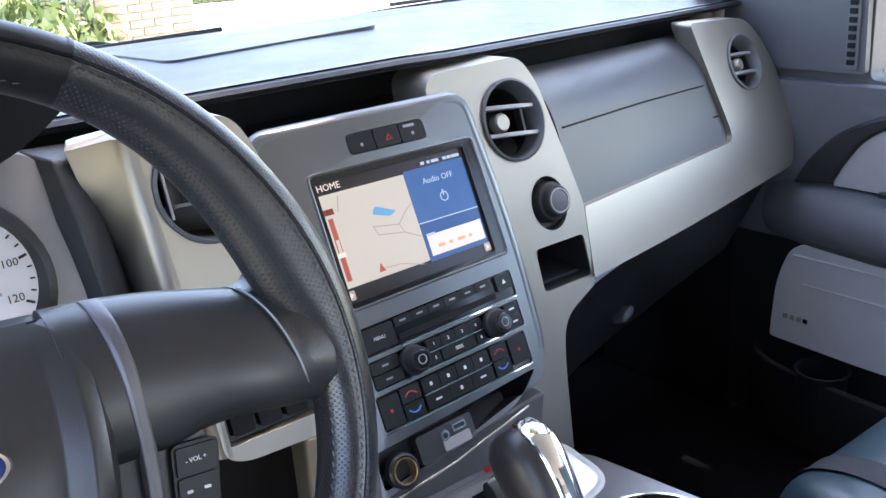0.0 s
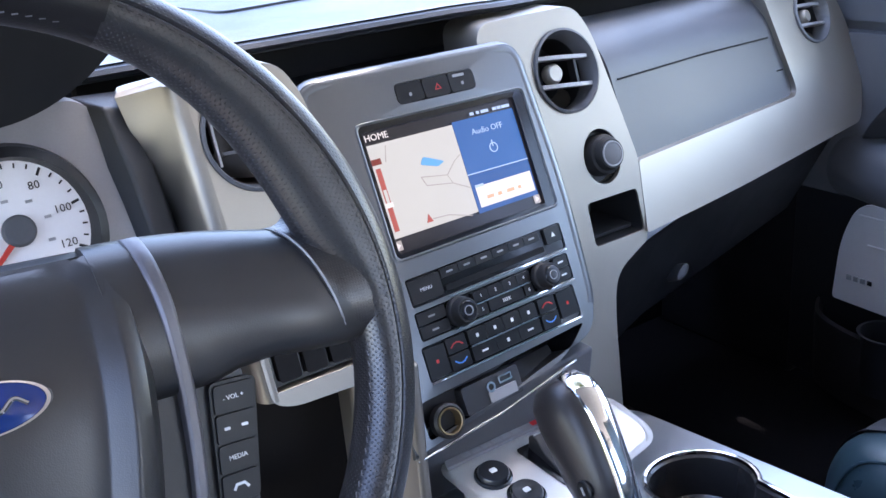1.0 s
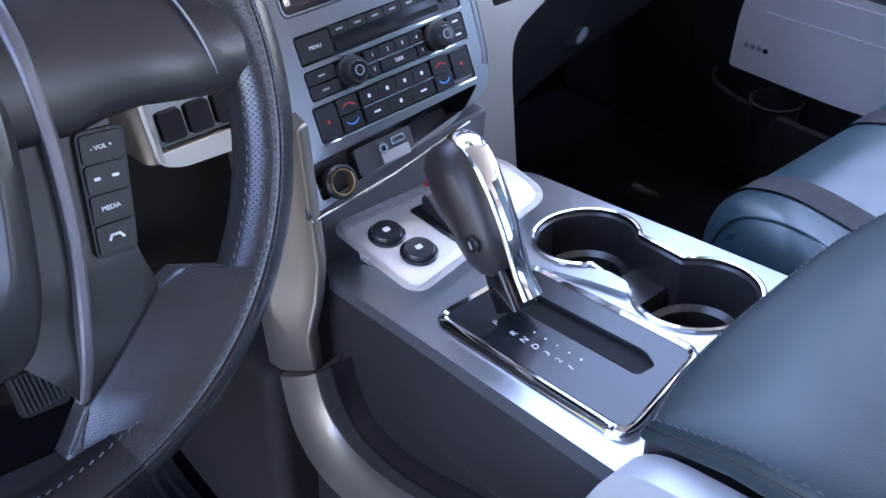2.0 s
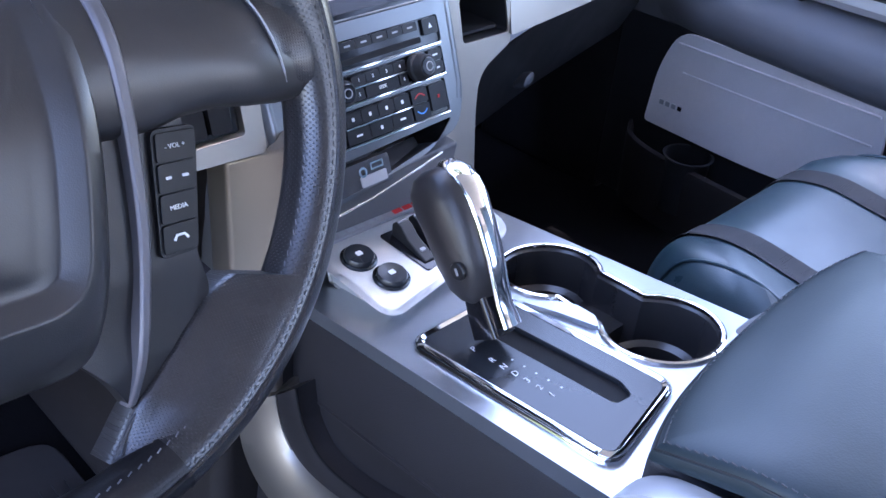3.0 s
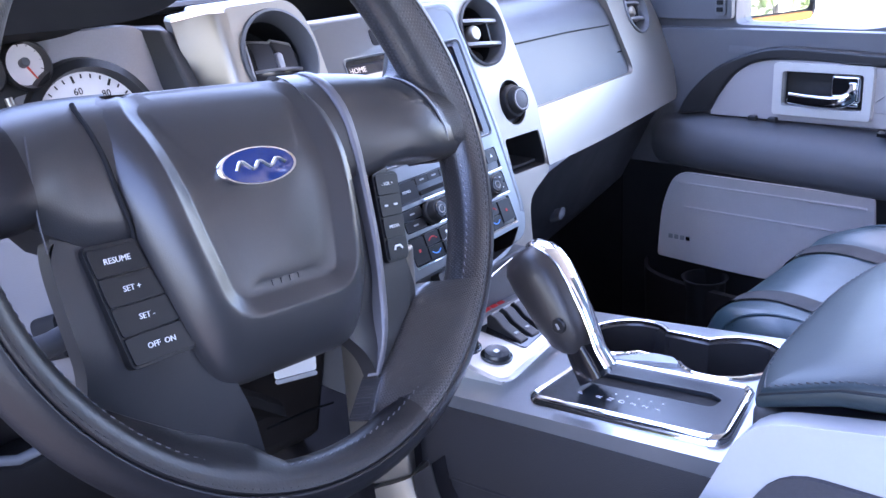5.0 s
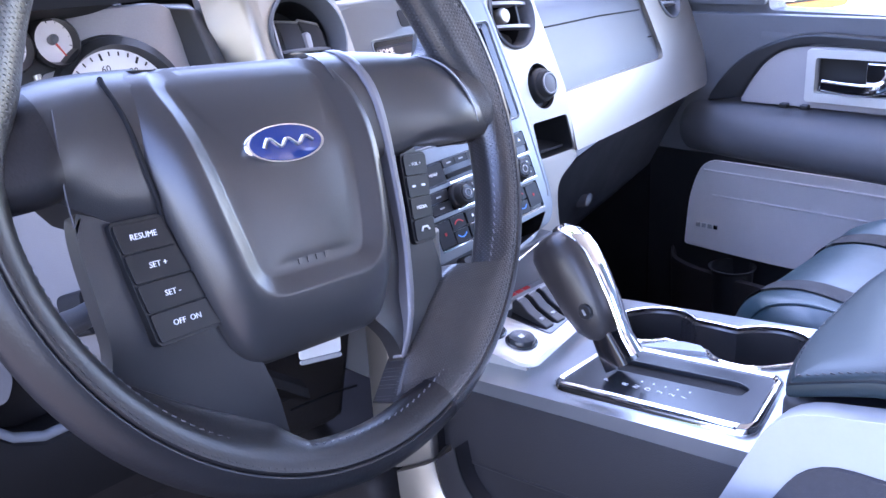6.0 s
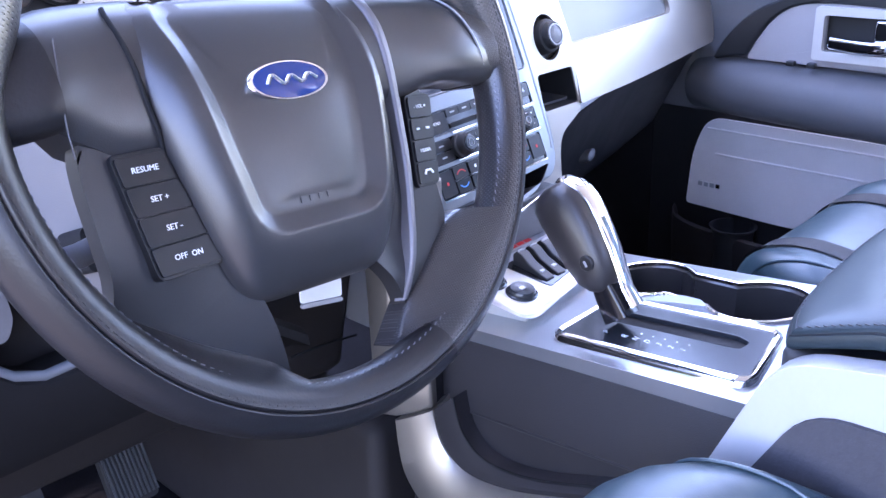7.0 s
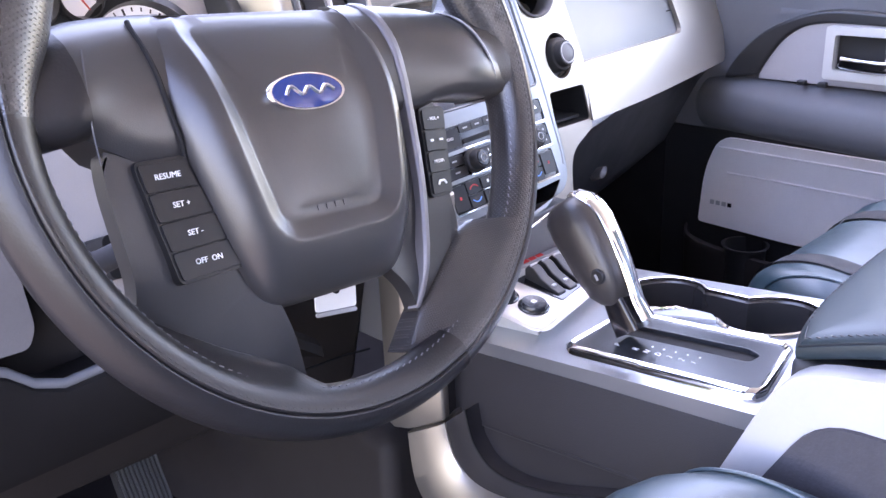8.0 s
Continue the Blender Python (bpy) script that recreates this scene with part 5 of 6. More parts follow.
cups = part("cup_holder", loft([[topmap(x, y, w) for x, y in grown(cup_loop, d)] for d, w in ((0.0005, 0.0005), (-0.003, -0.003), (-0.004, -0.05), (-0.007, -0.075))], cap=False), cup_plastic, console, "deep black twin cup holder")
part("holder_floor", plate([cup_loop], topmap, -0.076, -0.08), rubber, cups)
part("chrome_rim", loft([[topmap(x, y, w) for x, y in grown(cup_loop, d)] for d, w in ((0.0035, 0.0), (0.003, 0.0025), (0.001, 0.0035), (-0.001, 0.003), (-0.0015, 0.0))], cap=False), chrome, cups, "chrome rim round both cups")
part("divider", plate([rounded([(CUP1[0] - 0.031, -0.240), (CUP1[0] - 0.028, -0.259), (CUP1[0] - 0.031, -0.280), (CUP1[0] + 0.033, -0.280), (CUP1[0] + 0.029, -0.259), (CUP1[0] + 0.033, -0.240)], 0.006)], topmap, -0.034, -0.070), cup_plastic, cups, "low black saddle between the cups", 0.009, 4)
for cx, cy in (CUP1, CUP2):
    part("holder_step", loft([[topmap(cx + a * k, cy + b * k, w) for a, b in ring(0, 0, 0.040, n=36)] for k, w in ((1.0, -0.040), (0.86, -0.044), (0.84, -0.07))], cap=False), cup_plastic, cups)
part("chrome_bridge", plate([rounded([(0.030, -0.226), (0.052, -0.246), (0.060, -0.262), (0.058, -0.284), (0.046, -0.296), (0.040, -0.262)], 0.004)], topmap, 0.0, 0.0045), silver_console, console, "satin bridge between lever and cups", 0.0015)

# shift plate
part("shift_surround", loft([[topmap(x, y, w) for x, y in grown(plate_loop, d)] for d, w in ((0.001, 0.0), (0.0, 0.006), (-0.003, 0.008), (-0.006, 0.0065), (-0.008, 0.004), (-0.009, 0.0))], cap=False), chrome, console, "chrome surround of the shift gate")
face = part("shift_plate", plate([grown(plate_loop, -0.0075), rounded([(-0.027, -0.226), (-0.004, -0.226), (-0.002, -0.352), (-0.010, -0.368), (-0.026, -0.366)], 0.005)], topmap, 0.0055, -0.004), gate_black, console, "gloss black shift gate plate", 0.001)
part("gate_slot", plate([rounded([(-0.029, -0.224), (-0.002, -0.224), (0.000, -0.353), (-0.009, -0.370), (-0.028, -0.368)], 0.005)], topmap, 0.001, -0.004), plastic_deep, face)
for i, ch in enumerate(("P", "R", "N", "D", "3", "2", "1")):
    m = Matrix.Translation(topmap(-0.0515, -0.2490 - i * 0.0118 - (0.008 if i else 0), 0.0058)) @ pose(0, 0, 0, 4, 0, 0)
    writing("gear_letter", ch, 0.0078, m, print_white, face, 0.0001)
for i in range(5):
    part("gear_dot", plate([ring(-0.0400, -0.279 - i * 0.0120, 0.0010, n=8)], topmap, 0.0059, 0.005), print_white, face)

# console sides
part("side_panel", loft([[Vector((x, y, z)) for x, y, z in r] for r in (
    [(-0.096, -0.06, 0.398), (-0.097, -0.426, 0.432), (-0.110, -0.95, 0.45), (0.150, -0.95, 0.45), (0.150, -0.06, 0.405)],
    [(-0.103, -0.06, 0.386), (-0.105, -0.426, 0.422), (-0.122, -0.95, 0.43), (0.160, -0.95, 0.43), (0.160, -0.06, 0.39)],
    [(-0.108, -0.06, 0.316), (-0.120, -0.42, 0.362), (-0.128, -0.95, 0.36), (0.165, -0.95, 0.36), (0.165, -0.06, 0.316)])], cap=False), console_plastic, console, "charcoal upper console side", 0.004)
part("side_pocket", loft([[Vector((x, y, z)) for x, y, z in r] for r in (
    [(-0.107, -0.05, 0.314), (-0.119, -0.42, 0.360), (-0.126, -0.95, 0.36), (0.160, -0.95, 0.36), (0.160, -0.05, 0.314)],
    [(-0.120, -0.05, 0.20), (-0.130, -0.42, 0.22), (-0.132, -0.95, 0.22), (0.165, -0.95, 0.22), (0.165, -0.05, 0.20)],
    [(-0.130, -0.03, 0.0), (-0.140, -0.42, 0.0), (-0.140, -0.95, 0.0), (0.170, -0.95, 0.0), (0.170, -0.03, 0.0)])]), console_plastic, console, "charcoal lower console side", 0.004)
arc_o = curve_pts([(-0.145, -0.054, 0.300), (-0.146, -0.058, 0.268), (-0.147, -0.066, 0.240), (-0.148, -0.086, 0.219), (-0.149, -0.116, 0.210), (-0.150, -0.160, 0.216), (-0.152, -0.240, 0.242), (-0.153, -0.36, 0.262), (-0.153, -0.5, 0.270)], 48)
arc_i = curve_pts([(-0.134, -0.099, 0.324), (-0.135, -0.105, 0.304), (-0.136, -0.114, 0.288), (-0.137, -0.134, 0.274), (-0.138, -0.165, 0.272), (-0.140, -0.215, 0.284), (-0.142, -0.30, 0.316), (-0.144, -0.40, 0.338), (-0.144, -0.5, 0.344)], 48)
bm = loft([[o, o.lerp(i, 0.12) + Vector((-0.006, 0, 0.0)), o.lerp(i, 0.5) + Vector((-0.0075, 0, 0.0)), o.lerp(i, 0.88) + Vector((-0.005, 0, 0.0)), i, i + Vector((0.026, 0, 0.008)), o + Vector((0.03, 0.0, 0.002))] for o, i in zip(arc_o, arc_i)])
part("side_trim", bm, silver, console, "satin silver trim sweeping along the console")
flank = [i + Vector((0.004, -0.024, 0.022)) for i in arc_i]
part("trim_flank", loft([[i + Vector((0.001, -0.001, 0.001)), i.lerp(f, 0.5) + Vector((-0.002, 0, 0)), f, f + Vector((0.03, 0, 0)), i + Vector((0.03, 0, 0))] for i, f in zip(arc_i, flank)]), console_plastic, console, "charcoal flank beside the silver trim")
part("pocket_groove", sweep([f + Vector((-0.0005, -0.002, 0.002)) for f in flank], ring(0, 0, 0.0014, n=8)), plastic_deep, console)
part("front_facet", loft([[Vector(p) for p in r] for r in (
    [(-0.133, -0.098, 0.327), (-0.100, -0.089, 0.320), (-0.100, -0.060, 0.320), (-0.128, -0.060, 0.322)],
    [(-0.134, -0.092, 0.365), (-0.100, -0.086, 0.365), (-0.100, -0.060, 0.365), (-0.128, -0.060, 0.365)],
    [(-0.116, -0.094, 0.412), (-0.097, -0.084, 0.408), (-0.097, -0.060, 0.408), (-0.112, -0.060, 0.412)])]), console_plastic, console, "charcoal facet between trim and console side", 0.003)
part("tunnel", loft([[Vector((x, y, z)) for x, y, z in r] for r in (
    [(-0.13, 0.60, 0.30), (-0.145, -0.02, 0.27), (0.16, -0.02, 0.27), (0.15, 0.60, 0.30)],
    [(-0.16, 0.60, 0.12), (-0.165, -0.04, 0.12), (0.18, -0.04, 0.12), (0.18, 0.60, 0.12)],
    [(-0.19, 0.60, 0.0), (-0.19, -0.06, 0.0), (0.20, -0.06, 0.0), (0.20, 0.60, 0.0)])]), knee_plastic, console, "grey plastic footwell flank", 0.02, 3)

part("side_seam", sweep(curve_pts([(-0.1085, -0.085, 0.319), (-0.1125, -0.20, 0.332), (-0.1205, -0.42, 0.361)], 12), ring(0, 0, 0.0016, n=8)), console_plastic, console)
# armrest box side with inset
part("armrest_side", plate([rounded([(-0.388, 0.372), (-0.448, 0.511), (-0.60, 0.543), (-0.95, 0.548), (-0.95, 0.20), (-0.388, 0.20)], [0.02, 0.03, 0.05, 0.02, 0.01, 0.01])], lambda y, z, w: Vector((-0.122 - w - 0.02 * max(0, 0.45 - z), y, z)), 0.0, 0.022), sunlit_silver, console, "satin silver armrest cheek, lightened for direct sun", 0.010, 4)
part("armrest_inset", plate([rounded([(-0.425, 0.395), (-0.474, 0.484), (-0.95, 0.506), (-0.95, 0.20), (-0.425, 0.20)], [0.01, 0.03, 0.01, 0.01, 0.01])], lambda y, z, w: Vector((-0.142 - w - 0.02 * max(0, 0.45 - z), y, z)), 0.0, 0.007), inset_cloth, console, "dark textured inset", 0.003)
part("armrest_body", box((0.02, -0.70, 0.46), (0.26, 0.53, 0.09)), plastic_dark, console, "", 0.008)

lid = thing("armrest_lid", (0.01, -0.6, 0.48), "dark stitched leather armrest lid on the console", "armrest")


def lid_under(y):
    """Height of the lid's lower edge along its length."""
    pts = ((-0.40, 0.496), (-0.44, 0.508), (-0.50, 0.530), (-0.60, 0.547), (-0.70, 0.551), (-0.96, 0.552))
    for (a, za), (b, zb) in zip(pts, pts[1:]):
        if y >= b:
            return za + (zb - za) * (min(y, a) - a) / (b - a)
    return 0.552


def lid_front(x):
    k = (x - 0.028) / 0.160
    return -0.403 - 0.020 * abs(k) ** 3 - 0.022 * (0.5 - 0.5 * k)


lid_loop = [(0.028 + 0.160 * math.cos(math.pi * i / 40) * (1 + 0.18 * math.sin(math.pi * i / 40) ** 2), 0.0) for i in range(41)]
lid_loop = [(x + 0.010, lid_front(x)) for x, y in lid_loop]
left_y = [lid_loop[-1][1] - 0.012 - 0.022 * i for i in range(24)]
lid_loop += [(-0.1225 - 0.001 * min(i, 3), y) for i, y in enumerate(left_y)]
lid_loop += [(-0.10 + 0.26 * i / 6, left_y[-1] - 0.01) for i in range(7)]
lid_loop += [(0.190, y) for y in reversed(left_y)]


def lid_level(d, h):
    out = []
    for x, y in lid_loop:
        q = (-0.40 - y) / 0.57
        x, y = 0.028 + (x - 0.028) * (0.1615 + d) / 0.1615, y + d - 2 * d * q
        out.append(Vector((x, y, lid_under(y) + 0.72 * h * (0.80 + 0.20 * min(1.0, max(0.0, (-0.42 - y) / 0.10))))))
    return out


skirt = part("skirt", loft([lid_level(d, h) for d, h in ((-0.012, -0.001), (-0.004, -0.002), (-0.001, 0.001), (0.0, 0.005), (0.0005, 0.011), (-0.0005, 0.0155), (-0.003, 0.0175), (-0.006, 0.0165))], cap=False), lid_leather, lid, "rolled leather skirt round the lid")
part("cushion", loft([lid_level(d, h) for d, h in ((-0.0035, 0.0140), (-0.0020, 0.0178), (-0.0028, 0.0215), (-0.0060, 0.0252), (-0.0120, 0.0285), (-0.0220, 0.0308), (-0.0400, 0.0325), (-0.0700, 0.0335))]), lid_leather, lid, "smooth leather top")
part("stitch_seam", loft([lid_level(d, h) for d, h in ((-0.0008, 0.0166), (-0.0012, 0.0176), (-0.0030, 0.0180))], cap=False), leather, lid)
rim_pts = lid_level(-0.0048, 0.0246)[:64]
bm = bmesh.new()
for a, b in zip(rim_pts, rim_pts[1:]):
    n = max(1, int((b - a).length / 0.0055))
    for k in range(n):
        c = a.lerp(b, (k + 0.5) / n)
        bmesh.ops.create_cube(bm, size=1.0, matrix=frame_at(c, b - a, Vector((0, 0, 1))) @ Matrix.Diagonal((0.0034, 0.0009, 0.0007, 1.0)))
part("stitching", bm, stitch_thread, lid, "fine dark thread along the edge")["kind"] = "stuff"
part("latch", box((0, 0, 0), (0.022, 0.006, 0.034), pose(0.092, -0.402, 0.483, 35, 0, 0)), silver_strip, lid, "grey release latch", 0.004)

# switch pod ahead of the lever
pod = thing("switch_pod", (0.0, -0.12, 0.41), "satin silver switch pod with two round buttons", "switch panel")


def podmap(x, y, w):
    return Vector((x, y, 0.434 + 0.16 * (y + 0.13) + w))


pl = rounded([(-0.074, -0.078), (0.098, -0.078), (0.098, -0.140), (0.004, -0.156), (-0.066, -0.168)], [0.008, 0.02, 0.016, 0.03, 0.008])
# Brighter silver than the dash trim stands in for sun on the pod.
part("pod_body", loft([[podmap(x, y, w) for x, y in grown(pl, d)] for d, w in ((0.010, -0.030), (0.004, -0.006), (0.001, -0.001), (-0.003, 0.0), (-0.01, 0.0))]), bezel_silver, pod, "satin silver body, brightened for the sun on it")
for cx, cy in ((-0.049, -0.106), (-0.040, -0.139)):
    pm = Matrix.Translation(podmap(cx, cy, 0)) @ pose(0, 0, 0, 9, 0, 0)
    b = part("round_button", lathe([(0.0165, -0.001), (0.0165, 0.0015), (0.0150, 0.0025), (0.0140, 0.0012), (0.0138, 0.0045), (0.0125, 0.0065), (0.004, 0.0058), (0.0005, 0.0056)], pm, 36), gate_black, pod, "round black push button")
    part("mark", plate([rrect(-0.003, -0.002, 0.003, 0.003, 0.001, 2)], flat(pm @ Matrix.Translation((0, 0, 0.0061))), 0.0, 0.0005), print_white, b)
part("switch_bay", plate([rounded([(-0.014, -0.092), (0.060, -0.092), (0.058, -0.140), (-0.006, -0.150)], 0.004)], podmap, 0.0012, -0.004), plastic_gloss, pod, "gloss black switch bay", 0.001)
for i in range(3):
    c = 0.004 + i * 0.0195
    rocker = part("rocker", loft([[podmap(c + dx, -0.120 + y, z) for y, z in ((0.024, 0.0), (0.024, 0.012), (0.019, 0.0175), (0.012, 0.0165), (0.002, 0.0095), (-0.014, 0.0048), (-0.022, 0.0030), (-0.022, 0.0))] for dx in (-0.0066, 0.0066)]), plastic_black, pod, "black rocker switch", 0.0015)
    # Thin bright strip along the rocker's top edge.
    part("rocker_edge", sweep([podmap(c - 0.0058, -0.1025, 0.0172), podmap(c + 0.0058, -0.1025, 0.0172)], ring(0, 0, 0.0013, n=8)), silver_strip, rocker, "thin bright top edge")
    part("mark", plate([rrect(c - 0.0028, -0.1325, c + 0.0028, -0.1290, 0.0006, 1)], podmap, 0.0066, 0.0040), print_dim, rocker)
logo = part("name_plate", plate([rounded([(-0.075, -0.072), (0.075, -0.072), (0.078, -0.082), (-0.078, -0.082)], 0.002)], lambda x, y, w: podmap(x, y, w + 0.002), 0.0, 0.003), silver_strip, pod, "strip with red and dark lettering bars")
for i in range(6):
    part("letter_bar", plate([rrect(-0.060 + i * 0.011, -0.0795, -0.052 + i * 0.011, -0.0745, 0.0005, 1)], podmap, 0.0054, 0.0045), print_grey, logo)
for i in range(3):
    part("letter_bar", plate([rrect(0.016 + i * 0.012, -0.0800, 0.026 + i * 0.012, -0.0742, 0.0005, 1)], podmap, 0.0054, 0.0045), print_red, logo)

# ---- gear lever ----
lever = thing("gear_lever", (-0.034, -0.262, 0.43), "black leather gear lever knob with chrome spine", "gear lever")
A, B = Vector((-0.034, -0.238, 0.464)), Vector((-0.031, -0.177, 0.552))
ax = (B - A).normalized()
sx = Vector((1, 0, 0))
sx = (sx - ax * sx.dot(ax)).normalized()
sy = ax.cross(sx)
if sy.y > 0:
    sy = -sy
LN = (B - A).length


def knobring(t, hx, fr, bk, n=36):
    """hx half width; fr reach towards the dash, bk towards the driver."""
    c = A + ax * (LN * t)
    out = []
    for i in range(n):
        a = 2 * math.pi * i / n
        u, v = math.cos(a), math.sin(a)
        u = math.copysign(abs(u) ** 0.8, u)
        out.append(c + sx * (hx * u) + sy * ((bk if v > 0 else fr) * v))
    return out


part("knob", loft([knobring(*q) for q in ((0.0, 0.010, 0.008, 0.010), (0.05, 0.016, 0.016, 0.014), (0.14, 0.020, 0.024, 0.020), (0.32, 0.0225, 0.029, 0.024), (0.55, 0.0235, 0.031, 0.026), (0.74, 0.0245, 0.034, 0.026), (0.88, 0.0235, 0.034, 0.023), (0.97, 0.0190, 0.028, 0.017), (1.01, 0.012, 0.018, 0.010), (1.02, 0.004, 0.008, 0.003))]), knob_leather, lever, "black leather grip")
spine = []
for t, off, hw in ((-0.22, 0.020, 0.0095), (-0.05, 0.0185, 0.0085), (0.10, 0.0215, 0.0088), (0.30, 0.0255, 0.0092), (0.55, 0.0275, 0.0098), (0.74, 0.0275, 0.0105), (0.87, 0.0240, 0.0110), (0.96, 0.0170, 0.0120), (1.012, 0.0070, 0.0095), (1.022, -0.001, 0.0060), (1.015, -0.006, 0.0025)):
    c = A + ax * (LN * t) + sy * off + sx * 0.003
    spine.append([c + sx * (hw * u) + sy * (0.004 * v) + ax * (0.004 * v if t > 0.98 else 0) for u, v in ring(0, 0, 1, n=16)])
part("spine", loft(spine), chrome, lever, "polished chrome spine over the knob")
part("neck", loft([[A + ax * (LN * t) + sx * a + sy * b for a, b in rrect(-w, -d, w, d, 0.004, 3)] for t, w, d in ((-0.27, 0.012, 0.014), (-0.1, 0.0115, 0.013), (0.10, 0.010, 0.011))]), plastic_gloss, lever, "gloss black neck")
bc = A + ax * (LN * 0.28) - sx * 0.0205 + sy * 0.008
bt = part("side_button", lathe([(0.0075, 0.0), (0.0075, 0.002), (0.0065, 0.003), (0.0005, 0.0025)], frame_at(bc, ax, -sx), 24), plastic_black, lever, "round overdrive button")
part("mark", plate([rrect(-0.003, -0.0012, 0.003, 0.0012, 0.0004, 1)], flat(frame_at(bc - sx * 0.0029, ax, -sx)), 0.0, 0.0005), print_grey, bt)

# ---- passenger door ----
door = thing("passenger_door", (0.86, -0.3, 0.05), "closed charcoal front door with pale grey inserts", "car door")


def wallx(x0):
    return lambda y, z, w: Vector((x0 - w, y, z))


# frame with window opening
outer = [(0.30, 0.62), (0.30, 0.70), (0.05, 0.86), (-0.10, 1.16), (-1.05, 1.18), (-1.05, 0.62)]
win = rounded([(0.045, 0.655), (0.045, 0.84), (-0.14, 1.11), (-0.98, 1.13), (-0.98, 0.712), (-0.32, 0.712), (-0.205, 0.651)], [0.012, 0.05, 0.05, 0.05, 0.03, 0.06, 0.05])
part("door_shell", plate([outer, win], wallx(0.925), 0.0, 0.06), door_plastic, door, "charcoal upper door frame", 0.008, 3)
pane = part("window_pane", plate([win], wallx(0.90), -0.002, 0.002), glass, door, "clear side window")
pane.visible_shadow = False
# ledge below the window
ledge = [Vector((0.0, 0.085, 0.636)), Vector((0, 0.04, 0.637)), Vector((0, -0.19, 0.631)), Vector((0, -0.26, 0.656)), Vector((0, -0.33, 0.692)), Vector((0, -1.0, 0.698))]
bm = loft([[Vector((max(x, 0.8335 + min(0.0345, max(0.0, (p.y - 0.045) * 1.2))), p.y, p.z + dz)) for x, dz in ((0.868, 0.014), (0.850, 0.008), (0.838, -0.003), (0.8325, -0.014), (0.8320, -0.026), (0.868, -0.03))] for p in curve_pts(ledge, 40)])
part("window_ledge", bm, door_plastic, door, "soft ledge below the side window")
# sail panel with slatted speaker grille
part("sail_panel", plate([rounded([(0.285, 0.665), (0.285, 0.76), (0.19, 0.84), (0.05, 0.86), (0.046, 0.665)], 0.006)], wallx(0.862), 0.0, 0.012), door_plastic, door, "plain charcoal sail panel", 0.003)
grille = part("grille", plate([rrect(0.056, 0.672, 0.074, 0.790, 0.006)], wallx(0.848), 0.0, 0.004), plastic_grey, door, "slatted grey demister grille", 0.002)
for i in range(9):
    part("slat", box((0.8425, 0.065, 0.682 + i * 0.012), (0.004, 0.011, 0.0075)), plastic_deep, grille, "", 0.001)
# mid panel behind handle
part("mid_panel", plate([[(0.29, 0.40), (0.29, 0.651), (-1.0, 0.651), (-1.0, 0.40)]], wallx(0.86), 0.0, 0.026), door_plastic, door, "", 0.006)
arch_in = curve_pts([(0.063, 0.512, 0), (0.045, 0.545, 0), (0.015, 0.582, 0), (-0.030, 0.603, 0), (-0.12, 0.606, 0), (-0.30, 0.600, 0), (-1.0, 0.595, 0)], 40)
handle_panel = [(p.x, p.y) for p in arch_in] + [(-1.0, 0.508), (0.063, 0.505)]
part("handle_panel", plate([handle_panel, rrect(-0.197, 0.532, -0.066, 0.591, 0.006)], wallx(0.828), 0.0, 0.010), door_trim, door, "brushed grey panel round the handle", 0.003)
arch_o = curve_pts([(0.128, 0.50, 0), (0.104, 0.540, 0), (0.065, 0.580, 0), (0.020, 0.606, 0), (-0.048, 0.626, 0), (-0.15, 0.625, 0), (-0.30, 0.620, 0), (-1.0, 0.612, 0)], 40)
arch = [(p.x, p.y) for p in arch_o] + [(p.x, p.y) for p in reversed(arch_in)]
part("arch_trim", plate([arch], wallx(0.836), 0.0, 0.024), plastic_black, door, "raised charcoal arch", 0.008, 3)
bez = part("handle_bezel", plate([rrect(-0.210, 0.518, -0.052, 0.603, 0.006), rrect(-0.196, 0.533, -0.067, 0.590, 0.006)], wallx(0.818), 0.0, 0.012), bezel_silver, door, "satin silver square handle bezel", 0.003)
part("bezel_cup", plate([rrect(-0.198, 0.531, -0.065, 0.592, 0.006)], wallx(0.8395), 0.0, 0.0070), plastic_black, bez)
hd = part("door_handle", sweep(curve_pts([(0.815, -0.078, 0.546), (0.806, -0.12, 0.545), (0.806, -0.16, 0.546), (0.812, -0.178, 0.556), (0.815, -0.180, 0.575)], 20), rrect(-0.006, -0.010, 0.006, 0.010, 0.005, 4)), chrome, door, "chrome pull handle")
part("handle_boss", box((0.818, -0.168, 0.566), (0.018, 0.046, 0.044)), chrome, hd, "", 0.005)
part("handle_mount", box((0.822, -0.13, 0.541), (0.02, 0.115, 0.006)), chrome, hd, "", 0.002)
# armrest
arm_path = curve_pts([(0.86, 0.175, 0.452), (0.845, 0.140, 0.455), (0.830, 0.08, 0.455), (0.822, -0.05, 0.452), (0.818, -0.25, 0.447), (0.818, -0.5, 0.445), (0.818, -1.0, 0.445)], 40)
armprof = rounded([(-0.04, -0.052), (0.030, -0.050), (0.050, -0.012), (0.038, 0.028), (0.0, 0.050), (-0.04, 0.055)], [0.004, 0.02, 0.03, 0.03, 0.03, 0.004], 5)


def armring(t):
    k = min(1.0, 0.45 + t * 6)
    return [(u * k, v * k) for u, v in armprof]


part("armrest", sweep(arm_path, armring), door_plastic, door, "padded charcoal door armrest")
for y in (-0.02, -0.055):
    part("lock_button", box((0.806, y, 0.5085), (0.012, 0.014, 0.008)), plastic_black, door, "", 0.002)
swp = part("window_switch", plate([rrect(-0.36, 0.792, -0.225, 0.822, 0.006)], lambda y, x, w: Vector((x, y, 0.499 + w)), 0.0, 0.006), plastic_gloss, door, "", 0.002)
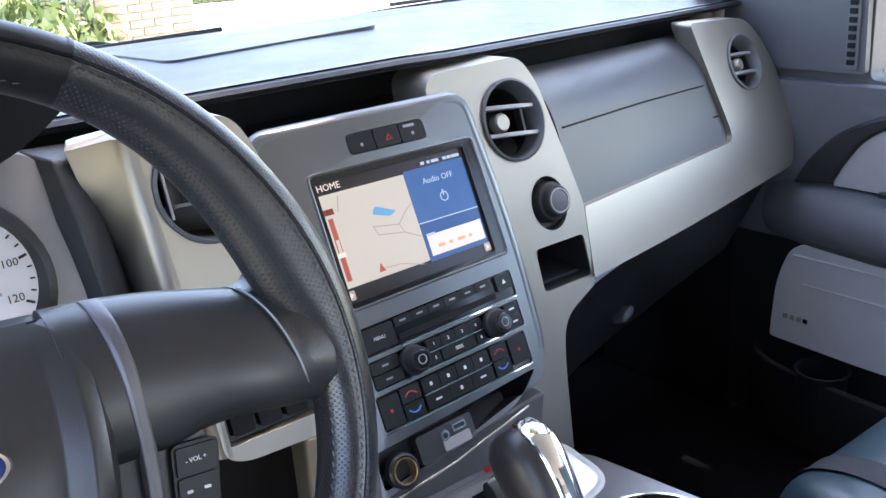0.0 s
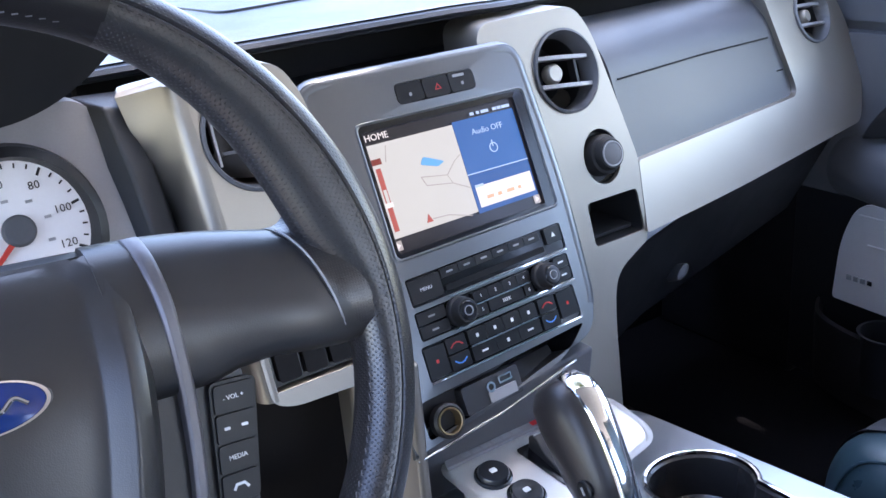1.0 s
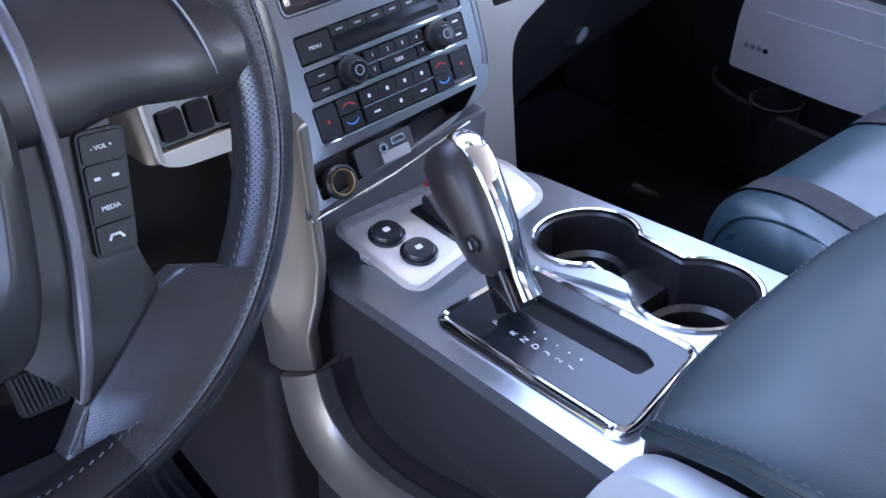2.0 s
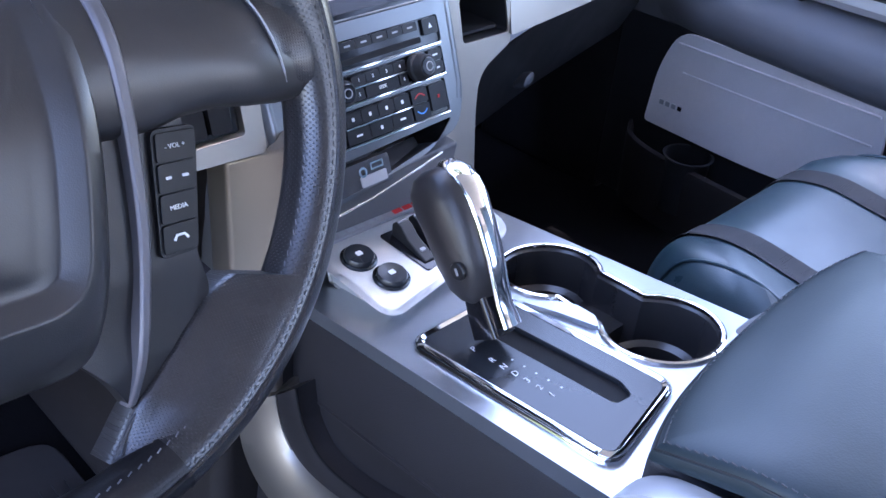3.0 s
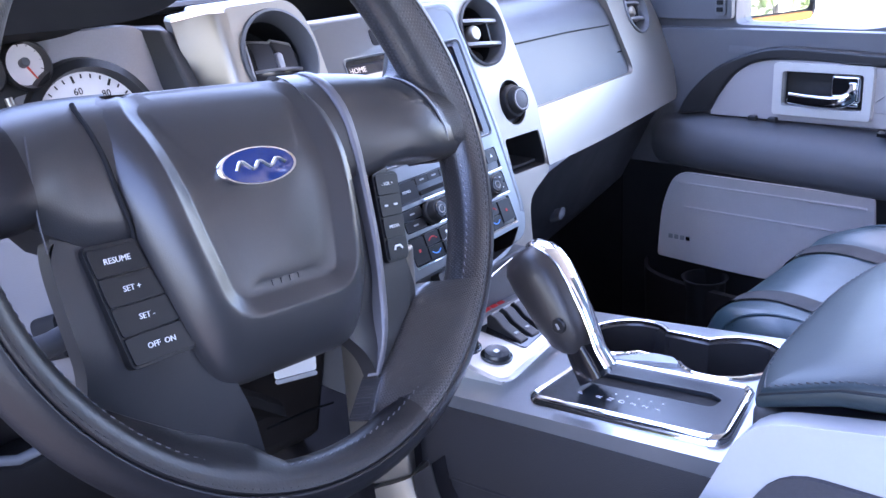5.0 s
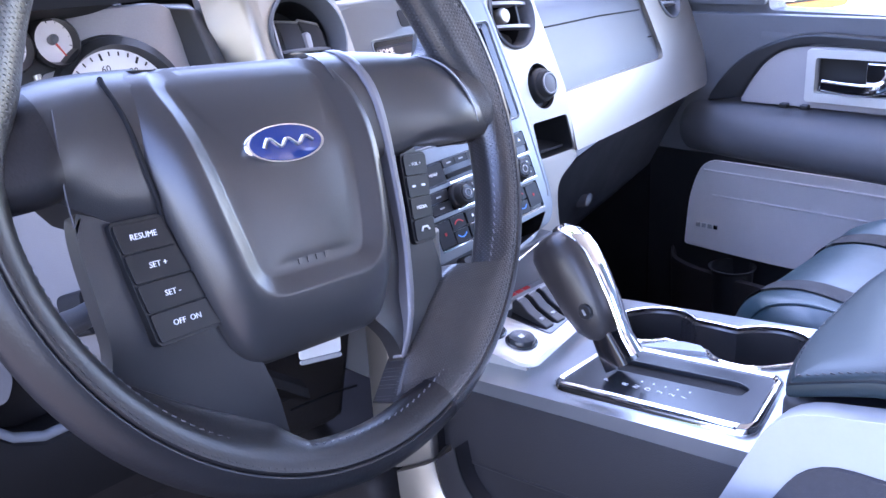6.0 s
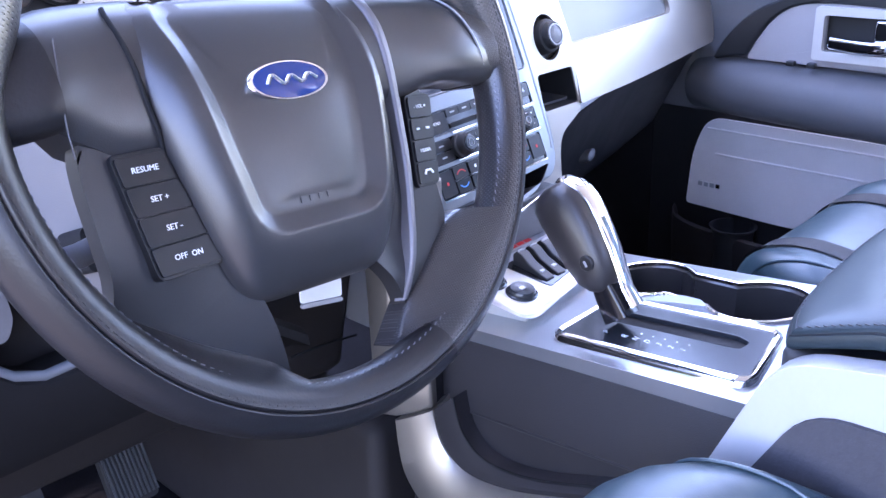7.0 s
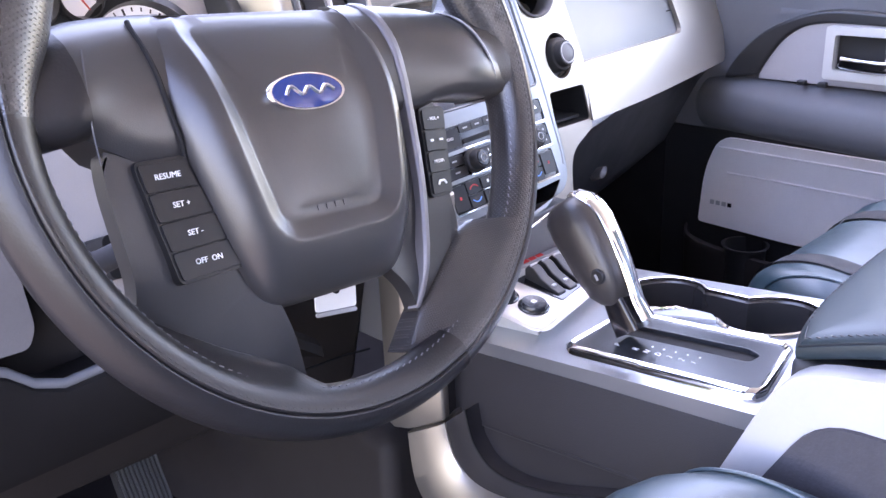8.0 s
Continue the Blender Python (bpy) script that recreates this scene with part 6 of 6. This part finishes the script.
part("switch_trim", box((0.806, -0.29, 0.506), (0.006, 0.11, 0.003)), plastic_dark, swp, "", 0.001)
# lower pale insert, ribbed
ins = rounded([(0.208, 0.190), (0.200, 0.300), (0.172, 0.369), (-0.20, 0.369), (-0.215, 0.20), (-0.03, 0.182)], [0.008, 0.08, 0.03, 0.01, 0.01, 0.2])
insert = part("lower_insert", plate([ins], wallx(0.908), 0.0, 0.008), door_cloth, door, "pale grey lower door insert", 0.004)
for z in (0.348, 0.300):
    part("rib", sweep([(0.8985, 0.170 - (0.02 if z < 0.32 else 0.0), z), (0.8985, 0.0, z), (0.8985, -0.19, z)], ring(0, 0, 0.0022, n=8)), door_cloth, insert)
for i in range(4):
    part("speaker_mark", box((0.8985, 0.178 - i * 0.0125, 0.236), (0.003, 0.009, 0.009)), print_grey if i < 3 else chrome, insert, "", 0.001)
part("lower_door", plate([[(0.30, 0.02), (0.30, 0.41), (-1.0, 0.41), (-1.0, 0.02)]], wallx(0.925), 0.0, 0.014), plastic_black, door, "", 0.004)
# map pocket with bottle cup
pk = curve_pts([(0.905, 0.235, 0.135), (0.875, 0.21, 0.125), (0.855, 0.14, 0.12), (0.850, 0.0, 0.115), (0.850, -0.3, 0.11), (0.85, -0.9, 0.11)], 30)
part("map_pocket", loft([[p + Vector((dx, 0, dz)) for dx, dz in ((0.0, 0.045), (-0.008, 0.042), (-0.010, 0.03), (-0.002, -0.09), (0.03, -0.10), (0.012, 0.03))] for p in pk]), knee_plastic, door, "charcoal door map pocket")
part("bottle_cup", lathe([(0.042, 0.0), (0.045, 0.004), (0.040, 0.004), (0.036, -0.10), (0.001, -0.10)], Matrix.Translation((0.875, 0.09, 0.170)), 28, cap=False), plastic_black, door, "bottle holder in the pocket")

# closed body side by the driver, open doorway left free; kick panels
kick = part("trim", box((0.93, 0.45, 0.35), (0.04, 0.32, 0.7)), plastic_deep, bevel=0.01)
tagged(kick, "black kick panel beside the passenger footwell", "kick panel", kind="structure")
kick2 = part("trim", box((-0.93, 0.45, 0.35), (0.04, 0.4, 0.9)), plastic_deep, bevel=0.01)
tagged(kick2, "black kick panel beside the driver footwell", "kick panel", kind="structure")
bpost = part("pillar", box((-0.86, -1.15, 0.6), (0.10, 0.16, 1.2)), plastic_grey, bevel=0.02)
tagged(bpost, "grey plastic door post", "pillar trim", kind="structure")
rearside = part("wall_west", box((-0.90, -1.5, 0.33), (0.06, 0.5, 0.66)), plastic_dark, bevel=0.01)
tagged(rearside, "dark lower rear door side", "wall", kind="structure")
rearside2 = part("wall_east", box((0.92, -1.38, 0.33), (0.06, 0.66, 0.66)), plastic_dark, bevel=0.01)
tagged(rearside2, "dark lower rear door side", "wall", kind="structure")
# Hidden panel added to keep sun from leaking onto the passenger floor.
cowl = part("wall_east", box((0.975, 0.36, 0.30), (0.03, 0.60, 0.70)), plastic_dark, bevel=0.01)
tagged(cowl, "dark unseen panel added to stop a sun leak", "wall", kind="structure")


# ---- seats ----
def seat(cx, y0, label, group, w=0.25, lift=0.0):
    s = thing("seat", (cx, -0.5, 0.05), label, "seat", group)
    prof = [(y0 + 0.03, 0.20), (y0, 0.30), (y0 - 0.005, 0.345), (y0 - 0.025, 0.388), (y0 - 0.08, 0.406), (y0 - 0.25, 0.385), (y0 - 0.52, 0.370), (y0 - 0.52, 0.20)]
    prof = rounded(prof, [0.01, 0.06, 0.03, 0.05, 0.08, 0.1, 0.02, 0.01], 4)

    def row(x, k=1.0):
        edge = abs(x) / w
        bolster = 0.010 * max(0.0, min(1.0, (edge - 0.55) / 0.25)) - 0.05 * max(0.0, (edge - 0.90) / 0.10) ** 2
        back = 0.085 * max(0.0, (edge - 0.62) / 0.38) ** 2
        return [Vector((cx + x, y - (back if y > y0 - 0.15 else 0), z + lift + (bolster if z > 0.33 else 0))) for y, z in prof]

    st = [-1.0, -0.985, -0.95, -0.88, -0.78, -0.68, -0.60, -0.54, -0.4, -0.2, 0, 0.2, 0.4, 0.54, 0.60, 0.68, 0.78, 0.88, 0.95, 0.985, 1.0]
    part("cushion", loft([row(w * q) for q in st]), seat_leather, s, "smooth dark leather cushion")
    for q in (-0.86, 0.86):
        part("piping", sweep([p + Vector((0, 0.001, 0.001)) for p in row(w * q)[6:32]], ring(0, 0, 0.0015, n=6)), seat_leather, s)
    for qa, qb in ((-0.63, -0.45), (0.30, 0.48)):
        part("mesh_band", loft([[v + Vector((0, 0.0016, 0.0022)) for v in row(w * (qa + (qb - qa) * k / 4))[3:30]] for k in range(5)], cap=False, closed=False), seat_mesh, s, "perforated band along the cushion")
    back = [(-0.13, 0.0), (-0.10, 0.10), (-0.03, 0.45), (0.0, 0.62), (-0.08, 0.68), (-0.16, 0.62), (-0.20, 0.1), (-0.19, 0.0)]
    part("backrest", loft([[Vector((cx + w * q, y0 - 0.42 + (a - 0.06) - 0.25 * b - 0.03 * abs(q) ** 2 * -1, 0.34 + b)) for a, b in rounded(back, 0.04, 3)] for q in (-0.95, -0.9, -0.6, 0, 0.6, 0.9, 0.95)]), seat_leather, s, "", 0.01)
    part("base", box((cx, y0 - 0.28, 0.115), (w * 1.6, 0.40, 0.19)), plastic_black, s, "", 0.02)
    return s


seat(0.415, -0.203, "dark leather passenger seat with perforated bands", "front seats", 0.215, 0.010)
seat(-0.415, -0.345, "dark blue-black leather driver seat", "front seats", 0.262, 0.038)

# ---- pedals, mat, tag ----
pedal = thing("brake_pedal", (-0.305, 0.28, 0.18), "ribbed black rubber brake pedal", "pedal")
PM = frame_at((-0.305, 0.25, 0.180), (1, 0, 0), (0, -1, 0.5))
part("pad", plate([rounded([(-0.030, -0.038), (0.026, -0.042), (0.030, 0.040), (-0.028, 0.042)], 0.008)], flat(PM), 0.0, -0.012), rubber, pedal, "", 0.003)
for i in range(10):
    part("rib", box((-0.024 + i * 0.0055, 0, 0.0012), (0.0026, 0.070, 0.003), PM), plastic_dark, pedal)
part("arm", sweep([PM @ Vector(p) for p in ((0, 0.01, -0.01), (0, 0.10, -0.06), (0.0, 0.22, -0.10))], rrect(-0.007, -0.010, 0.007, 0.010, 0.003, 2)), plastic_black, pedal)
gas = thing("footrest", (-0.42, 0.27, 0.15), "dark ribbed pedal in the footwell", "pedal")
GM = frame_at((-0.42, 0.27, 0.165), (1, 0, 0), (0, -1, 0.5))
part("pad", plate([rrect(-0.025, -0.05, 0.025, 0.05, 0.006)], flat(GM), 0.0, -0.01), rubber, gas, "", 0.002)
part("arm", sweep([GM @ Vector(p) for p in ((0, 0.02, -0.008), (0, 0.15, -0.08), (0, 0.24, -0.10))], rrect(-0.007, -0.010, 0.007, 0.010, 0.003, 2)), plastic_black, gas)
mat_ob = thing("floor_mat", (-0.40, 0.0, 0.0), "black ribbed rubber mat on the driver floor", "floor mat")
part("mat", plate([rounded([(-0.66, -0.26), (-0.20, -0.26), (-0.20, 0.30), (-0.66, 0.34)], 0.04)], flat(Matrix.Identity(4)), 0.002, 0.012), rubber, mat_ob, "", 0.003)
for i in range(28):
    part("rib", box((-0.635 + i * 0.0155, 0.0, 0.0135), (0.005, 0.44, 0.005)), rubber, mat_ob)
tag = thing("paper_tag", (-0.332, -0.2, 0.585), "small white card tag hanging beside the steering column", "tag")
TM = frame_at((-0.334, -0.199, 0.563), (1, 0, -0.15), (-0.1, -1, 0.15))
part("card", plate([rounded([(-0.017, -0.010), (0.017, -0.010), (0.017, 0.030), (-0.017, 0.030)], 0.002, 2), ring(0.003, 0.010, 0.0022, n=12)], flat(TM), 0.0, -0.0012), tag_white, tag)
part("card_edge", plate([rrect(-0.017, -0.0135, 0.017, -0.0105, 0.001, 1)], flat(TM), 0.001, -0.001), print_grey, tag)
part("punched_hole", plate([ring(0.0, 0.004, 0.0025, n=12)], flat(TM), 0.0016, -0.001), plastic_deep, tag)
part("cord", sweep([TM @ Vector((0, 0.028, 0.001)), TM @ Vector((-0.012, 0.05, -0.004)), TM @ Vector((-0.035, 0.066, -0.01))], ring(0, 0, 0.0008, n=6)), rubber, tag)

# ---- outside ----
grass_m = surface("lawn_grass", (0.030, 0.043, 0.013), 1.0, spec=0.04, spread=0.45, stain=1.2, grain=0.6, scale=60)
drive_m = surface("pale_concrete", (0.42, 0.40, 0.37), 0.85, spread=0.10, stain=0.8, grain=0.3, scale=80)
iron = surface("black_iron", (0.015, 0.015, 0.016), 0.5)
bark = surface("tree_bark", (0.10, 0.085, 0.07), 0.9, spread=0.3, grain=0.8, scale=30)
leaf = surface("leaves", (0.06, 0.13, 0.03), 0.6, spread=0.5, stain=3.0)
hedge_leaf = surface("hedge_leaves", (0.21, 0.26, 0.10), 0.6, spread=0.5, stain=3.0)
brick_m = surface("tan_brick", (0.42, 0.30, 0.21), 0.85, spread=0.25, stain=9.0, grain=0.5, scale=120)
mortar = surface("mortar", (0.45, 0.42, 0.38), 0.9)
hood_paint = surface("hood_paint", (0.30, 0.33, 0.36), 0.25, metal=0.3, coat=0.8)

GZ = -0.75
ground = part("ground", plate([[(-400, -400), (400, -400), (400, 400), (-400, 400)]], flat(Matrix.Identity(4)), GZ - 0.3, GZ), grass_m)
tagged(ground, "sunlit green lawn reaching to the distance", "lawn", kind="structure")
drive = part("pavement", plate([rounded([(-1.15, -16), (14.0, -18), (19.6, 3.0), (18.5, 12.0), (12.0, 22.0), (2.0, 26.0), (-1.15, 26)], 1.0)], flat(Matrix.Identity(4)), GZ, GZ + 0.01), drive_m)
# Unseen dark ground added so little coloured light bounces in from the left.
asphalt_m = surface("worn_asphalt", (0.052, 0.050, 0.049), 0.92, spec=0.1, spread=0.2, stain=1.5, grain=0.5, scale=90)
road = part("road", plate([[(-9.0, -60), (-1.15, -60), (-1.15, 60), (-9.0, 60)]], flat(Matrix.Identity(4)), GZ, GZ + 0.006), asphalt_m)
tagged(road, "unseen grey asphalt added to mute bounce light", "road", kind="structure")
tagged(drive, "wide pale concrete driveway round the truck", "driveway", kind="structure")
bonnet = part("truck_hood", sheet(lambda u, v: Vector((u, v, 0.66 - 0.06 * (v - 0.6) - 0.06 * u * u)), [-0.85 + 1.7 * i / 16 for i in range(17)], [0.62 + 1.2 * i / 8 for i in range(9)], 0.03), hood_paint)
tagged(bonnet, "grey painted hood of the truck ahead of the glass", "truck hood")
for s in (-0.25, 0.40):
    wp = thing("wiper", (s, 0.55, 0.79), "black wiper lying along the windshield base", "wiper")
    part("blade", sweep([(s - 0.32, 0.562, 0.782), (s, 0.556, 0.790), (s + 0.36, 0.540, 0.797)], rrect(-0.003, -0.004, 0.003, 0.004, 0.001, 2)), rubber, wp)
    part("arm", sweep([(s + 0.36, 0.61, 0.765), (s + 0.2, 0.58, 0.798), (s, 0.56, 0.798)], rrect(-0.004, -0.003, 0.004, 0.003, 0.001, 2)), plastic_black, wp)

def foliage(centers, count, size, seed):
    rnd = random.Random(seed)
    bm = bmesh.new()
    for _ in range(count):
        c, r = rnd.choice(centers)
        v = Vector((rnd.gauss(0, 1), rnd.gauss(0, 1), rnd.gauss(0, 1))).normalized() * (r * rnd.uniform(0.55, 1.05))
        p = Vector(c) + v
        m = Matrix.Translation(p) @ Euler((rnd.uniform(0, 6), rnd.uniform(0, 6), rnd.uniform(0, 6))).to_matrix().to_4x4()
        s = size * rnd.uniform(0.6, 1.4)
        vs = [bm.verts.new(m @ Vector(q)) for q in ((-s, 0, 0), (0, -s * 0.45, 0.1 * s), (s, 0, 0), (0, s * 0.45, 0.1 * s))]
        bm.faces.new(vs)
    return bm


# crown of an unseen tree, added to keep the sun off the truck
shade = thing("tree", (3.6, -3.2, GZ), "unseen spreading tree added to shade the truck", "tree", "park trees")
part("trunk", sweep(curve_pts([(3.6, -3.2, GZ), (3.55, -3.0, 1.5), (3.3, -1.8, 4.2), (2.9, 0.2, 6.6), (2.7, 1.6, 8.0)], 16), lambda q: ring(0, 0, 0.26 * (1.15 - q), n=12)), bark, shade)
crown = []
for i in range(11):
    c = Vector((2.8 + 1.7 * math.cos(i * 2.4) * (i / 10) ** 0.5, 1.3 + 2.0 * math.sin(i * 2.4) * (i / 10) ** 0.5, 7.2 + 0.5 * math.sin(i * 1.7)))
    part("limb", sweep(curve_pts([(3.0, -0.5, 5.8), tuple(Vector((3.0, 0.2, 6.4)).lerp(c, 0.5)), tuple(c)], 8), lambda q: ring(0, 0, 0.07 * (1.15 - q), n=7)), bark, shade)
    crown.append((c, 1.0))
part("crown", foliage(crown, 15000, 0.075, 7), leaf, shade)["kind"] = "stuff"

# door mirror
mir = thing("door_mirror", (1.05, 0.10, 0.62), "black door mirror with an amber side lamp", "mirror")
MM = frame_at((1.10, 0.088, 0.715), (0.2, -0.07, 0), (-0.33, -0.94, 0.0))
part("housing", loft([[MM @ Vector((a * k, b * k, z)) for a, b in rrect(-0.142, -0.088, 0.114, 0.116, 0.026)] for k, z in ((0.90, 0.006), (0.93, 0.014), (0.97, 0.016), (1.0, 0.010), (1.03, -0.01), (1.0, -0.06), (0.8, -0.10))]), plastic_black, mir, "black mirror housing")
part("mirror_pane", plate([rrect(-0.131, -0.066, 0.102, 0.104, 0.018)], flat(MM), 0.0065, 0.009), mirror_glass, mir, "mirror pane")
part("marker_lamp", plate([rrect(-0.08, -0.084, 0.10, -0.070, 0.005)], flat(MM), 0.006, 0.0175), amber, mir, "amber marker lamp")
part("mirror_arm", sweep([(0.92, 0.13, 0.66), (1.0, 0.14, 0.66), (1.06, 0.13, 0.66)], rrect(-0.03, -0.03, 0.03, 0.03, 0.012, 3)), plastic_black, mir)


def iron_fence(p0, p1, label, tall=1.0):
    p0, p1 = Vector(p0), Vector(p1)
    d = p1 - p0
    n = int(d.length / 0.16)
    f = thing("fence", tuple(p0), label, "fence", "iron fences")
    bm = bmesh.new()
    for i in range(n + 1):
        p = p0 + d * (i / n)
        big = i % 14 == 0
        r, h = (0.035 * tall ** 0.5, 1.15 * tall) if big else (0.012 * tall ** 0.5, 1.08 * tall)
        bmesh.ops.create_cone(bm, cap_ends=True, segments=6, radius1=r, radius2=r, depth=h, matrix=Matrix.Translation(p + Vector((0, 0, h / 2))))
        bmesh.ops.create_cone(bm, cap_ends=True, segments=6, radius1=r * 2.0, radius2=0.001, depth=0.07, matrix=Matrix.Translation(p + Vector((0, 0, h + 0.03))))
    ob = part("pickets", bm, iron, f)
    ob["kind"] = "stuff"
    for h in (0.10 * tall, 0.60 * tall, 0.92 * tall):
        part("rail", sweep([p0 + Vector((0, 0, h)), p1 + Vector((0, 0, h))], rrect(-0.015, -0.012, 0.015, 0.012, 0.002, 1)), iron, f)
    bm = bmesh.new()
    m = int(d.length / 0.24)
    for i in range(m):
        c = p0 + d * ((i + 0.5) / m) + Vector((0, 0, 0.35 * tall))
        fr = frame_at(c, d, d.cross(Vector((0, 0, 1))))
        a = [[bm.verts.new(fr @ Vector((x * k, y * k, 0))) for x, y in ring(0, 0, 0.22 * tall, n=14)] for k in (1.0, 0.82)]
        for j in range(14):
            bm.faces.new((a[0][j], a[0][(j + 1) % 14], a[1][(j + 1) % 14], a[1][j]))
    part("scroll_rings", bm, iron, f)["kind"] = "stuff"
    return f


iron_fence((19.0, -8.0, GZ), (20.0, 8.0, GZ), "black wrought iron fence with ring frieze", 0.50)
iron_fence((20.0, 8.0, GZ), (13.0, 22.0, GZ), "black wrought iron fence with ring frieze", 0.50)
iron_fence((13.0, 22.0, GZ), (-8.0, 26.0, GZ), "black wrought iron fence with ring frieze", 0.50)
verge = part("lawn_strip", plate([rounded([(10.7, -4.0), (12.6, -4.0), (12.3, 6.2), (10.9, 6.0)], 0.6)], flat(Matrix.Identity(4)), GZ, GZ + 0.03), grass_m)
tagged(verge, "narrow grass strip along the driveway", "lawn", kind="structure")


def tree(x, y, h, r, seed):
    rnd = random.Random(seed)
    t = thing("tree", (x, y, GZ), "tall park tree with a grey-brown trunk", "tree", "park trees")
    rings = [[Vector((x + a * k, y + b * k, GZ + h * z)) for a, b in ring(0.1 * z, 0.06 * math.sin(5 * z), r, n=14)] for z, k in ((0, 1.5), (0.03, 1.15), (0.2, 1.0), (0.5, 0.8), (0.8, 0.4), (1.0, 0.1))]
    part("trunk", loft(rings), bark, t)
    cs = []
    for i in range(9):
        a = i * 2.4
        e = Vector((x + math.cos(a) * h * 0.25, y + math.sin(a) * h * 0.25, GZ + h * (0.65 + 0.05 * i)))
        part("limb", sweep([(x, y, GZ + h * (0.45 + 0.04 * i)), tuple(Vector((x, y, GZ + h * 0.55)).lerp(e, 0.5)), tuple(e)], lambda q: ring(0, 0, r * 0.35 * (1.1 - q), n=8)), bark, t)
        cs.append((e, h * 0.17))
    part("crown", foliage(cs, 1500, 0.16, seed), leaf, t)["kind"] = "stuff"


for i, (x, y, h, r) in enumerate(((34, 25, 10, 0.42), (29, 31, 10, 0.36), (22, 34, 10, 0.34), (33, 8.4, 10, 0.42), (14, 38, 10, 0.36), (42, 4, 11, 0.4), (5, 42, 11, 0.4), (-8, 40, 11, 0.4), (46, 26, 11, 0.5))):
    tree(x, y, h, r, 50 + i)


def shrub(x, y, h, w, seed, label, mat):
    s = thing("shrub", (x, y, GZ), label, "shrub", "garden shrubs")
    cs = [((x + w * 0.25 * math.cos(k * 2.1), y + w * 0.25 * math.sin(k * 2.1), GZ + h * (0.12 + 0.11 * k)), w * (0.55 - 0.045 * k)) for k in range(8)]
    part("stem", sweep([(x, y, GZ), (x, y, GZ + h * 0.7)], ring(0, 0, 0.04, n=8)), bark, s)
    part("foliage", foliage(cs, 2600, 0.07, seed), mat, s)["kind"] = "stuff"


for i in range(9):
    shrub(6.0 + i * 1.25, -9.0 - 0.5 * math.sin(i * 1.7), 2.6 + 0.5 * math.sin(i * 2.3), 1.3, 80 + i, "tall clipped green conifer shrub", hedge_leaf)
shrub(2.1, 8.6, 1.15, 1.2, 120, "low leafy green shrub beside the brick pier", hedge_leaf)
shrub(1.2, 8.2, 0.95, 1.1, 121, "low leafy green shrub beside the brick pier", hedge_leaf)

# brick pier with real courses
pier = thing("brick_pier", (3.1, 9.2, GZ), "tan brick gate pier beside the driveway", "brick pier")
part("core", box((3.1, 9.2, GZ + 1.4), (0.98, 0.98, 2.8)), mortar, pier)
bk = bpy.data.meshes.new("brick")
bmb = bmesh.new()
bmesh.ops.create_cube(bmb, size=1.0, matrix=Matrix.Diagonal((0.235, 0.03, 0.068, 1)))
bmesh.ops.bevel(bmb, geom=bmb.edges[:], offset=0.004, segments=1, affect="EDGES")
bmb.to_mesh(bk)
bmb.free()
bk.materials.append(brick_m)
for row in range(36):
    for side in range(2):
        for c in range(4):
            ob = new("brick", bk)
            off = -0.375 + c * 0.25 + (0.06 if row % 2 else -0.06) * (1 if abs(-0.375 + c * 0.25) < 0.3 else 0)
            z = GZ + 0.04 + row * 0.077
            ob.matrix_world = Matrix.Translation((3.1 + off, 8.705, z)) if side == 0 else pose(2.605, 9.2 + off, z, 0, 0, 90)
            ob.parent = pier
            ob.matrix_parent_inverse = Matrix.Translation((-3.1, -9.2, -GZ))
